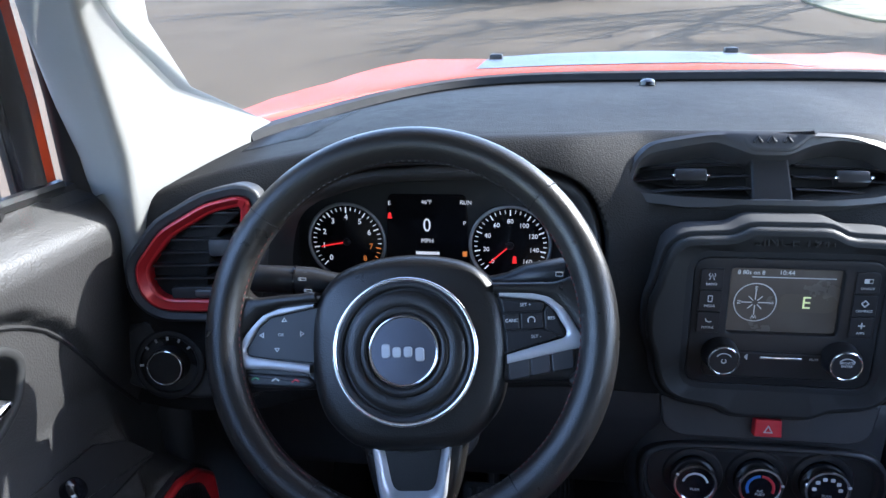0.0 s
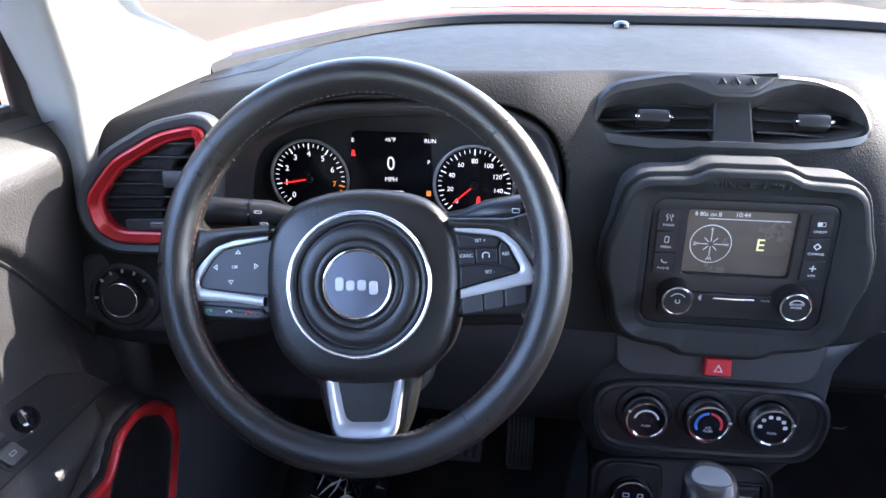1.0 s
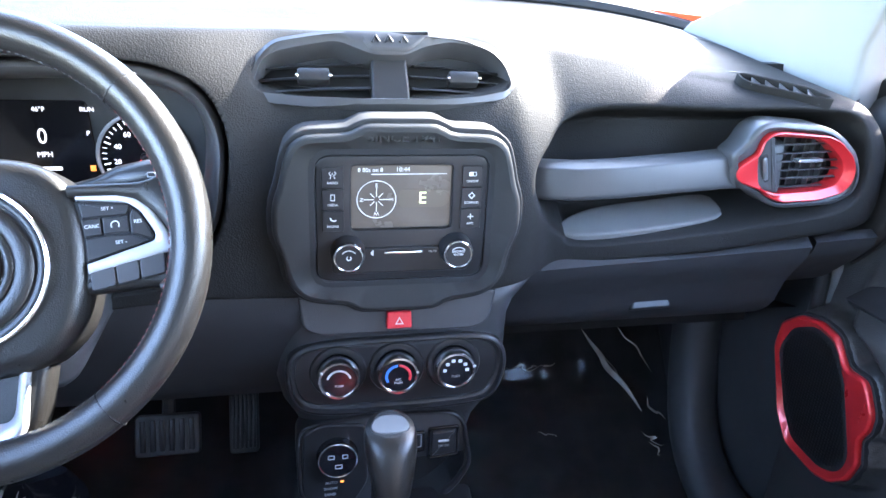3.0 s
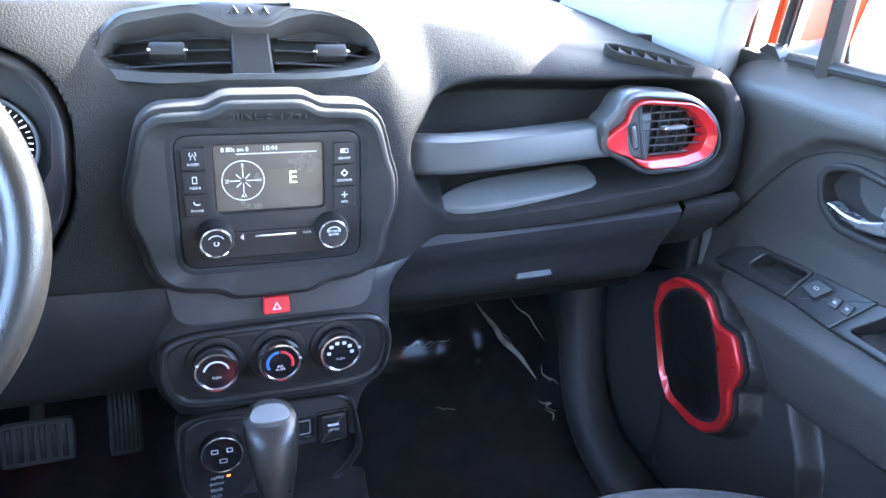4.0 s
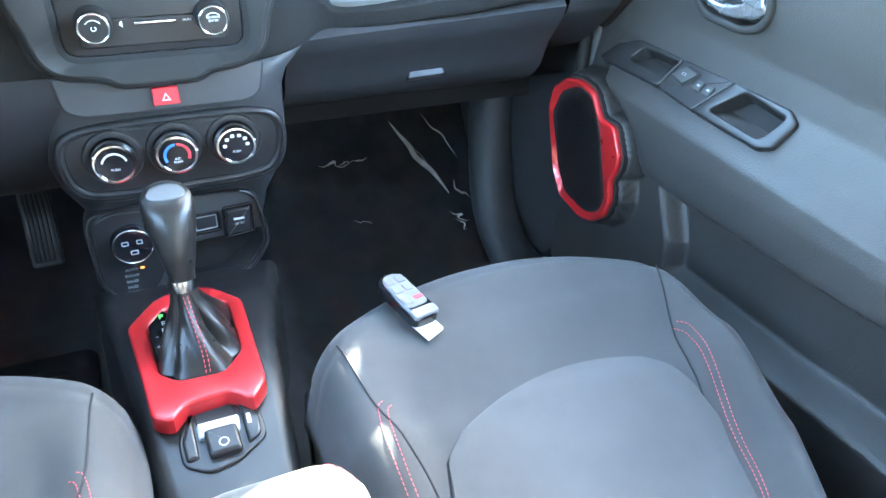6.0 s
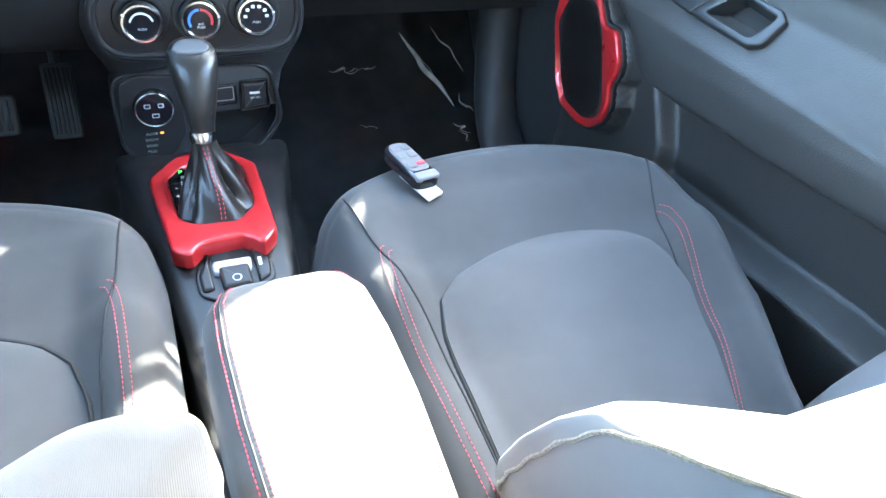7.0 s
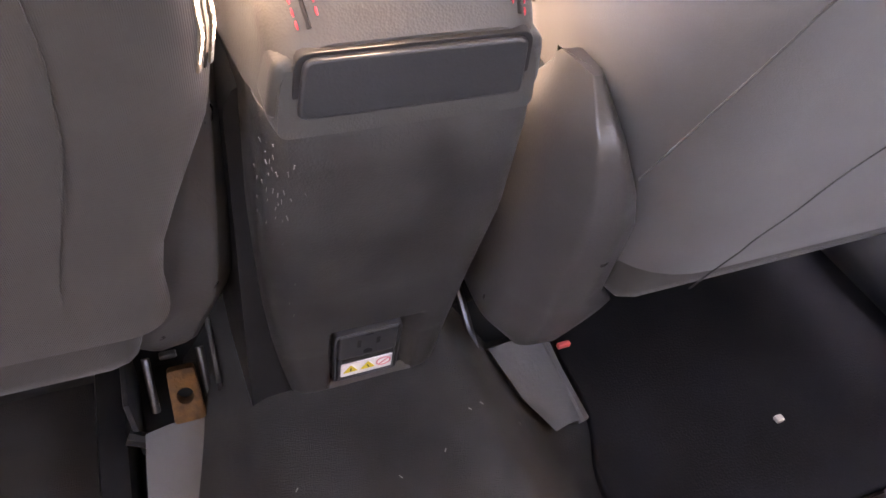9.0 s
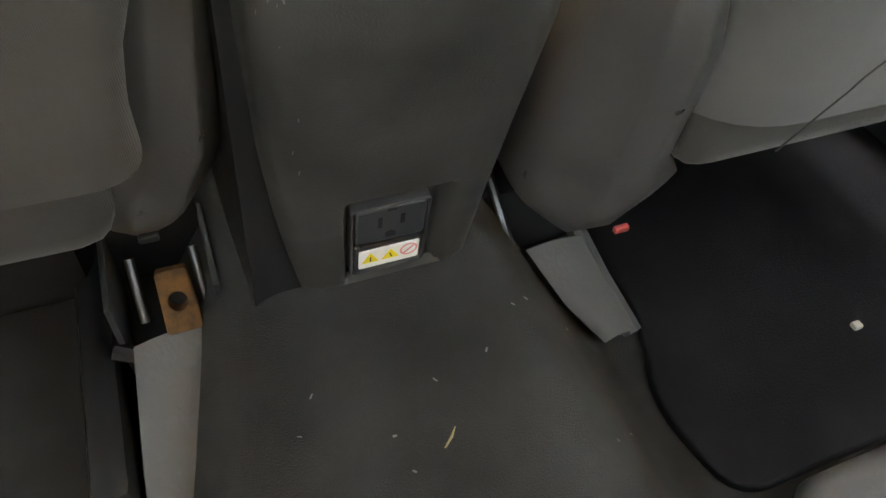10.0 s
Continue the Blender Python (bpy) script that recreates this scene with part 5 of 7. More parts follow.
for sgn in (-1, 1):
    for k, word in enumerate(names[sgn]):
        w = 0.0225
        cy = 0.047 - 0.0237 * k
        b = part("button", plate(rounded([(-w / 2, -0.0112), (w / 2, -0.0112), (w / 2, 0.0112), (-w / 2, 0.0112)], [0.001, 0.001, 0.006 if (k == 0 and sgn > 0) else 0.001, 0.006 if (k == 0 and sgn < 0) else 0.001]), BEZEL @ pose(sgn * 0.0735, cy, 0), -0.004, 0.0022, 0.0008), satin_black, radio)
        letters(word, BEZEL @ pose(sgn * 0.0735, cy - 0.0055, 0.0023), 0.0036, white_print, b, 0.0001)
        f = BEZEL @ pose(sgn * 0.0735, cy + 0.0025, 0.0023)
        if sgn < 0 and k == 0:
            ic = tube([f @ Vector((-0.0025, -0.0035, 0)), f @ Vector((0, 0.003, 0)), f @ Vector((0.0025, -0.0035, 0))], 0.0004, 5)
            for s2 in (-1, 1):
                tube([f @ Vector((s2 * 0.002, 0.004, 0)), f @ Vector((s2 * 0.0034, 0.002, 0)), f @ Vector((s2 * 0.002, 0.0, 0))], 0.0004, 5, bm=ic)
        elif sgn < 0 and k == 1:
            ic = frame_plate(rect(0.0045, 0.007, 0.0008), rect(0.0032, 0.0055, 0.0005), f, 0, 0.0003, 0.0001)
        elif sgn < 0:
            ic = tube([f @ Vector((-0.0028, 0.0018, 0)), f @ Vector((-0.002, -0.0008, 0)), f @ Vector((0.001, -0.002, 0)), f @ Vector((0.0034, -0.0012, 0))], 0.0007, 5)
        elif k == 0:
            ic = frame_plate(rect(0.008, 0.0045, 0.0004), rect(0.003, 0.0034, 0.0003, 0.002), f, 0, 0.0003, 0.0001)
        elif k == 1:
            ic = frame_plate([(-0.004, 0), (0, -0.004), (0.004, 0), (0, 0.004)], [(-0.0025, 0), (0, -0.0025), (0.0025, 0), (0, 0.0025)], f, 0, 0.0003, 0.0001)
        else:
            ic = box(-0.0032, 0.0032, -0.0006, 0.0006, 0, 0.0003, 0, m=f)
            box(-0.0006, 0.0006, -0.0032, 0.0032, 0, 0.0003, 0, m=f, bm=ic)
        part("icon", ic, white_print, b)
for u in (-0.0585, 0.0585):
    f = BEZEL @ pose(u, -0.0350, 0)
    kb = part("knob", lathe([(0.0185, 0.0), (0.0180, 0.004), (0.0172, 0.014), (0.0160, 0.018), (0.0146, 0.020), (0.0, 0.0195)], f, 40), satin_black, radio, "black knob with a chrome ring")
    part("chrome_ring", torus(f @ pose(0, 0, 0.0192), 0.0146, 0.0013, 48, 8), chrome, kb, "thin chrome ring")
    part("knob_mark", torus(f @ pose(0, 0, 0.020), 0.0085, 0.0005, 30, 6, start=0.1, stop=0.4), white_print, kb)
    if u > 0:
        letters("BROWSE\nENTER", f @ pose(0, 0.002, 0.0200), 0.0036, white_print, kb, 0.0001)
    else:
        part("power_mark", torus(f @ pose(0, 0, 0.020), 0.0022, 0.0005, 20, 6, start=0.35, stop=1.15), white_print, kb)
part("disc_slot", box(-0.021, 0.021, -0.0016, 0.0016, 0, 0.0032, 0.0012, m=BEZEL @ pose(0.001, -0.0365, 0.002)), chrome, face, "thin bright strip")
letters("MUTE", BEZEL @ pose(0.0335, -0.037, 0.0028), 0.0034, white_print, face, 0.0001)
part("mute_icon", plate([(-0.003, -0.001), (0.0, -0.0035), (0.0, 0.0035), (-0.003, 0.001)], BEZEL @ pose(-0.031, -0.037, 0), 0.0024, 0.0029, 0.0001), white_print, face)

# ---- hazard strip and climate panel ----
stack = thing("center_console", (0, -0.2, 0.1), "black plastic centre console between the front seats", "console")
part("hazard_strip", plate(rounded([(-0.113, 0.026), (-0.108, -0.012), (-0.090, -0.021), (0.088, -0.021), (0.106, -0.012), (0.114, 0.026)], [0.004, 0.012, 0.02, 0.02, 0.012, 0.004], 6), facing(0, 0.168, 0.543, 8), -0.03, 0.0045, 0.003), hard_black, stack)
hz = thing("hazard_button", (0, 0.155, 0.542), "red hazard warning button", "button")
HZ = facing(-0.001, 0.164, 0.5415, 8)
part("cap", plate(rounded([(-0.0145, -0.0100), (0.0145, -0.0100), (0.0135, 0.0098), (-0.0135, 0.0098)], 0.002), HZ, 0.0, 0.011, 0.0015), hazard_red, hz)
part("triangle", frame_plate([(-0.005, -0.005), (0.005, -0.005), (0, 0.004)], [(-0.003, -0.0038), (0.003, -0.0038), (0, 0.0018)], HZ, 0.011, 0.0114, 0.0001), white_print, hz)
stack_rings = []
for z, hw, y in ((0.588, 0.205, 0.205), (0.578, 0.186, 0.188), (0.566, 0.166, 0.174), (0.548, 0.148, 0.169), (0.525, 0.142, 0.173), (0.49, 0.143, 0.177), (0.45, 0.143, 0.178), (0.415, 0.136, 0.181), (0.395, 0.126, 0.186), (0.36, 0.116, 0.205), (0.30, 0.112, 0.23)):
    o = rounded([(-hw, 0.42), (-hw, y), (hw, y), (hw, 0.42)], [0.002, 0.048, 0.048, 0.002], 10)
    stack_rings.append([(p, q, z) for p, q in o])
part("stack_body", skin(stack_rings), hard_black, stack, angle=70)
hvac = thing("climate_panel", (0, 0.17, 0.464), "black climate panel with three chrome-rimmed knobs", "climate control")
HV = facing(0, 0.174, 0.4655, 4)
POD = spline([(-0.130, 0.0), (-0.122, 0.030), (-0.088, 0.044), (0.0, 0.047), (0.090, 0.046), (0.124, 0.034), (0.134, 0.004), (0.122, -0.036), (0.090, -0.050), (0.0, -0.053), (-0.088, -0.051), (-0.120, -0.036)], 90)
part("pod_rim", frame_plate(POD, inset(ccw(POD), 0.012), HV, -0.02, 0.010, 0.005, depth=-0.002, w1_inner=0.004, seg=4), satin_black, hvac, "rounded black rim of the panel")
part("pod_floor", plate(inset(ccw(POD), 0.008), HV, -0.02, 0.0, 0.002), satin_black, hvac)
for k, u in enumerate((-0.069, 0.0, 0.069)):
    f = HV @ pose(u, 0.001 + 0.02 * u, 0.000)
    part("well", torus(f @ pose(0, 0.002, 0), 0.0285, 0.005, 48, 8, squash=0.7), satin_black, hvac)
    kb = part("knob", lathe([(0.0255, 0.0), (0.0245, 0.012), (0.0228, 0.0185), (0.0205, 0.0185), (0.0195, 0.0175), (0.0, 0.0175)], f, 48), gloss_black, hvac, "black rotary knob")
    part("chrome_rim", lathe([(0.0252, 0.009), (0.0248, 0.016), (0.0232, 0.0195), (0.0210, 0.0197), (0.0200, 0.0180)], f, 48, caps=False), chrome, kb, "chrome rim")
    letters(("PUSH", "A/C\nPUSH", "PUSH")[k], f @ pose(0, -0.007, 0.0177), 0.0042, white_print, kb, 0.0001)
    if k == 0:
        part("fan_arc", torus(f @ pose(0, -0.001, 0.0178), 0.0135, 0.0012, 40, 6, start=0.04, stop=0.46, squash=0.4), white_print, kb)
    elif k == 1:
        part("blue_arc", torus(f @ pose(0, -0.001, 0.0178), 0.0140, 0.0016, 40, 6, start=0.26, stop=0.58, squash=0.4), blue_print, kb)
        part("red_arc", torus(f @ pose(0, -0.001, 0.0178), 0.0140, 0.0016, 40, 6, start=-0.06, stop=0.24, squash=0.4), red_print, kb)
    else:
        for a in (0, 35, 70, 105, 140, 180):
            part("mode_mark", plate(rect(0.0045, 0.004, 0.001), f @ pose(0.0135 * math.cos(radians(a)), 0.001 + 0.0125 * math.sin(radians(a)), 0), 0.0176, 0.0180, 0.0001), white_print, kb)
    part("pointer", box(-0.0012, 0.0012, 0.0215, 0.0245, 0.019, 0.0205, 0.0004, m=f @ pose(0, 0, 0, 0, 0, (60, -80, -75)[k])), white_print, kb)

# ---- lower panel ahead of the lever ----
LP = facing(0, 0.184, 0.34, 3)
LOW = [(-0.122, 0.034), (-0.111, 0.049), (-0.036, 0.058), (0.075, 0.054), (0.092, 0.040), (0.104, -0.028), (0.085, -0.061), (0.050, -0.092), (-0.070, -0.096), (-0.098, -0.088), (-0.120, -0.055)]
POCKET = [(-0.028, -0.018), (0.097, -0.010), (0.096, -0.030), (0.080, -0.056), (0.046, -0.084), (-0.028, -0.086)]
part("lower_rim", frame_plate(rounded(LOW, 0.012), rounded([(x * 0.95 - 0.001, y * 0.93) for x, y in LOW], 0.012), LP, -0.03, 0.006, 0.003), satin_black, stack)
part("lower_fascia", frame_plate(rounded([(x * 0.955 - 0.001, y * 0.935) for x, y in LOW], 0.012), rounded(POCKET, 0.008), LP, -0.05, 0.0, 0.002, depth=-0.05), hard_black, stack)
# Shallow pocket closed by a plate in the colour of deep shade.
part("pocket_shade", plate(rounded(POCKET, 0.008), LP, -0.06, -0.045, 0.001), void_black, stack)
LEFTP = [(-0.112, 0.036), (-0.088, 0.048), (-0.036, 0.044), (-0.032, -0.040), (-0.050, -0.071), (-0.077, -0.088), (-0.095, -0.084), (-0.117, -0.053)]
terrain = thing("terrain_selector", (-0.073, 0.17, 0.34), "black terrain dial with chrome rim and mode list", "dial")
part("panel", plate(rounded(LEFTP, 0.010), LP, -0.01, 0.004, 0.003), satin_black, terrain)
TD = LP @ pose(-0.071, 0.003, 0.004)
dialb = part("dial", lathe([(0.026, 0.0), (0.0245, 0.010), (0.0225, 0.013), (0.0, 0.013)], TD, 40), gloss_black, terrain)
part("chrome_rim", torus(TD @ pose(0, 0, 0.012), 0.0235, 0.0012, 48, 8), chrome, dialb, "thin chrome rim")
for u, v, w in ((-0.008, 0.006, 0.008), (0.009, 0.006, 0.007), (0.001, -0.008, 0.009)):
    part("dial_mark", frame_plate(rect(w, 0.006, 0.001), rect(w - 0.002, 0.004, 0.0006), TD @ pose(u, v, 0), 0.0128, 0.0133, 0.0001), grey_print, dialb)
for k, word in enumerate(("AUTO", "SNOW", "SAND", "MUD", "ROCK")):
    letters(word, LP @ pose(-0.079 - 0.0008 * k, -0.0375 - 0.0088 * k, 0.0043), 0.0056, grey_print, terrain, 0.0001)
part("auto_lamp", box(-0.0022, 0.0022, -0.0012, 0.0012, 0, 0.0006, 0, m=LP @ pose(-0.0655, -0.0365, 0.0042)), orange_light, terrain, "small orange lamp")
sock = thing("power_socket", (0.064, 0.18, 0.348), "square black power socket cover", "socket")
part("frame", frame_plate(rounded([(0.043, -0.016), (0.085, -0.013), (0.084, 0.031), (0.044, 0.030)], 0.004), rounded([(0.046, -0.013), (0.082, -0.010), (0.081, 0.028), (0.047, 0.027)], 0.003), LP, -0.005, 0.004, 0.001), gloss_black, sock)
part("cover", plate(rounded([(0.047, -0.012), (0.081, -0.009), (0.080, 0.027), (0.048, 0.026)], 0.003), LP, -0.004, 0.006, 0.003), satin_black, sock)
part("plug_mark", box(-0.007, 0.007, -0.0015, 0.0015, 0, 0.0005, 0, m=LP @ pose(0.064, 0.012, 0.006)), white_print, sock)
letters("12V DC", LP @ pose(0.064, 0.0045, 0.006), 0.0045, white_print, sock, 0.0001)
usb = thing("media_port", (0.024, 0.18, 0.345), "small black media port cover", "port")
part("frame", frame_plate(rounded([(-0.010, -0.006), (0.040, -0.004), (0.040, 0.026), (-0.010, 0.024)], 0.003), rounded([(-0.007, -0.002), (0.037, 0.0), (0.037, 0.0225), (-0.007, 0.021)], 0.002), LP, -0.004, 0.003, 0.0012), gloss_black, usb)
part("flap", plate(rounded([(0.0, 0.0), (0.035, 0.002), (0.035, 0.021), (0.0, 0.019)], 0.002), LP, -0.004, 0.001, 0.001), satin_black, usb)
part("outline", frame_plate(rounded([(0.008, 0.001), (0.036, 0.002), (0.036, 0.0215), (0.008, 0.0205)], 0.002), rounded([(0.009, 0.002), (0.035, 0.003), (0.035, 0.0205), (0.009, 0.0195)], 0.002), LP, 0.0, 0.0016, 0.0002), silver, usb)

# ---- tunnel console ----
body_rings = []
for y, hw, z1 in ((0.20, 0.128, 0.262), (0.14, 0.122, 0.28), (0.08, 0.108, 0.295), (0.0, 0.098, 0.298), (-0.09, 0.088, 0.290), (-0.18, 0.078, 0.272), (-0.30, 0.070, 0.262), (-0.34, 0.068, 0.30), (-0.40, 0.067, 0.355), (-0.5, 0.066, 0.368), (-0.57, 0.063, 0.37)):
    o = rounded([(-hw - 0.012, 0.05), (hw - 0.006, 0.05), (hw - 0.012, z1), (-hw, z1)], [0.01, 0.01, 0.018, 0.018])
    o = [(x - max(0.0, lerp([(-0.30, 0.0), (-0.18, 0.010), (0.0, 0.014), (0.10, 0.006), (0.20, 0.0)], y)[0]) if x > 0 else x, z) for x, z in o]
    body_rings.append([(x - 0.006, y, z) for x, z in o])
part("console_body", skin(body_rings), satin_black, stack)
BACK_ROWS = [(0.112, -0.574, 0.053), (0.125, -0.577, 0.055), (0.17, -0.581, 0.060), (0.23, -0.592, 0.0635), (0.30, -0.610, 0.0645), (0.36, -0.6195, 0.062), (0.375, -0.6195, 0.0610), (0.3805, -0.6170, 0.0590), (0.382, -0.612, 0.056)]
back_rings = []
for z in sorted(set(list(np.linspace(0.112, 0.205, 64)) + list(np.linspace(0.21, 0.37, 16)) + [0.375, 0.3805, 0.382])):
    y, hw = lerp(BACK_ROWS, z)
    o = resample(rounded([(-hw, y), (hw, y), (hw * 1.02, -0.5), (-hw * 1.02, -0.5)], [0.020, 0.020, 0.004, 0.004], 6), 200)
    ring = []
    for p, q in o:
        dip = 0.0
        if q < y + 0.015:
            dip = 0.0085 * min(float(eased(np.array([v]), 0.0, run)[0]) for v, run in ((p + 0.0275, 0.004), (0.0350 - p, 0.011), (z - 0.122, 0.004), (0.198 - z, 0.004)))
        ring.append((p, q + dip, z))
    back_rings.append(ring)
part("console_back", skin(back_rings), scuffed_black, stack, "scuffed black rear panel of the console")
rnd = random.Random(8)
scuffs = bmesh.new()
for k in range(70):
    z = rnd.uniform(0.21, 0.37)
    y, hw = lerp([(0.112, -0.574, 0.053), (0.17, -0.581, 0.060), (0.23, -0.592, 0.0635), (0.30, -0.610, 0.0645), (0.36, -0.622, 0.062)], z)
    a = rnd.gauss(0.80, 0.26)
    x, q = -hw + 0.020 - 0.0202 * math.sin(a), y + 0.020 - 0.0202 * math.cos(a)
    run = rnd.uniform(0.0006, 0.0035)
    tube([(x, q, z), (x + rnd.uniform(-0.0006, 0.0006), q + 0.15 * run, z - run)], rnd.uniform(0.0001, 0.00035), 4, bm=scuffs)
part("scuff_marks", scuffs, crumb_mat, stack, "pale scuffs on the rear panel edge")
RB = axes((-0.001, -0.5755, 0.155), (1, 0, 0), (0, -0.11, 1))
outlet = thing("power_outlet", (0, -0.59, 0.15), "black mains outlet with a warning sticker", "power outlet")
part("surround", frame_plate(rect(0.0455, 0.0600, 0.004, 0, 0.0025), rect(0.0415, 0.0560, 0.003, 0, 0.0025), RB, -0.006, 0.0035, 0.001), pod_grey, outlet)
soc = part("socket", plate(rect(0.0405, 0.029, 0.003, 0, 0.0165), RB, -0.01, 0.004, 0.0015), pod_grey, outlet)
part("hinge_bar", box(-0.018, 0.018, -0.001, 0.001, 0, 0.003, 0.0005, m=RB @ pose(0, 0.0015, 0.003)), satin_black, soc)
for u, h in ((-0.0064, 0.0085), (0.0064, 0.0072)):
    part("slot", box(-0.0012, 0.0012, -h / 2, h / 2, 0, 0.0006, 0, m=RB @ pose(u, 0.0195, 0.0038)), void_black, soc)
part("ground_slot", plate(rounded([(-0.003, -0.0026), (0.003, -0.0026), (0.003, 0.001), (0.0, 0.0032), (-0.003, 0.001)], 0.001), RB @ pose(0, 0.0085, 0), 0.0035, 0.0044, 0.0001), void_black, soc)
part("notch", box(-0.0025, 0.0025, -0.001, 0.001, 0, 0.0006, 0, m=RB @ pose(0, 0.0295, 0.0038)), void_black, soc)
flap = part("flap", plate(rect(0.0405, 0.025, 0.002, 0, -0.0125), RB, -0.01, 0.004, 0.001), pod_grey, outlet)
part("sticker", plate(rect(0.036, 0.0165, 0.0012, 0, -0.0115), RB, 0.0035, 0.0048, 0.0002), sticker_white, flap, "white warning sticker")
for u in (-0.0112, 0.0008):
    part("warning_triangle", plate(rounded([(-0.0052, -0.0042), (0.0052, -0.0042), (0.0, 0.0048)], 0.0008), RB @ pose(u, -0.0105, 0), 0.0046, 0.0051, 0.0001), sticker_yellow, flap, "yellow warning triangle")
    part("triangle_mark", box(-0.0004, 0.0004, -0.0022, 0.0018, 0, 0.0002, 0, m=RB @ pose(u, -0.0112, 0.0051, 0, 0, 0 if u < 0 else 20)), void_black, flap)
part("forbidden_ring", torus(RB @ pose(0.0118, -0.0102, 0.0049), 0.0048, 0.0006, 30, 6, squash=0.4), sticker_red, flap)
part("forbidden_bar", box(-0.0045, 0.0045, -0.0004, 0.0004, 0, 0.0003, 0, m=RB @ pose(0.0118, -0.0102, 0.0049, 0, 0, 45)), sticker_red, flap)

# ---- gear lever ----
SP = flat(0, 0, 0.306, 0, 1.5)
lever = thing("gear_lever", (-0.025, 0.02, 0.3), "black automatic gear lever with a leather boot", "gear lever")
SURO = [(-0.092, 0.045), (-0.059, 0.086), (-0.034, 0.095), (0.005, 0.093), (0.039, 0.055), (0.038, -0.087), (0.019, -0.110), (-0.001, -0.090), (-0.048, -0.094), (-0.062, -0.112), (-0.081, -0.099), (-0.083, -0.060)]
SURI = [(-0.071, 0.040), (-0.048, 0.068), (-0.015, 0.075), (0.022, 0.055), (0.022, -0.030), (-0.002, -0.057), (-0.049, -0.054), (-0.066, -0.038)]
part("red_surround", frame_plate(rounded(SURO, 0.006), rounded(SURI, 0.008), SP, -0.012, 0.010, 0.004, w1_inner=0.007), red_trim, lever, "satin red shift surround")
prnd = part("gear_display", plate(rounded([(-0.070, 0.042), (-0.052, 0.066), (-0.043, 0.052), (-0.046, 0.004), (-0.066, -0.014)], 0.003), SP, -0.01, 0.007, 0.001), gloss_black, lever)
for ch, u, v, mt in (("P", -0.0545, 0.054, green_light), ("R", -0.0525, 0.041, white_print), ("N", -0.0525, 0.029, white_print), ("D", -0.0525, 0.016, white_print), ("-", -0.062, 0.021, white_print), ("+", -0.062, 0.003, white_print)):
    letters(ch, SP @ pose(u, v, 0.0072), 0.011, mt, prnd, 0.0001, wide=0.9)
# Floor round the boot, coloured near black for the shade there.
part("well_shade", plate(rounded([(x * 1.03, y * 1.03) for x, y in SURI], 0.008), SP, -0.012, 0.0, 0.001), void_black, lever)
BASE = rounded([(-0.040, 0.054), (-0.015, 0.074), (0.021, 0.054), (0.021, -0.030), (-0.002, -0.056), (-0.049, -0.053), (-0.065, -0.037), (-0.063, -0.016), (-0.044, 0.004)], 0.006)
BOOT_C = (-0.018, 0.004)


def base_reach(a):
    """How far the boot's lower edge lies from its middle in the direction a."""
    d = Vector((math.cos(a), math.sin(a)))
    best = 0.02
    for p, q in zip(BASE, BASE[1:] + BASE[:1]):
        p, e = Vector(p) - Vector(BOOT_C), Vector(q) - Vector(p)
        den = d.x * e.y - d.y * e.x
        if abs(den) > 1e-9:
            r, k = (p.x * e.y - p.y * e.x) / den, (p.x * d.y - p.y * d.x) / den
            if r > 0 and -1e-6 <= k <= 1.000001:
                best = max(best, r)
    return best


REACH = [base_reach(2 * math.pi * j / 120) for j in range(120)]


def boot_pt(a, t):
    reach = float(np.interp((a % (2 * math.pi)) / (2 * math.pi) * 120, range(121), REACH + REACH[:1]))
    g = (1 - t) ** 1.55
    deep = math.sin(math.pi * min(1, 0.10 + t * 0.86)) ** 0.7
    ridge = abs(math.cos(2.5 * (a + math.pi / 2) + 0.30 * math.sin(2.6 * t))) ** 0.8
    r = 0.0138 * (1 - g) + reach * g
    r += (0.0175 * (ridge - 0.50) + 0.0022 * math.sin(9 * a + 6 * t)) * deep * (0.35 + 0.65 * math.sin(math.pi * min(1, 0.2 + t)))
    cx, cy = BOOT_C[0] - 0.007 * t, BOOT_C[1] + 0.007 * t
    return cx + r * math.cos(a), cy + r * math.sin(a), 0.309 + 0.075 * t


boot = part("boot", skin([[boot_pt(2 * math.pi * j / 120, k / 27) for j in range(120)] for k in range(28)]), leather, lever, "creased black leather boot")
seam_line = [Vector(boot_pt(-math.pi / 2 + 0.05 * math.sin(4 * t), t)) + Vector((0, -0.0006, 0.0006)) for t in np.linspace(0.04, 0.97, 40)]
for off in (-0.0022, 0.0022):
    part("boot_stitching", stitches([p + Vector((off, 0, 0)) for p in seam_line], 0.0006, 0.0035, 0.002), stitch_red, boot, "red seam stitching")
part("collar", lathe([(0.0145, -0.006), (0.015, 0.0), (0.0145, 0.006)], pose(-0.025, 0.011, 0.388, -14, 0, 0), 24), chrome, lever, "chrome collar")
knob_rings = []
for z, y, rx, ry in ((0.392, 0.012, 0.0135, 0.0135), (0.405, 0.015, 0.0150, 0.0150), (0.425, 0.021, 0.0195, 0.0200), (0.445, 0.030, 0.0238, 0.0240), (0.460, 0.038, 0.0268, 0.0265), (0.470, 0.043, 0.0272, 0.0265), (0.477, 0.046, 0.0250, 0.0240), (0.4805, 0.048, 0.018, 0.017)):
    knob_rings.append([(-0.024 + rx * math.cos(2 * math.pi * j / 28), y + ry * math.sin(2 * math.pi * j / 28), z + 0.25 * ry * math.sin(2 * math.pi * j / 28)) for j in range(28)])
part("knob", skin(knob_rings), leather, lever)
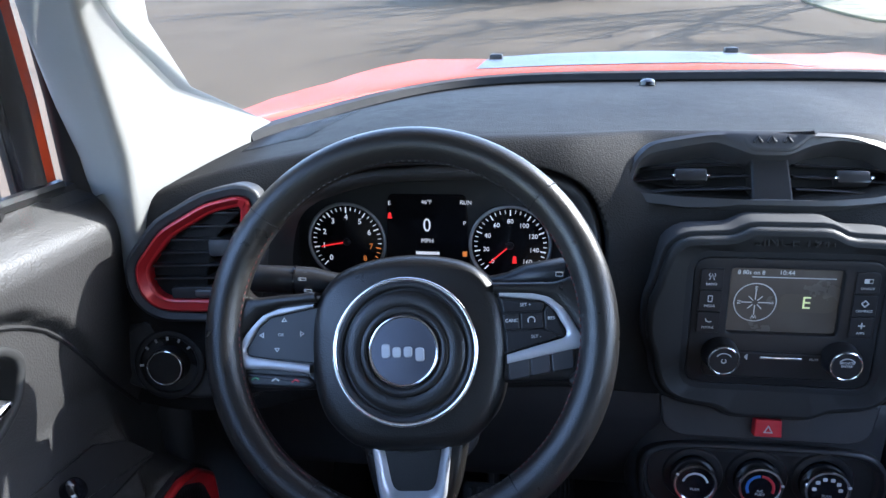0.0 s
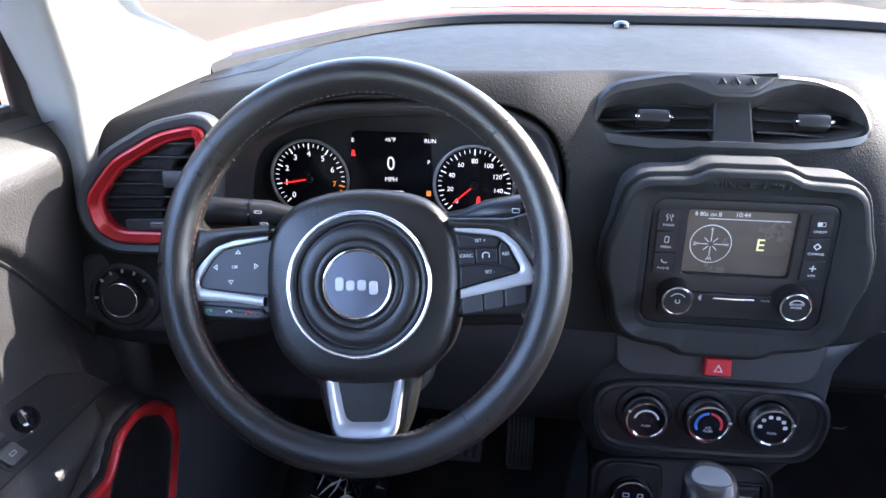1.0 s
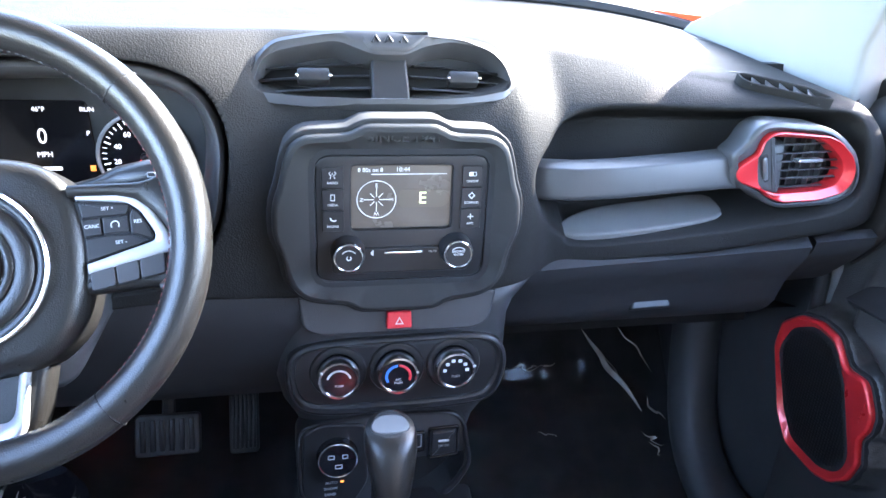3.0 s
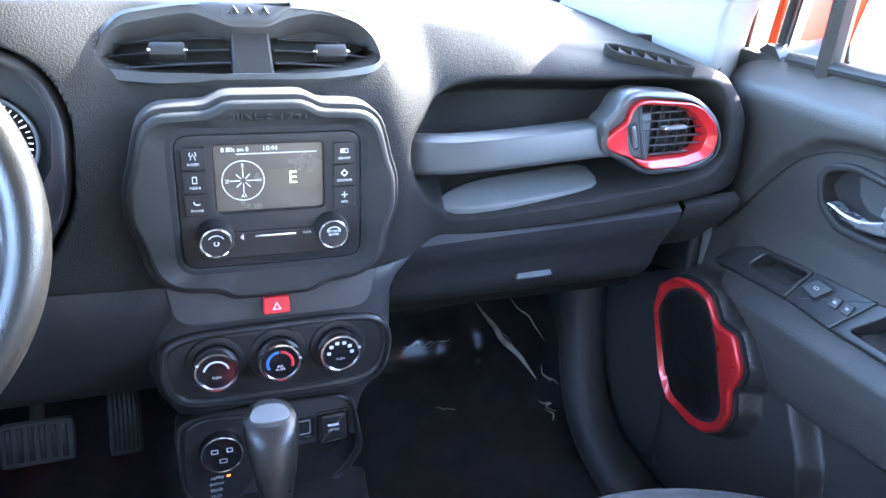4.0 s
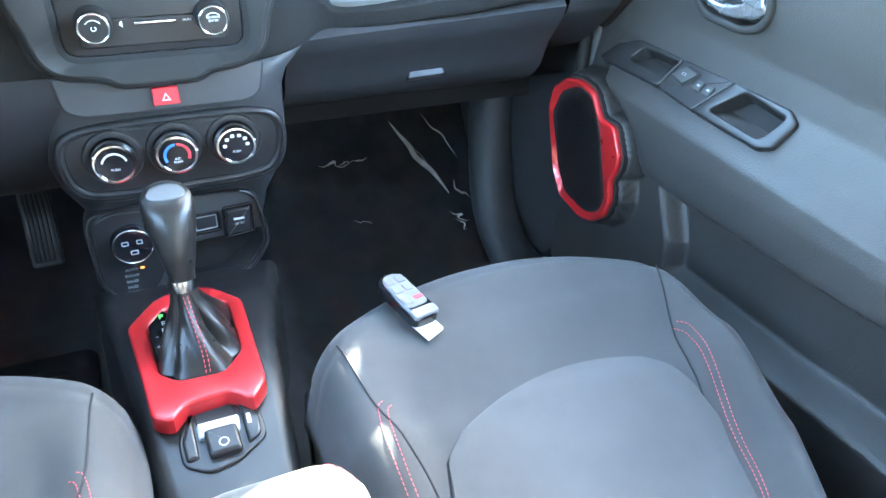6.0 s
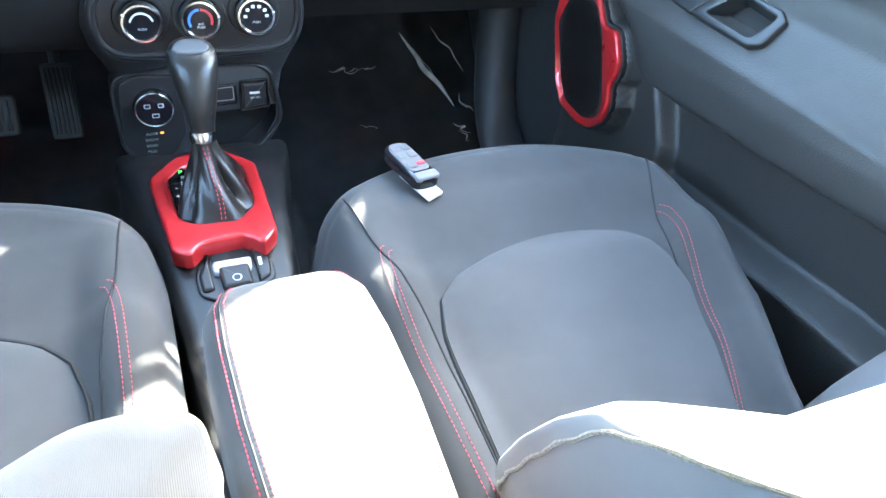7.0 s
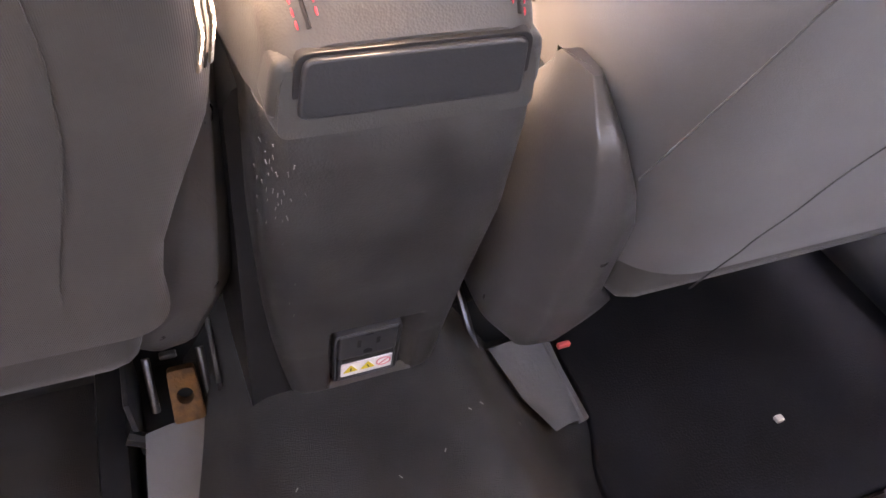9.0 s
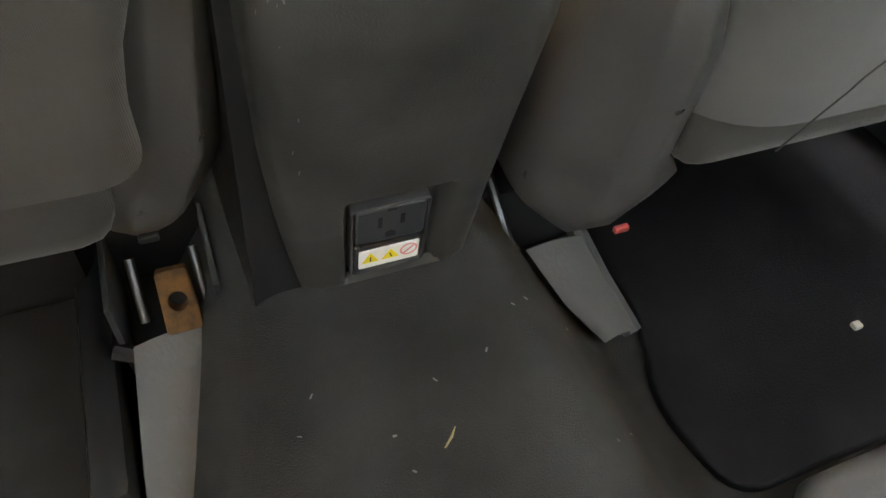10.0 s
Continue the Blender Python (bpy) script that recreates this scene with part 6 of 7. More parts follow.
part("knob_plate", plate(spline([(-0.020, 0.0), (-0.014, 0.012), (0.0, 0.016), (0.014, 0.012), (0.020, 0.0), (0.012, -0.008), (-0.012, -0.008)], 30), axes((-0.024, 0.044, 0.4790), (1, 0, 0), (0, 1, 0.28)), -0.006, 0.0025, 0.0015), knob_metal, lever, "satin silver knob top")

# parking brake switch
eb = thing("parking_brake_switch", (-0.02, -0.12, 0.28), "electric parking brake switch with a silver lip", "switch")
EP = flat(0, 0, 0.305, 0, 10)
part("panel", plate(rounded([(-0.061, -0.120), (-0.045, -0.080), (-0.031, -0.071), (0.001, -0.073), (0.026, -0.113), (0.025, -0.139), (-0.008, -0.159), (-0.036, -0.163), (-0.060, -0.148)], 0.008), EP, -0.02, 0.003, 0.002), satin_black, eb)
# Raised near-black plate painted as a shaded well.
part("well", plate(rounded([(-0.042, -0.085), (-0.004, -0.085), (0.002, -0.112), (-0.04, -0.112)], 0.004), EP, 0.0, 0.0042, 0.001), void_black, eb)
part("lip", plate(rounded([(-0.041, -0.108), (0.002, -0.108), (0.001, -0.126), (-0.041, -0.126)], 0.004), EP, 0.0, 0.010, 0.003), silver, eb, "satin silver lip")
part("key", plate(rounded([(-0.036, -0.118), (-0.002, -0.118), (-0.001, -0.150), (-0.034, -0.150)], 0.005), EP, 0.0, 0.012, 0.004), satin_black, eb)
part("key_mark", torus(EP @ pose(-0.018, -0.138, 0.012), 0.0045, 0.0006, 24, 6), white_print, eb)
part("side_button", plate(rounded([(0.005, -0.085), (0.022, -0.114), (0.020, -0.136), (0.005, -0.144)], 0.004), EP, 0.0, 0.007, 0.003), satin_black, eb)
part("side_button", plate(rounded([(-0.057, -0.122), (-0.044, -0.090), (-0.043, -0.145), (-0.056, -0.146)], 0.004), EP, 0.0, 0.007, 0.003), satin_black, eb)
part("button_mark", box(0.009, 0.013, -0.122, -0.110, 0.0068, 0.0074, 0, m=EP), white_print, eb)
part("cup_holder_ring", frame_plate(rect(0.10, 0.10, 0.04, -0.005, -0.235, 8), rect(0.084, 0.084, 0.036, -0.005, -0.235, 8), flat(0, 0, 0.268), -0.03, 0.004, 0.003), red_trim, stack, "red cup holder trim")
# No real depth: a near-black plate paints the cup holder's shade.
part("cup_shade", plate(rect(0.086, 0.086, 0.036, -0.005, -0.235, 8), flat(0, 0, 0.262), -0.02, 0.006, 0.001), void_black, stack)

# ---- armrest ----
arm = thing("armrest", (0, -0.47, 0.37), "black stitched armrest lid with red double seams", "armrest")
ARM_ROWS = [(-0.292, 0.040, 0.392), (-0.296, 0.050, 0.415), (-0.308, 0.059, 0.428), (-0.33, 0.0665, 0.434), (-0.38, 0.0685, 0.438), (-0.45, 0.0675, 0.439), (-0.53, 0.0625, 0.437), (-0.590, 0.0558, 0.4368), (-0.596, 0.0552, 0.4364), (-0.602, 0.0545, 0.4340), (-0.607, 0.0537, 0.4285), (-0.613, 0.0525, 0.4207), (-0.618, 0.0515, 0.4142), (-0.6205, 0.0510, 0.4110)]


def arm_section(y):
    hw, z1 = lerp([(-r[0], r[1], r[2]) for r in ARM_ROWS], -y)
    return hw, z1


rings = []
for y in [-0.292, -0.294, -0.298, -0.305, -0.315, -0.33] + list(np.linspace(-0.36, -0.59, 14)) + [-0.593, -0.596, -0.5985, -0.601, -0.6035, -0.6065, -0.610, -0.614, -0.618, -0.6205]:
    hw, z1 = arm_section(y)
    o = rounded([(-hw - 0.004, 0.374), (hw + 0.004, 0.374), (hw, z1), (-hw, z1)], [0.006, 0.006, 0.026, 0.026], 8)
    crown = [(x, y, z + 0.004 * max(0, 1 - (x / hw) ** 2) if z > z1 - 0.004 else z) for x, z in o]
    rings.append(crown)
lid = part("lid", skin(rings), armrest_skin, arm)
def lid_top(x, y):
    """Height of the lid's skin at x and y."""
    hw, z1 = arm_section(y)
    o = rounded([(-hw - 0.004, 0.374), (hw + 0.004, 0.374), (hw, z1), (-hw, z1)], [0.006, 0.006, 0.026, 0.026], 8)
    upper = sorted((p, q + 0.004 * max(0, 1 - (p / hw) ** 2) if q > z1 - 0.004 else q) for p, q in o if q > 0.385)
    return float(np.interp(x, [p for p, q in upper], [q for p, q in upper]))


for side, rows, gap in ((-1, (0.0085, 0.0160), 0.0122), (1, (0.0060, 0.0120), 0.0090)):
    for d in rows:
        pts = [(side * (arm_section(y)[0] - d), y, lid_top(side * (arm_section(y)[0] - d), y) + 0.0005) for y in np.linspace(-0.302, -0.6165, 70)]
        part("stitching", stitches(pts, 0.0006, 0.0032, 0.0014), stitch_red, lid, "red thread stitching")
    groove = [(side * (arm_section(y)[0] - gap), y, lid_top(side * (arm_section(y)[0] - gap), y)) for y in np.linspace(-0.300, -0.616, 60)]
    part("seam", tube(groove, 0.0010, 5), void_black, lid)
AB = axes((0.0, -0.620, 0.403), (1, 0, 0), (0, -0.12, 1))
part("latch_plate", plate(rounded([(-0.047, -0.0205), (0.048, -0.0205), (0.045, 0.0075), (-0.044, 0.0075)], 0.005), AB, -0.02, 0.0040, 0.0015), hard_black, arm, "armrest latch plate")
part("end_cap", plate(rounded([(-0.0585, -0.0225), (0.0585, -0.0225), (0.0545, 0.0050), (-0.0545, 0.0050)], 0.006), AB, -0.04, 0.0005, 0.004), armrest_skin, arm)
part("latch_gap", plate(rounded([(-0.0495, -0.0225), (0.0505, -0.0225), (0.0475, 0.0092), (-0.0465, 0.0092)], 0.006), AB, -0.02, 0.0018, 0.0005), void_black, arm)

# ---- front seats ----
SEAT_TOP = [(0.0, 0.355), (0.06, 0.360), (0.12, 0.353), (0.22, 0.328), (0.36, 0.302), (0.56, 0.290)]
OUTER_EDGE = [(0.0, 0.208), (0.09, 0.222), (0.22, 0.236), (0.355, 0.208), (0.46, 0.152), (0.56, 0.11)]
BACK_FRONT = [(0.20, -0.455), (0.30, -0.472), (0.36, -0.487), (0.40, -0.501), (0.46, -0.526), (0.50, -0.545), (0.54, -0.570), (0.58, -0.621), (0.62, -0.696), (0.66, -0.770), (0.72, -0.846), (0.90, -0.98)]
BACK_REAR = [(0.20, -0.62), (0.25, -0.635), (0.33, -0.643), (0.45, -0.668), (0.55, -0.705), (0.60, -0.745), (0.64, -0.805), (0.68, -0.870), (0.72, -0.930), (0.80, -1.0), (0.90, -1.06)]
BACK_HALF = [(0.20, 0.194), (0.27, 0.195), (0.30, 0.200), (0.34, 0.214), (0.38, 0.228), (0.42, 0.234), (0.54, 0.231), (0.58, 0.227), (0.62, 0.200), (0.66, 0.171), (0.72, 0.142), (0.82, 0.11), (0.90, 0.06)]
FRONT_HALF = [(0.20, 0.19), (0.30, 0.20), (0.40, 0.229), (0.46, 0.238), (0.50, 0.233), (0.54, 0.217), (0.58, 0.188), (0.62, 0.147), (0.66, 0.110), (0.72, 0.075), (0.90, 0.03)]
RECLINER = {1: [(0.134, 0.097, 0.138, -0.53, -0.590), (0.139, 0.094, 0.145, -0.52, -0.597), (0.160, 0.092, 0.162, -0.51, -0.602), (0.177, 0.092, 0.172, -0.505, -0.605), (0.183, 0.092, 0.170, -0.50, -0.606), (0.198, 0.092, 0.156, -0.49, -0.609), (0.27, 0.093, 0.152, -0.49, -0.618), (0.30, 0.093, 0.140, -0.52, -0.622), (0.335, 0.096, 0.124, -0.545, -0.616), (0.362, 0.104, 0.116, -0.562, -0.590)],
            -1: [(0.166, 0.105, 0.135, -0.50, -0.546), (0.180, 0.085, 0.143, -0.49, -0.556), (0.200, 0.076, 0.143, -0.48, -0.560), (0.225, 0.070, 0.122, -0.47, -0.566), (0.26, 0.067, 0.115, -0.46, -0.572), (0.30, 0.066, 0.106, -0.46, -0.576), (0.35, 0.066, 0.092, -0.46, -0.574), (0.38, 0.069, 0.084, -0.47, -0.560)]}


def seat_top(u, y):
    """Height of the cushion at u (-1 to 1 across) and y behind its front line."""
    z = smooth([(d, h) for d, h in SEAT_TOP], max(0.0, -y))[0]
    side = max(0.0, abs(u) - 0.62)
    rise = min(1.0, max(0.0, (-y - 0.08) / 0.16))
    z += 0.030 * rise * math.sin(min(side / 0.24, 1.0) * math.pi / 2) ** 2
    if abs(u) > 0.80:
        k = (abs(u) - 0.80) / 0.20
        z -= 0.060 * (1 - math.sqrt(max(0.0, 1 - k * k)))
    return z


def seat(cx, side, inner, label, dy=0.0, lean=0.0):
    """A front seat; side is +1 where the console lies to its left, inner its half width on that side."""
    st = thing("front_seat", (cx, -0.4, 0.05), label, "car seat", "front seats")

    def front(u):
        return -0.002 - 0.085 * abs(u) ** 2.2 + dy

    def half(u, y):
        return lerp(OUTER_EDGE, max(0.0, dy - y))[0] if u * side > 0 else inner

    def cushion(s, t):
        u = -1 + 2 * s
        if t < 0.10:
            return cx + half(u, front(u)) * u * 0.98, front(u) - 0.004, 0.19 + (t / 0.10) * 0.11
        if t < 0.28:
            a = (t - 0.10) / 0.18 * math.pi / 2
            y = front(u) - 0.05 * (1 - math.cos(a))
            return cx + half(u, y) * u, y, seat_top(u, 0.0) - 0.05 * (1 - math.sin(a))
        y = front(u) - 0.05 + (t - 0.28) / 0.72 * (-0.52 + dy - front(u) + 0.05)
        return cx + half(u, y) * u, y, seat_top(u, y - dy)

    bm = sheet(cushion, 70, 70)
    for sgn in (0.0, 1.0):
        edge = [Vector(cushion(sgn, t)) for t in np.linspace(0, 1, 71)]
        skin([edge, [p + Vector((0.006 * (1 if sgn else -1), 0, -0.03)) for p in edge], [Vector((p.x, p.y, min(p.z - 0.05, 0.20))) for p in edge]], closed=False, bm=bm)
    bmesh.ops.remove_doubles(bm, verts=bm.verts, dist=1e-5)
    cush = part("cushion", bm, fabric, st, angle=60)
    # Plain filler box, its near black standing for shade under the cushion.
    part("base", box(cx - 0.17, cx + 0.15, -0.46, -0.08, 0.02, 0.21, 0.02), void_black, st)
    part("side_skirt", plate(rounded([(0.07, 0.10), (0.40, 0.10), (0.44, 0.18), (0.42, 0.25), (0.10, 0.30), (0.05, 0.24)], 0.03), axes((cx - side * (inner - 0.008), dy, 0), (0, -side, 0), (0, 0, 1)) @ Matrix.Diagonal((1 if side > 0 else -1, 1, 1, 1)), -0.02, 0.006, 0.006), hard_black, st)

    def on_top(lx, y, lift=0.001):
        """A place on the cushion, lx outwards from its middle line."""
        y += dy
        u = lx * side / half(lx * side, y)
        return Vector((cx + lx * side, y, seat_top(u, y - dy) + lift))

    squeeze = inner / 0.257

    def insert_pt(s, t):
        k = 2 * s - 1
        left = lerp([(0.0, -0.088), (0.06, -0.138), (0.13, -0.166), (0.26, -0.180), (0.7, -0.190), (1.0, -0.192)], t)[0] * squeeze
        right = lerp([(0.0, 0.092), (0.06, 0.116), (0.13, 0.126), (0.26, 0.130), (0.5, 0.102), (0.7, 0.074), (1.0, 0.03)], t)[0]
        y = -0.222 - 0.34 * t + 0.016 * (1 - k * k) * (1 - min(1.0, t / 0.2))
        swell = 0.007 * (1 - abs(k) ** 6) * min(1.0, t * 12 + 0.05)
        return on_top(left + (right - left) * s, y, 0.001 + swell)

    part("insert", sheet(insert_pt, 36, 48, thick=0.004), insert_fabric, cush, "smooth grey seat insert", angle=60)
    line = [insert_pt(0, t) for t in np.linspace(1, 0, 30)] + [insert_pt(s, 0) for s in np.linspace(0, 1, 24)] + [insert_pt(1, t) for t in np.linspace(0, 1, 30)]
    part("insert_seam", tube(line, 0.0026, 6), void_black, cush)
    for run in ([(-0.226, -0.108), (-0.217, -0.188), (-0.202, -0.25), (-0.192, -0.32), (-0.193, -0.51)], [(0.196, -0.108), (0.178, -0.14), (0.154, -0.205), (0.135, -0.275), (0.106, -0.36), (0.045, -0.51)]):
        pts = spline([(x * (squeeze if x < 0 else 1), y) for x, y in run], 40, closed=False)
        part("bolster_seam", tube([on_top(x, y, 0.0004) for x, y in pts], 0.0012, 6), void_black, cush)
    for run, step in (([(-0.207, -0.196), (-0.215, -0.206), (-0.221, -0.258), (-0.219, -0.389), (-0.216, -0.50)], 0.008), ([(0.164, -0.192), (0.173, -0.206), (0.169, -0.24), (0.148, -0.31), (0.120, -0.392), (0.062, -0.50)], -0.008)):
        for off in (0.0, step):
            pts = spline([((x + off) * (squeeze if x < 0 else 1), y - abs(off) * 0.6) for x, y in run], 60, closed=False)
            part("stitching", stitches([on_top(x, y, 0.0007) for x, y in pts], 0.00048, 0.0034, 0.0016), stitch_red, cush, "red thread stitching")

    dy = dy + lean
    if side < 0:
        cx += 0.016
    rear_w = 0.965 if side > 0 else 1.03

    def front_at(z):
        """Where the front of the backrest lies; the driver's stands more upright."""
        y = lerp(BACK_FRONT, z)[0]
        return y + (0.0 if side > 0 else lerp([(0.40, 0.030), (0.46, 0.032), (0.50, 0.044), (0.54, 0.066), (0.58, 0.084), (0.62, 0.092), (0.90, 0.10)], z)[0])

    rings = []
    for z in np.linspace(0.228 if side > 0 else 0.245, 0.90, 60):
        f, r, h, w = front_at(z), lerp(BACK_REAR, z)[0] + dy, lerp(BACK_HALF, z)[0], lerp(FRONT_HALF, z)[0]
        dip = 0.045 * min(1, (z - 0.2) / 0.1) * min(1.0, w / 0.2)
        o = rounded([(cx - h * rear_w, r), (cx + h * rear_w, r), (cx + h, f - 0.018), (cx + w, f), (cx + w * 0.60, f - dip), (cx - w * 0.60, f - dip), (cx - w, f), (cx - h, f - 0.018)], [0.065, 0.065, 0.008, 0.022, 0.03, 0.03, 0.022, 0.008] if side > 0 else [0.024, 0.024, 0.008, 0.022, 0.03, 0.03, 0.022, 0.008], 8)
        rings.append([(x, y, z) for x, y in o])
    # Light painted by seat: brighter cloth for the passenger's back, darker for the driver's.
    back = part("backrest", skin(rings), lit_back_fabric if side > 0 else shaded_pocket_fabric, st, angle=70)
    part("valance", box(cx - 0.18, cx + 0.18, -0.615 + dy, -0.50 + dy, 0.185, 0.262, 0.02, seg=3), shaded_pocket_fabric, back, "dark cloth valance below the backrest")

    if side < 0:
        def pocket(s, t):
            z = 0.285 + t * (0.53 - 0.045 * (2 * s - 1) ** 4 - 0.285)
            h = lerp(BACK_HALF, z)[0] * 0.80
            return cx + h * (2 * s - 1), lerp(BACK_REAR, z)[0] + dy - 0.0015, z

        part("map_pocket", sheet(pocket, 24, 24, thick=0.003), shaded_pocket_fabric, back, "dark cloth map pocket")
    for e in (-1, 1) if side > 0 else (-1,):
        pts = [(cx + e * (lerp(BACK_HALF, z)[0] + 0.0005), front_at(z) - 0.018 + 0.001 * math.sin(170 * z), z) for z in np.linspace(0.36, 0.86, 70)]
        part("piping", tube(pts, [0.0015 + 0.0003 * math.sin(400 * p[2]) for p in pts], 6), edge_fabric, back, "raised fuzzy piping")
    if side > 0:
        for run in ([(0.106, 0.342), (0.116, 0.365), (0.128, 0.393), (0.139, 0.419), (0.146, 0.437)], [(0.214, 0.201), (0.221, 0.251), (0.242, 0.280), (0.279, 0.328)]):
            x1, z1, x2, z2 = *run[-2], *run[-1]
            line = spline(run + [(x2 + 3 * (x2 - x1), z2 + 3 * (z2 - z1) * 0.6)], 40, closed=False)
            part("back_seam", tube([(x, lerp(BACK_REAR, z)[0] + dy - 0.0002, z) for x, z in line], 0.0006, 6), fabric, back)
    else:
        # seam and frayed double piping on the inner rear edge
        def edge_at(z, off):
            corner = cx + lerp(BACK_HALF, z)[0] * rear_w
            sink = 0.024 - math.sqrt(max(0.0, 0.024 ** 2 - (0.024 - off) ** 2)) if off < 0.024 else 0.0
            return Vector((corner - off, lerp(BACK_REAR, z)[0] + dy + sink - 0.0006, z))

        part("back_seam", tube([edge_at(z, 0.010 + 0.75 * max(0.0, z - 0.535)) for z in np.linspace(0.53, 0.66, 24)], 0.0012, 6), fabric, back)
        for off in (0.0030, 0.0078):
            part("piping", tube([edge_at(z, off + 0.00015 * math.sin(190 * z)) for z in np.linspace(0.405, 0.555, 40)], [0.0015 + 0.00015 * math.sin(310 * z + 400 * off) for z in np.linspace(0.405, 0.555, 40)], 6), edge_fabric, back, "raised fuzzy piping")
        part("edge_seam", tube([edge_at(z, 0.0054) for z in np.linspace(0.405, 0.535, 30)], 0.0012, 6), void_black, back)
    # recliner cover on the console side
    rows = np.array(RECLINER[side])
    rings = []
    for z in np.linspace(rows[0, 0], rows[-1, 0], 26):
        near, far, fore, aft = [float(np.interp(z, rows[:, 0], rows[:, k])) for k in (1, 2, 3, 4)]
        w = far - near
        o = rounded([(near, fore), (near, aft + 0.034), (near + 0.34 * w, aft + 0.002), (near + 0.75 * w, aft), (far, aft + 0.006), (far, fore)], [0.003, 0.010, min(0.003, 0.1 * w), 0.003, min(0.004, 0.12 * w), 0.003], 4)
        rings.append([(side * p, q, z) for p, q in o])
    sh = part("recliner_cover", skin(rings), shield_plastic, st, "grey plastic recliner cover", angle=44)
    spot = (0.138, -0.605, 0.146) if side > 0 else (-0.122, -0.556, 0.174)
    part("clip", box(-0.0050, 0.0050, -0.002, 0.002, -0.0022, 0.0022, 0.001, m=Matrix.Translation(spot)), clip_red if side > 0 else steel, sh, "small red and white clip" if side > 0 else "bare metal clip")
    # head restraint
    part("head_restraint", box(cx - 0.12, cx + 0.12, -1.13 + dy, -1.03 + dy, 0.92, 1.08, 0.04, seg=4), fabric, st)
    for e in (-0.06, 0.06):
        part("post", tube([(cx + e, -1.02 + dy, 0.85), (cx + e, -1.07 + dy, 0.96)], 0.006, 8), chrome, st)
    return st


seat(0.337, 1, 0.257, "charcoal cloth front seat with red stitching beside the passenger door")
seat(-0.326, -1, 0.229, "charcoal cloth front seat with red stitching behind the steering wheel", 0.018, 0.020)

# key fob with a paper tag on the seat
fob = thing("key_fob", (0.20, -0.085, 0.36), "grey and black car key fob with a paper tag", "car key")
KF = axes((0.2015, -0.078, 0.3635), (math.cos(radians(12)), math.sin(radians(12)), -0.05), (-math.sin(radians(12)), math.cos(radians(12)), 0.06)) @ pose(0, 0, 0, 0, 0, 2)
part("shell", plate(rounded([(-0.018, -0.040), (0.018, -0.040), (0.0185, 0.030), (0.010, 0.043), (-0.010, 0.043), (-0.0185, 0.030)], 0.012, 6), KF, 0.0, 0.014, 0.005, seg=4), gloss_black, fob)
face_plate = part("button_face", plate(rounded([(-0.0145, -0.022), (0.0145, -0.022), (0.015, 0.027), (0.008, 0.038), (-0.008, 0.038), (-0.015, 0.027)], 0.008, 6), KF, 0.01, 0.0152, 0.0015), rubber_grey, fob)
for u, v, mt in ((-0.007, 0.026, rubber_grey), (0.007, 0.026, rubber_grey), (-0.007, 0.010, rubber_grey), (0.007, 0.010, rubber_grey), (-0.007, -0.010, rubber_grey), (0.007, -0.010, red_print)):
    part("key_button", plate(rect(0.0115, 0.013 if mt is rubber_grey else 0.006, 0.003, u, v), KF, 0.014, 0.0165, 0.001), mt, face_plate)
part("end_plate", plate(rect(0.032, 0.014, 0.004, 0, -0.032), KF, 0.01, 0.0158, 0.002), grey_plastic, fob)
part("paper_tag", plate(rounded([(-0.014, -0.058), (0.012, -0.054), (0.016, 0.0), (-0.012, 0.0)], 0.002), KF @ pose(-0.004, 0, 0, 0, 0, 6), -0.004, -0.001, 0.0005), paper, fob, "creased white paper tag")


# ---- doors ----
CREASE = [(0.30, 0.485), (0.225, 0.575), (0.182, 0.634), (0.142, 0.679), (0.099, 0.702), (0.057, 0.711), (0.016, 0.712), (-0.105, 0.713), (-0.50, 0.708), (-0.96, 0.70)]
HANDLE_OUT = [(0.106, 0.672), (0.090, 0.690), (0.055, 0.698), (-0.018, 0.688), (-0.040, 0.672), (-0.050, 0.645), (-0.042, 0.622), (-0.010, 0.610), (0.058, 0.611), (0.092, 0.634)]
HANDLE_IN = [(0.094, 0.669), (0.082, 0.682), (0.053, 0.689), (-0.012, 0.680), (-0.032, 0.666), (-0.040, 0.643), (-0.032, 0.630), (-0.010, 0.620), (0.053, 0.621), (0.084, 0.641)]
WELLS = [[(0.149, 0.524), (0.138, 0.543), (0.066, 0.546), (0.078, 0.525)], [(-0.026, 0.517), (-0.053, 0.549), (-0.125, 0.545), (-0.115, 0.516)]]
SPEAKER_OUT = [(0.290, 0.395), (0.285, 0.437), (0.253, 0.464), (0.212, 0.474), (0.177, 0.469), (0.148, 0.436), (0.113, 0.438), (0.088, 0.400), (0.088, 0.374), (0.098, 0.358), (0.087, 0.324), (0.096, 0.290), (0.123, 0.265), (0.153, 0.256), (0.218, 0.262), (0.250, 0.298)]
SPEAKER_IN = [(0.279, 0.390), (0.262, 0.432), (0.222, 0.455), (0.186, 0.450), (0.155, 0.410), (0.114, 0.315), (0.122, 0.289), (0.153, 0.274), (0.212, 0.278), (0.240, 0.312)]
CARD_Z = np.linspace(0.06, 0.79, 731)


def eased_table(rows, width=11):
    """A profile over the door's height with its corners softened."""
    q = np.interp(CARD_Z, [r[0] for r in rows], [r[1] for r in rows])
    k = np.hanning(width) / np.hanning(width).sum()
    return np.convolve(np.pad(q, width // 2, mode="edge"), k, "valid")


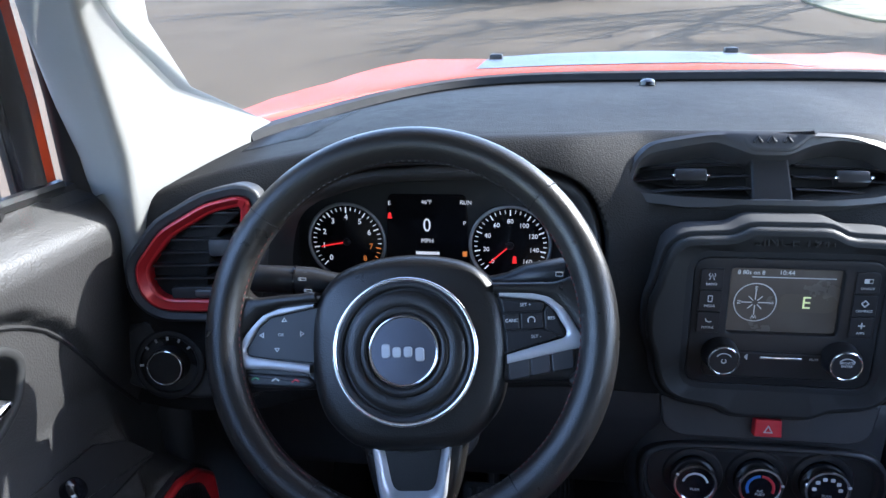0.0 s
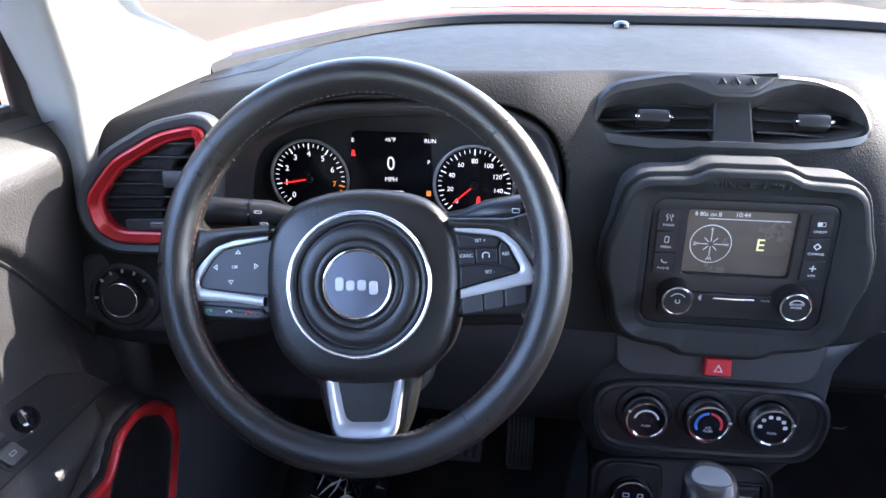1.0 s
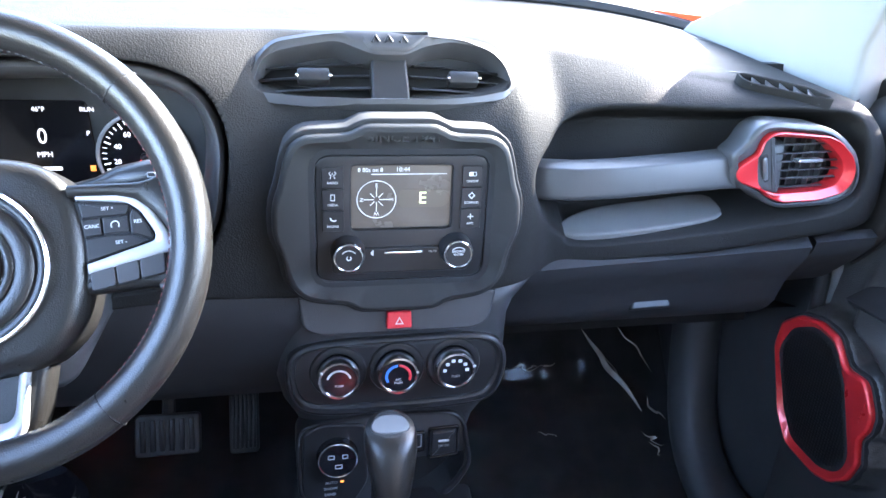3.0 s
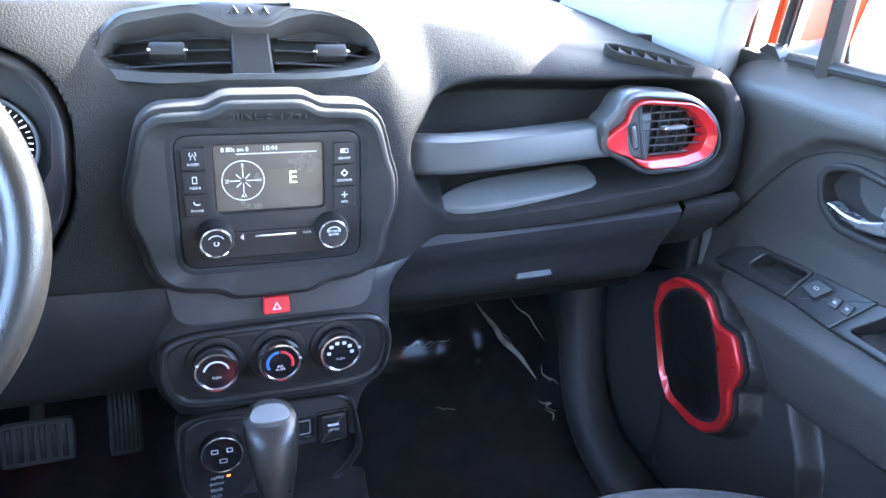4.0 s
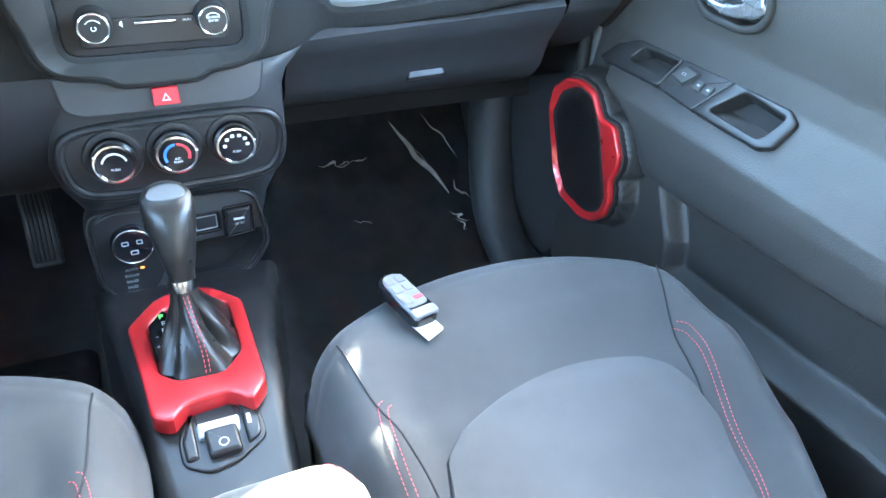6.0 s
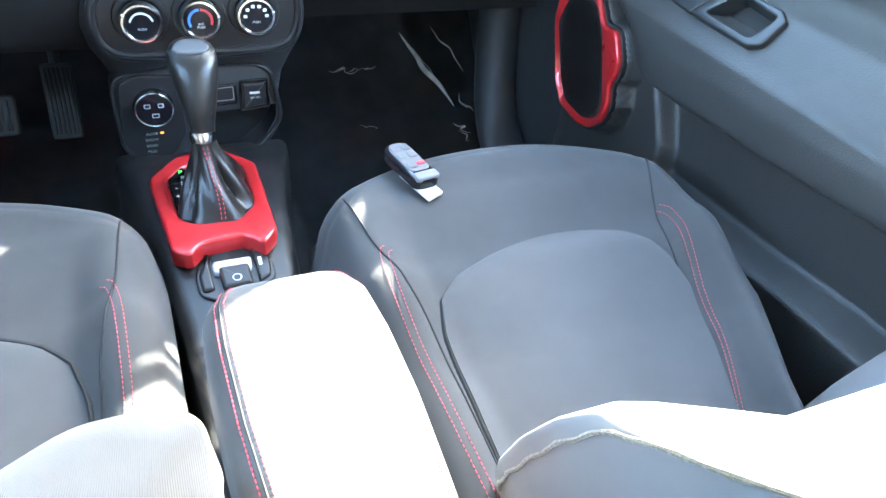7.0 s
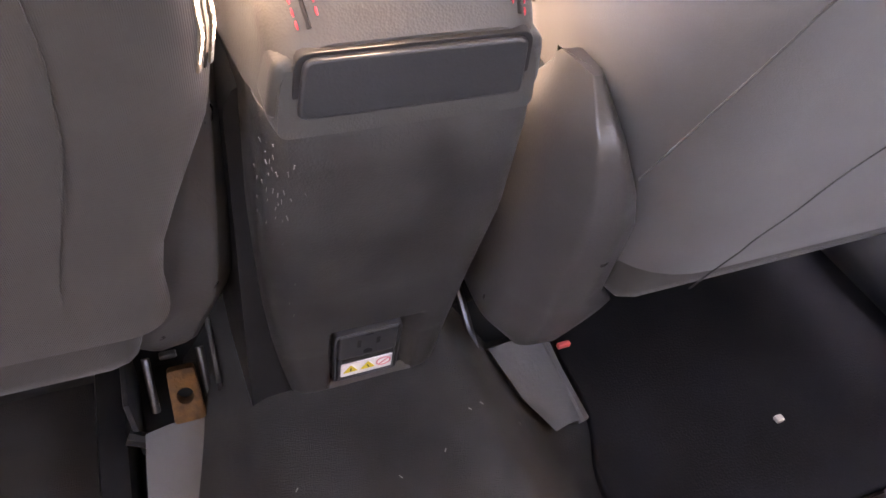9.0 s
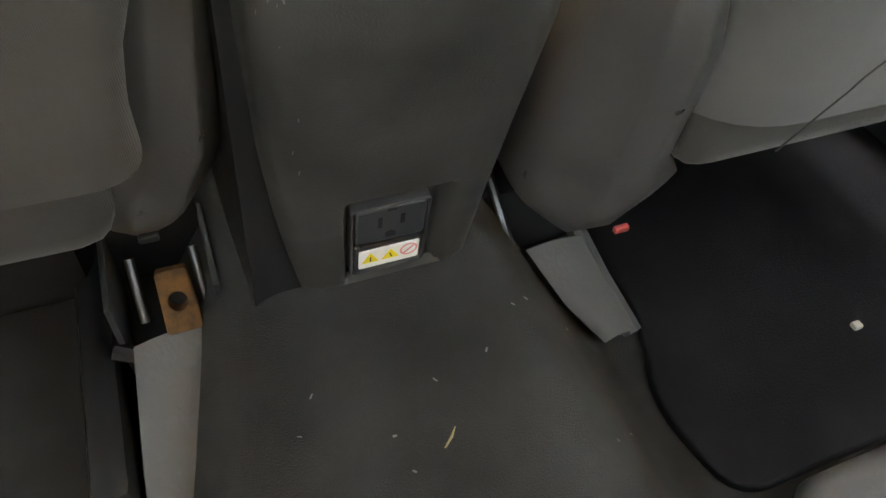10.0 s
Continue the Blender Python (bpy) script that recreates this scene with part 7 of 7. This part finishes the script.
CARD_REAR = eased_table([(0.06, 0.0), (0.075, -0.028), (0.12, -0.034), (0.235, -0.030), (0.262, 0.016), (0.384, 0.024), (0.390, 0.006), (0.396, -0.047), (0.41, -0.050), (0.45, -0.050), (0.484, -0.045), (0.50, -0.030), (0.553, 0.004), (0.592, 0.013), (0.60, 0.013), (0.70, 0.013), (0.735, 0.010), (0.755, 0.014), (0.772, 0.023), (0.785, 0.036), (0.79, 0.042)])
CARD_FRONT = eased_table([(0.06, 0.0), (0.10, -0.012), (0.30, -0.010), (0.46, -0.006), (0.50, -0.002), (0.55, 0.008), (0.60, 0.013), (0.70, 0.013), (0.735, 0.010), (0.755, 0.014), (0.772, 0.023), (0.785, 0.036), (0.79, 0.042)])


def card_offset(y, z, wells):
    """How far the door card lies outside the door's plane, at many places."""
    line = np.interp(-y, [0.034, 0.124, 0.238, 0.383, 0.9], [0.392, 0.398, 0.404, 0.417, 0.43])
    zr = z - (line - 0.392) * eased(0.50 - z, 0.0, 0.06)
    rear, front = np.interp(zr, CARD_Z, CARD_REAR), np.interp(z, CARD_Z, CARD_FRONT)
    edge = np.interp(z, [0.10, 0.20, 0.30, 0.40, 0.45, 0.47, 0.49, 0.52, 0.56], [-0.03, -0.03, -0.010, 0.050, 0.090, 0.130, 0.185, 0.205, 0.21])
    k = eased(y - edge, -0.014, 0.008)
    q = rear * (1 - k) + front * k
    k = eased(inside_by(SPEAKER_OUT, y, z), -0.014, -0.004)
    q = q * (1 - k) - 0.040 * k
    pad = CREASE + [(-0.96, 0.95), (0.55, 0.95), (0.55, 0.485)]
    q = q - 0.013 * eased(inside_by(pad, y, z), 0.0, 0.014) * (1 - eased(z, 0.745, 0.785))
    q = q + 0.034 * eased(inside_by(HANDLE_IN, y, z), -0.003, 0.004)
    for well in wells:
        q = q + 0.034 * eased(inside_by(well, y, z), -0.002, 0.004)
    return q + 0.05 * np.maximum(0.0, (y - 0.24) / 0.10) ** 2


def door(side, dy, px, label):
    """An inner door panel. px: how far from the middle it stands; dy shifts it along the car."""
    d = thing("car_door", (side * px, -0.2 + dy, 0.3), label, "car door", "front doors")
    ys, zs = np.linspace(-0.95, 0.34, 260), np.linspace(0.06, 0.79, 190)
    gy, gz = [g.ravel() for g in np.meshgrid(ys, zs, indexing="ij")]
    wells = WELLS if side > 0 else []
    gq = card_offset(gy, gz, wells)
    gz2 = gz + np.where(gz > 0.7, 0.02 * np.maximum(0, gy + 0.05), 0.0)
    verts = np.stack([side * (px + gq), gy + dy, gz2], 1).reshape(260, 190, 3)
    panel = part("door_card", skin(verts, closed=False), door_plastic, d, angle=75)

    def D(q):
        return axes((side * (px + q), dy, 0), (0, -side, 0), (0, 0, 1)) @ Matrix.Diagonal((1 if side > 0 else -1, 1, 1, 1))

    def pts(line):
        return [(-y, z) for y, z in line]

    f = D(0.011)
    up = spline(CREASE, 70, closed=False)
    off = card_offset(up[:, 0], up[:, 1] - 0.001, wells)
    part("crease", tube([(side * (px + q - 0.0005), y + dy, z - 0.001) for (y, z), q in zip(up[4:], off[4:])], 0.0022, 6), void_black, panel)
    hb = part("handle_bezel", frame_plate(rounded(pts(HANDLE_OUT), 0.012, 5), rounded(pts(HANDLE_IN), 0.010, 5), f, -0.012, 0.006, 0.004, depth=-0.022), surround_grey, d)
    # Back of the handle recess; its near black is painted shade.
    part("handle_cup_shade", plate(rounded(pts(HANDLE_OUT), 0.010, 5), f, -0.034, -0.024, 0.001), void_black, hb)
    part("handle_blade", plate(rounded(pts([(0.062, 0.682), (0.020, 0.686), (-0.020, 0.668), (-0.006, 0.640), (0.030, 0.640), (0.052, 0.655)]), 0.008), f, -0.03, -0.014, 0.004), handle_grey, hb)
    part("lever", plate(spline(pts([(0.081, 0.641), (0.071, 0.643), (0.051, 0.638), (0.030, 0.637), (0.006, 0.643), (-0.012, 0.652), (-0.035, 0.655), (-0.039, 0.648), (-0.033, 0.638), (-0.013, 0.630), (0.017, 0.625), (0.043, 0.627), (0.067, 0.633)]), 60), f, -0.012, 0.006, 0.0045, seg=5), lever_metal, d, "satin chrome door lever")
    part("lever_block", plate(rounded(pts([(0.002, 0.650), (0.001, 0.665), (-0.023, 0.669), (-0.031, 0.667), (-0.038, 0.650), (-0.030, 0.646)]), 0.004), f, -0.012, 0.0085, 0.002), lever_metal, d, "satin chrome lever end")
    # ledge with switches
    L = axes((side * (px - 0.012), dy, 0.528), (0, -side, 0), (side * 0.62, 0, 0.78)) @ Matrix.Diagonal((1 if side > 0 else -1, 1, 1, 1))

    def led(line):
        return [(-y, (z - 0.528) / 0.80) for y, z in line]

    FRONT_P = [(0.205, 0.508), (0.190, 0.533), (0.155, 0.549), (0.062, 0.551), (0.070, 0.512)]
    MID_P = [(0.069, 0.512), (0.061, 0.551), (-0.030, 0.553), (-0.004, 0.508)]
    REAR_P = [(-0.005, 0.508), (-0.031, 0.553), (-0.123, 0.554), (-0.142, 0.545), (-0.136, 0.515), (-0.118, 0.507)]
    WHOLE_P = FRONT_P[:3] + REAR_P[2:]
    lp = part("switch_panel", plate(rounded(led(MID_P if side > 0 else WHOLE_P), 0.003, 4), L, -0.012, 0.007, 0.002), satin_black, d, "black armrest switch panel")
    for outer, well in zip((FRONT_P, REAR_P), wells):
        part("grip_rim", frame_plate(rounded(led(outer), 0.005, 4), rounded(led(well), 0.007, 5), L, -0.012, 0.008, 0.003, depth=-0.018), satin_black, lp, "black rim of a deep pull grip")
        # Plate at the grip's bottom, shade put into its colour.
        part("grip_shade", plate(rounded(led(well), 0.006, 4), L, -0.034, -0.020, 0.0005), void_black, lp)
    sw = [[(0.060, 0.530), (0.046, 0.545), (0.022, 0.543), (0.034, 0.526)]] if side > 0 else [[(y + a, 0.531 + b), (y + a - 0.004, 0.545 + b), (y + a - 0.026, 0.545 + b), (y + a - 0.022, 0.531 + b)] for y in (0.075, 0.035) for a, b in ((0.0, 0.002), (0.004, -0.017))]
    for c in sw:
        # Proud near-black plate: the shade round the switch, as colour.
        part("switch_shade", plate(list(inset(ccw(rounded(led(c), 0.003, 4)), -0.003)), L, 0.004, 0.0078, 0.0004), void_black, lp)
        b = part("window_switch", plate(rounded(led(c), 0.003, 4), L, 0.004, 0.012, 0.0014), hard_black, lp)
        u, v = led([(np.mean([p[0] for p in c]), np.mean([p[1] for p in c]))])[0]
        part("switch_mark", frame_plate(rect(0.007, 0.0036, 0.0008), rect(0.0055, 0.0022, 0.0005), L @ pose(u, v, 0.012), 0, 0.0006, 0.0001), grey_print, b)
    for cy in (0.010, -0.008):
        u, v = led([(cy, 0.533)])[0]
        b = part("lock_switch", plate(rect(0.012, 0.014, 0.002, u, v), L, 0.004, 0.010, 0.001), hard_black, lp)
        part("switch_mark", box(-0.0022, 0.0022, -0.0014, 0.0014, 0, 0.0006, 0, m=L @ pose(u, v, 0.010)), grey_print if cy > 0 or side > 0 else orange_light, b)
    if side < 0:
        u, v = led([(0.10, 0.533)])[0]
        part("mirror_switch", lathe([(0.012, 0.006), (0.011, 0.016), (0.008, 0.018), (0.0, 0.018)], L @ pose(u, v, 0), 20), gloss_black, lp)
    # loudspeaker
    s_at = D(-0.043)
    spk = part("speaker_rim", frame_plate(rounded(pts(SPEAKER_OUT), 0.008, 4), rounded(pts(SPEAKER_IN), 0.012, 5), s_at, -0.01, 0.011, 0.005, w1_inner=0.003), red_trim, d, "satin red speaker rim")
    part("rim_gap", plate(inset(ccw(rounded(pts(SPEAKER_OUT), 0.008, 4)), -0.004), s_at, -0.03, 0.003, 0.001), void_black, spk)
    dots = bmesh.new()
    for i in range(34):
        for j in range(42):
            y, z = 0.283 - 0.0052 * i, 0.262 + 0.0048 * j
            if depth_in(np.array(SPEAKER_IN), y, z) > 0.004:
                lathe([(0.0019, 0.0), (0.0017, 0.0010), (0.0009, 0.0010)], s_at @ pose(-y, z, 0.0025), 5, bm=dots)
    part("speaker_cloth", plate(rounded(pts(SPEAKER_IN), 0.012, 5), s_at, -0.01, 0.003, 0.001), void_black, spk, "black speaker mesh")
    part("speaker_dots", dots, knee_black, spk)
    for k in range(5):
        part("embossed_mark", box(-0.0012, 0.0012, -0.003, 0.003, 0, 0.0008, 0.0003, m=s_at @ pose(-0.104, 0.384 + 0.008 * k, 0.0105)), red_trim, spk)
    part("sail_panel", box(side * (px + 0.045) - 0.010, side * (px + 0.045) + 0.010, 0.16 + dy, 0.34 + dy, 0.74, 0.797, 0.006), satin_black, d)
    part("window_seal", tube([(side * (px + 0.035), y + dy, 0.792 + 0.02 * max(0, y + 0.05)) for y in np.linspace(-0.95, 0.22, 24)], 0.009, 8, flatten=0.7), satin_black, d, "black rubber window seal")
    part("door_bottom", box(side * (px + 0.07) - 0.02, side * (px + 0.07) + 0.02, -0.95 + dy, 0.34 + dy, 0.05, 0.78, 0.01), hard_black, d)
    return d


door(1, 0.0, 0.660, "black plastic passenger door panel with a red speaker rim")
driver_door = door(-1, -0.155, 0.680, "black plastic driver door panel with window switches")
driver_door.location.z += 0.018
quarter = part("window_divider", tube([(0.70, 0.158, 0.78), (0.692, 0.150, 0.90), (0.665, 0.12, 1.05), (0.635, 0.08, 1.17)], 0.015, 8), satin_black, shell)
part("window_divider", tube([(-0.725, -0.02, 0.78), (-0.722, -0.022, 0.90), (-0.69, -0.05, 1.05), (-0.65, -0.09, 1.17)], 0.014, 8), satin_black, shell)

# ---- footwells ----


def film_sheet(name, x0, x1, y0, y1, seed, label, lift=0.006, amp=0.012, rise=None):
    def fn(s, t):
        x, y = x0 + (x1 - x0) * s, y0 + (y1 - y0) * t
        n = noise.ridged_multi_fractal(Vector((x * 7 + seed, y * 7, seed)), 0.9, 2.1, 3, 1.0, 2.0) * 0.4
        n2 = abs(noise.noise(Vector((x * 22, y * 22, seed + 4))))
        return x + 0.01 * noise.noise((y * 9, x * 3, seed)), y, floor_z(x, y) + lift + amp * n + 0.006 * n2 + (rise(x, y) if rise else 0)
    film = thing(name, ((x0 + x1) / 2, (y0 + y1) / 2, floor_z((x0 + x1) / 2, (y0 + y1) / 2)), label, "plastic film")
    ob = part("sheet", sheet(fn, 46, 46), film_mat, film)
    ob.visible_shadow = False
    return film


film_r = film_sheet("floor_film", 0.175, 0.60, 0.12, 0.80, 3.1, "clear crumpled plastic film over the passenger carpet")
film_l = film_sheet("floor_film", -0.58, -0.16, 0.05, 0.66, 7.7, "clear crumpled plastic film over the driver carpet", amp=0.016)
film_sheet("floor_film", 0.135, 0.20, -0.16, 0.20, 5.3, "clear plastic film strip beside the console", lift=0.004, amp=0.012)


def crease_strip(pts, r):
    # The fold's highlight is painted as a thin pale strip.
    return part("fold", tube(spline(pts, 24, closed=False), [r * math.sin(math.pi * (k + 0.6) / 24.6) for k in range(24)], 6, flatten=0.35), glint_mat, film_r if pts[0][0] > 0 else film_l, "pale strip for the glint on a film fold")


def crinkle(start, stop, r, seed, bend=0.012):
    """A pale strip for the glint of a sharp, slightly jagged fold between two places."""
    rnd = random.Random(seed)
    a, b = Vector(start), Vector(stop)
    pts = [a.lerp(b, k / 6) + Vector((rnd.uniform(-1, 1), rnd.uniform(-1, 1), rnd.uniform(-0.6, 0.6))) * bend * math.sin(math.pi * k / 6) for k in range(7)]
    crease_strip([tuple(p) for p in pts], r)


crinkle((0.470, 0.690, 0.215), (0.556, 0.540, 0.100), 0.0058, 1, 0.006)
crinkle((0.500, 0.640, 0.185), (0.552, 0.552, 0.108), 0.0030, 2, 0.006)
crinkle((0.255, 0.672, 0.158), (0.325, 0.688, 0.168), 0.0050, 3, 0.004)
crinkle((0.300, 0.655, 0.150), (0.385, 0.650, 0.148), 0.0034, 4, 0.012)
crinkle((0.340, 0.648, 0.146), (0.410, 0.660, 0.152), 0.0026, 5, 0.010)
crinkle((0.545, 0.690, 0.225), (0.600, 0.600, 0.150), 0.0018, 6, 0.010)
crinkle((0.575, 0.560, 0.120), (0.600, 0.520, 0.090), 0.0026, 7, 0.012)
crinkle((0.540, 0.500, 0.080), (0.575, 0.470, 0.070), 0.0022, 8, 0.014)
crinkle((0.545, 0.480, 0.072), (0.560, 0.450, 0.062), 0.0016, 9, 0.012)
crinkle((0.33, 0.52, 0.085), (0.37, 0.51, 0.080), 0.0012, 10, 0.008)
crinkle((-0.46, 0.30, 0.10), (-0.455, 0.36, 0.11), 0.0040, 11, 0.012)
crinkle((-0.30, 0.24, 0.03), (-0.27, 0.20, 0.03), 0.0030, 12, 0.014)
crinkle((-0.26, 0.23, 0.03), (-0.24, 0.19, 0.03), 0.0020, 13, 0.014)

wrap = thing("wrapped_lever", (-0.455, 0.24, 0.24), "crumpled clear plastic wrapped below the column", "plastic film")
rnd = random.Random(41)
for k in range(26):
    base = Vector((-0.455 + rnd.uniform(-0.05, 0.05), 0.20 + rnd.uniform(0, 0.09), 0.30 - 0.16 * rnd.random()))
    way = Vector((rnd.uniform(-0.6, 0.6), rnd.uniform(-0.3, 0.3), rnd.uniform(-1, 1))).normalized() * rnd.uniform(0.012, 0.034)
    mid = base + Vector((rnd.uniform(-1, 1), rnd.uniform(-1, 1), rnd.uniform(-1, 1))) * 0.008
    # Pale strands stand for sharp highlights on the crumpled wrap.
    part("glint_strand", tube(spline([tuple(base - way), tuple(mid), tuple(base + way)], 12, closed=False), [rnd.uniform(0.0012, 0.0026) * math.sin(math.pi * (q + 0.6) / 12.6) for q in range(12)], 5, flatten=0.4), glint_mat, wrap)
wrap_line = [(-0.052, 0.0), (-0.03, 0.014), (0.0, 0.008), (0.03, 0.015), (0.052, 0.0), (0.03, -0.012), (0.0, -0.018), (-0.03, -0.012)]
part("sleeve", skin([[(-0.455 + p * (1 + 0.15 * math.sin(7 * k)), 0.245 + q + 0.012 * k, 0.305 - 0.022 * k) for p, q in spline(wrap_line, 32)] for k in range(8)]), gloss_black, wrap, "dark glossy wrapped sleeve")

pedal = thing("brake_pedal", (-0.31, 0.40, 0.22), "black ribbed brake pedal", "pedal")
PD = axes((-0.315, 0.40, 0.235), (1, 0, 0), (0, 0.45, 0.9))
part("pad", plate(rect(0.095, 0.062, 0.008), PD, -0.01, 0.004, 0.003), hard_black, pedal)
for k in range(6):
    part("rib", box(-0.004, 0.004, -0.024, 0.024, 0.003, 0.007, 0.0015, m=PD @ pose(-0.035 + 0.014 * k, 0, 0)), satin_black, pedal)
part("arm", tube([(-0.315, 0.41, 0.24), (-0.315, 0.48, 0.34), (-0.315, 0.52, 0.45)], 0.010, 8), hard_black, pedal)
gas = thing("accelerator_pedal", (-0.205, 0.44, 0.2), "black ribbed accelerator pedal", "pedal")
PG = axes((-0.207, 0.455, 0.225), (1, 0, 0), (0, 0.5, 0.87))
part("pad", plate(rect(0.046, 0.125, 0.008), PG, -0.01, 0.004, 0.003), hard_black, gas)
for k in range(6):
    part("rib", box(-0.0025, 0.0025, -0.055, 0.055, 0.003, 0.0065, 0.001, m=PG @ pose(-0.0165 + 0.0066 * k, 0, 0)), satin_black, gas)
part("arm", tube([(-0.207, 0.47, 0.24), (-0.207, 0.53, 0.34), (-0.207, 0.56, 0.45)], 0.009, 8), hard_black, gas)

mat_d = thing("floor_mat", (-0.36, 0.2, 0.01), "black ribbed rubber floor mat before the driver seat", "floor mat")
part("sheet", plate(rounded([(-0.58, 0.02), (-0.17, 0.02), (-0.17, 0.40), (-0.58, 0.40)], 0.03, 5), pose(0, 0, 0), 0.0, 0.008, 0.003), mat_rubber, mat_d)
for k in range(12):
    part("rib", box(-0.53, -0.22, 0.06 + 0.026 * k, 0.074 + 0.026 * k, 0.006, 0.0115, 0.002), mat_rubber, mat_d)

# ---- seat rails seen from the rear ----
rail = thing("seat_rail", (-0.135, -0.5, 0.03), "open seat rail end with a rusty bolt bracket", "seat rail", "rails")
# Channel in near black, the shade under the seat put into its colour.
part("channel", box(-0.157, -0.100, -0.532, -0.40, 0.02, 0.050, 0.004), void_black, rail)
# Added dark sheet behind the rods, painted as under-seat shade.
part("rail_shade", box(-0.160, -0.098, -0.47, -0.46, 0.04, 0.21, 0.002), void_black, rail)
for x in (-0.160, -0.097):
    part("side_wall", box(x - 0.002, x + 0.002, -0.535, -0.46, 0.03, 0.10, 0.001), hard_black, rail)
for x in (-0.150, -0.112):
    part("rod", tube([(x + 0.006, -0.500, 0.102), (x + 0.006, -0.515, 0.086), (x + 0.006, -0.526, 0.070)], 0.0030, 10), steel, rail, "bright steel rod")
RU = axes((-0.1215, -0.525, 0.084), (1, 0, 0), (0, 0.55, 0.83)) @ Matrix.Diagonal((0.78, 0.8, 1, 1))
br = part("bracket", frame_plate(rounded([(-0.0145, -0.026), (0.0145, -0.026), (0.0125, 0.026), (-0.0125, 0.026)], 0.004), ellipse(0.0075, n=24), RU, -0.004, 0.006, 0.0015, depth=-0.01), rust, rail, "rusty steel bracket with a bolt hole")
part("bolt_hole", plate(ellipse(0.0075, n=24), RU, -0.012, -0.006, 0.0005), void_black, br)
part("rail_lip", tube([(-0.166, -0.536, 0.062), (-0.135, -0.548, 0.052), (-0.102, -0.536, 0.062)], 0.006, 8), satin_black, rail)
LC = [[(-0.152, -0.535, 0.055), (-0.096, -0.530, 0.055)], [(-0.154, -0.550, 0.048), (-0.096, -0.546, 0.048)], [(-0.160, -0.600, 0.026), (-0.118, -0.582, 0.028)], [(-0.164, -0.650, 0.004), (-0.140, -0.635, 0.006)]]
part("rail_cover", sheet(lambda s, t: tuple(np.array([lerp([(k / 3, *LC[k][0]) for k in range(4)], t), lerp([(k / 3, *LC[k][1]) for k in range(4)], t)]).T @ np.array([1 - s, s]) + np.array([0, 0, 0.004 * math.sin(math.pi * s)])), 10, 14, thick=0.012), rail_grey, rail, "grey plastic rail end cover")
part("cover_wall", box(-0.192, -0.168, -0.625, -0.40, 0.0, 0.045, 0.008), satin_black, rail)
rail2 = thing("seat_rail", (0.16, -0.5, 0.03), "covered seat rail end beside the tunnel", "seat rail", "rails")
# Right channel: near black for the shade in it.
part("channel", box(0.092, 0.18, -0.515, -0.36, 0.03, 0.10, 0.004), void_black, rail2)
part("rod", tube([(0.096, -0.44, 0.15), (0.098, -0.49, 0.125), (0.104, -0.545, 0.075)], 0.0035, 8), steel, rail2, "bright steel rod")
RC = [[(0.121, -0.534, 0.052), (0.168, -0.532, 0.048)], [(0.125, -0.542, 0.047), (0.170, -0.541, 0.042)], [(0.142, -0.572, 0.024), (0.180, -0.572, 0.020)], [(0.168, -0.598, 0.004), (0.186, -0.600, 0.002)]]
part("rail_cover", sheet(lambda s, t: tuple(np.array([lerp([(k / 3, *RC[k][0]) for k in range(4)], t), lerp([(k / 3, *RC[k][1]) for k in range(4)], t)]).T @ np.array([1 - s, s]) + np.array([0, 0, 0.003 * math.sin(math.pi * s)])), 10, 14, thick=0.012), rail_grey, rail2, "grey plastic rail end cover")
part("cover_edge", tube([(0.172, -0.50, 0.060), (0.182, -0.560, 0.030), (0.194, -0.602, 0.006)], 0.008, 8), rail_grey, rail2)

# floor mat and litter in the rear
single("floor_mat", plate(rounded([(0.19, -0.742), (0.62, -0.742), (0.62, -0.30), (0.205, -0.30), (0.205, -0.60), (0.175, -0.66)], 0.03, 5), pose(0, 0, 0.0), 0.0, 0.008, 0.003), mat_rubber, "thick black rubber floor mat in the rear", "floor mat")
part("rear_kick_panel", box(0.22, 0.63, -1.0, -0.748, 0.0, 0.034, 0.015, seg=4), rail_grey, shell, "grey felt ledge before the rear bench")
rnd = random.Random(5)
bits = bmesh.new()
for k in range(22):
    x, y = rnd.uniform(-0.11, 0.12), rnd.uniform(-0.82, -0.585)
    tube([(x, y, floor_z(x, y) + 0.001), (x + rnd.uniform(-0.002, 0.002), y + rnd.uniform(-0.002, 0.002), floor_z(x, y) + 0.002)], rnd.uniform(0.0003, 0.0006), 5, bm=bits)
tagged(single("litter", bits, crumb_mat, "pale dust specks and crumbs on the carpet", "litter"), kind="stuff")
single("straw", tube([(-0.010, -0.692, floor_z(0, -0.70) + 0.003), (-0.005, -0.688, floor_z(0, -0.70) + 0.004), (-0.001, -0.683, floor_z(0, -0.69) + 0.003)], [0.0005, 0.0008, 0.0003], 6), straw_mat, "short dry straw on the carpet", "straw")
single("crumb", box(0.366, 0.374, -0.662, -0.655, 0.008, 0.013, 0.0015), paper, "small white crumb on the mat", "crumb")
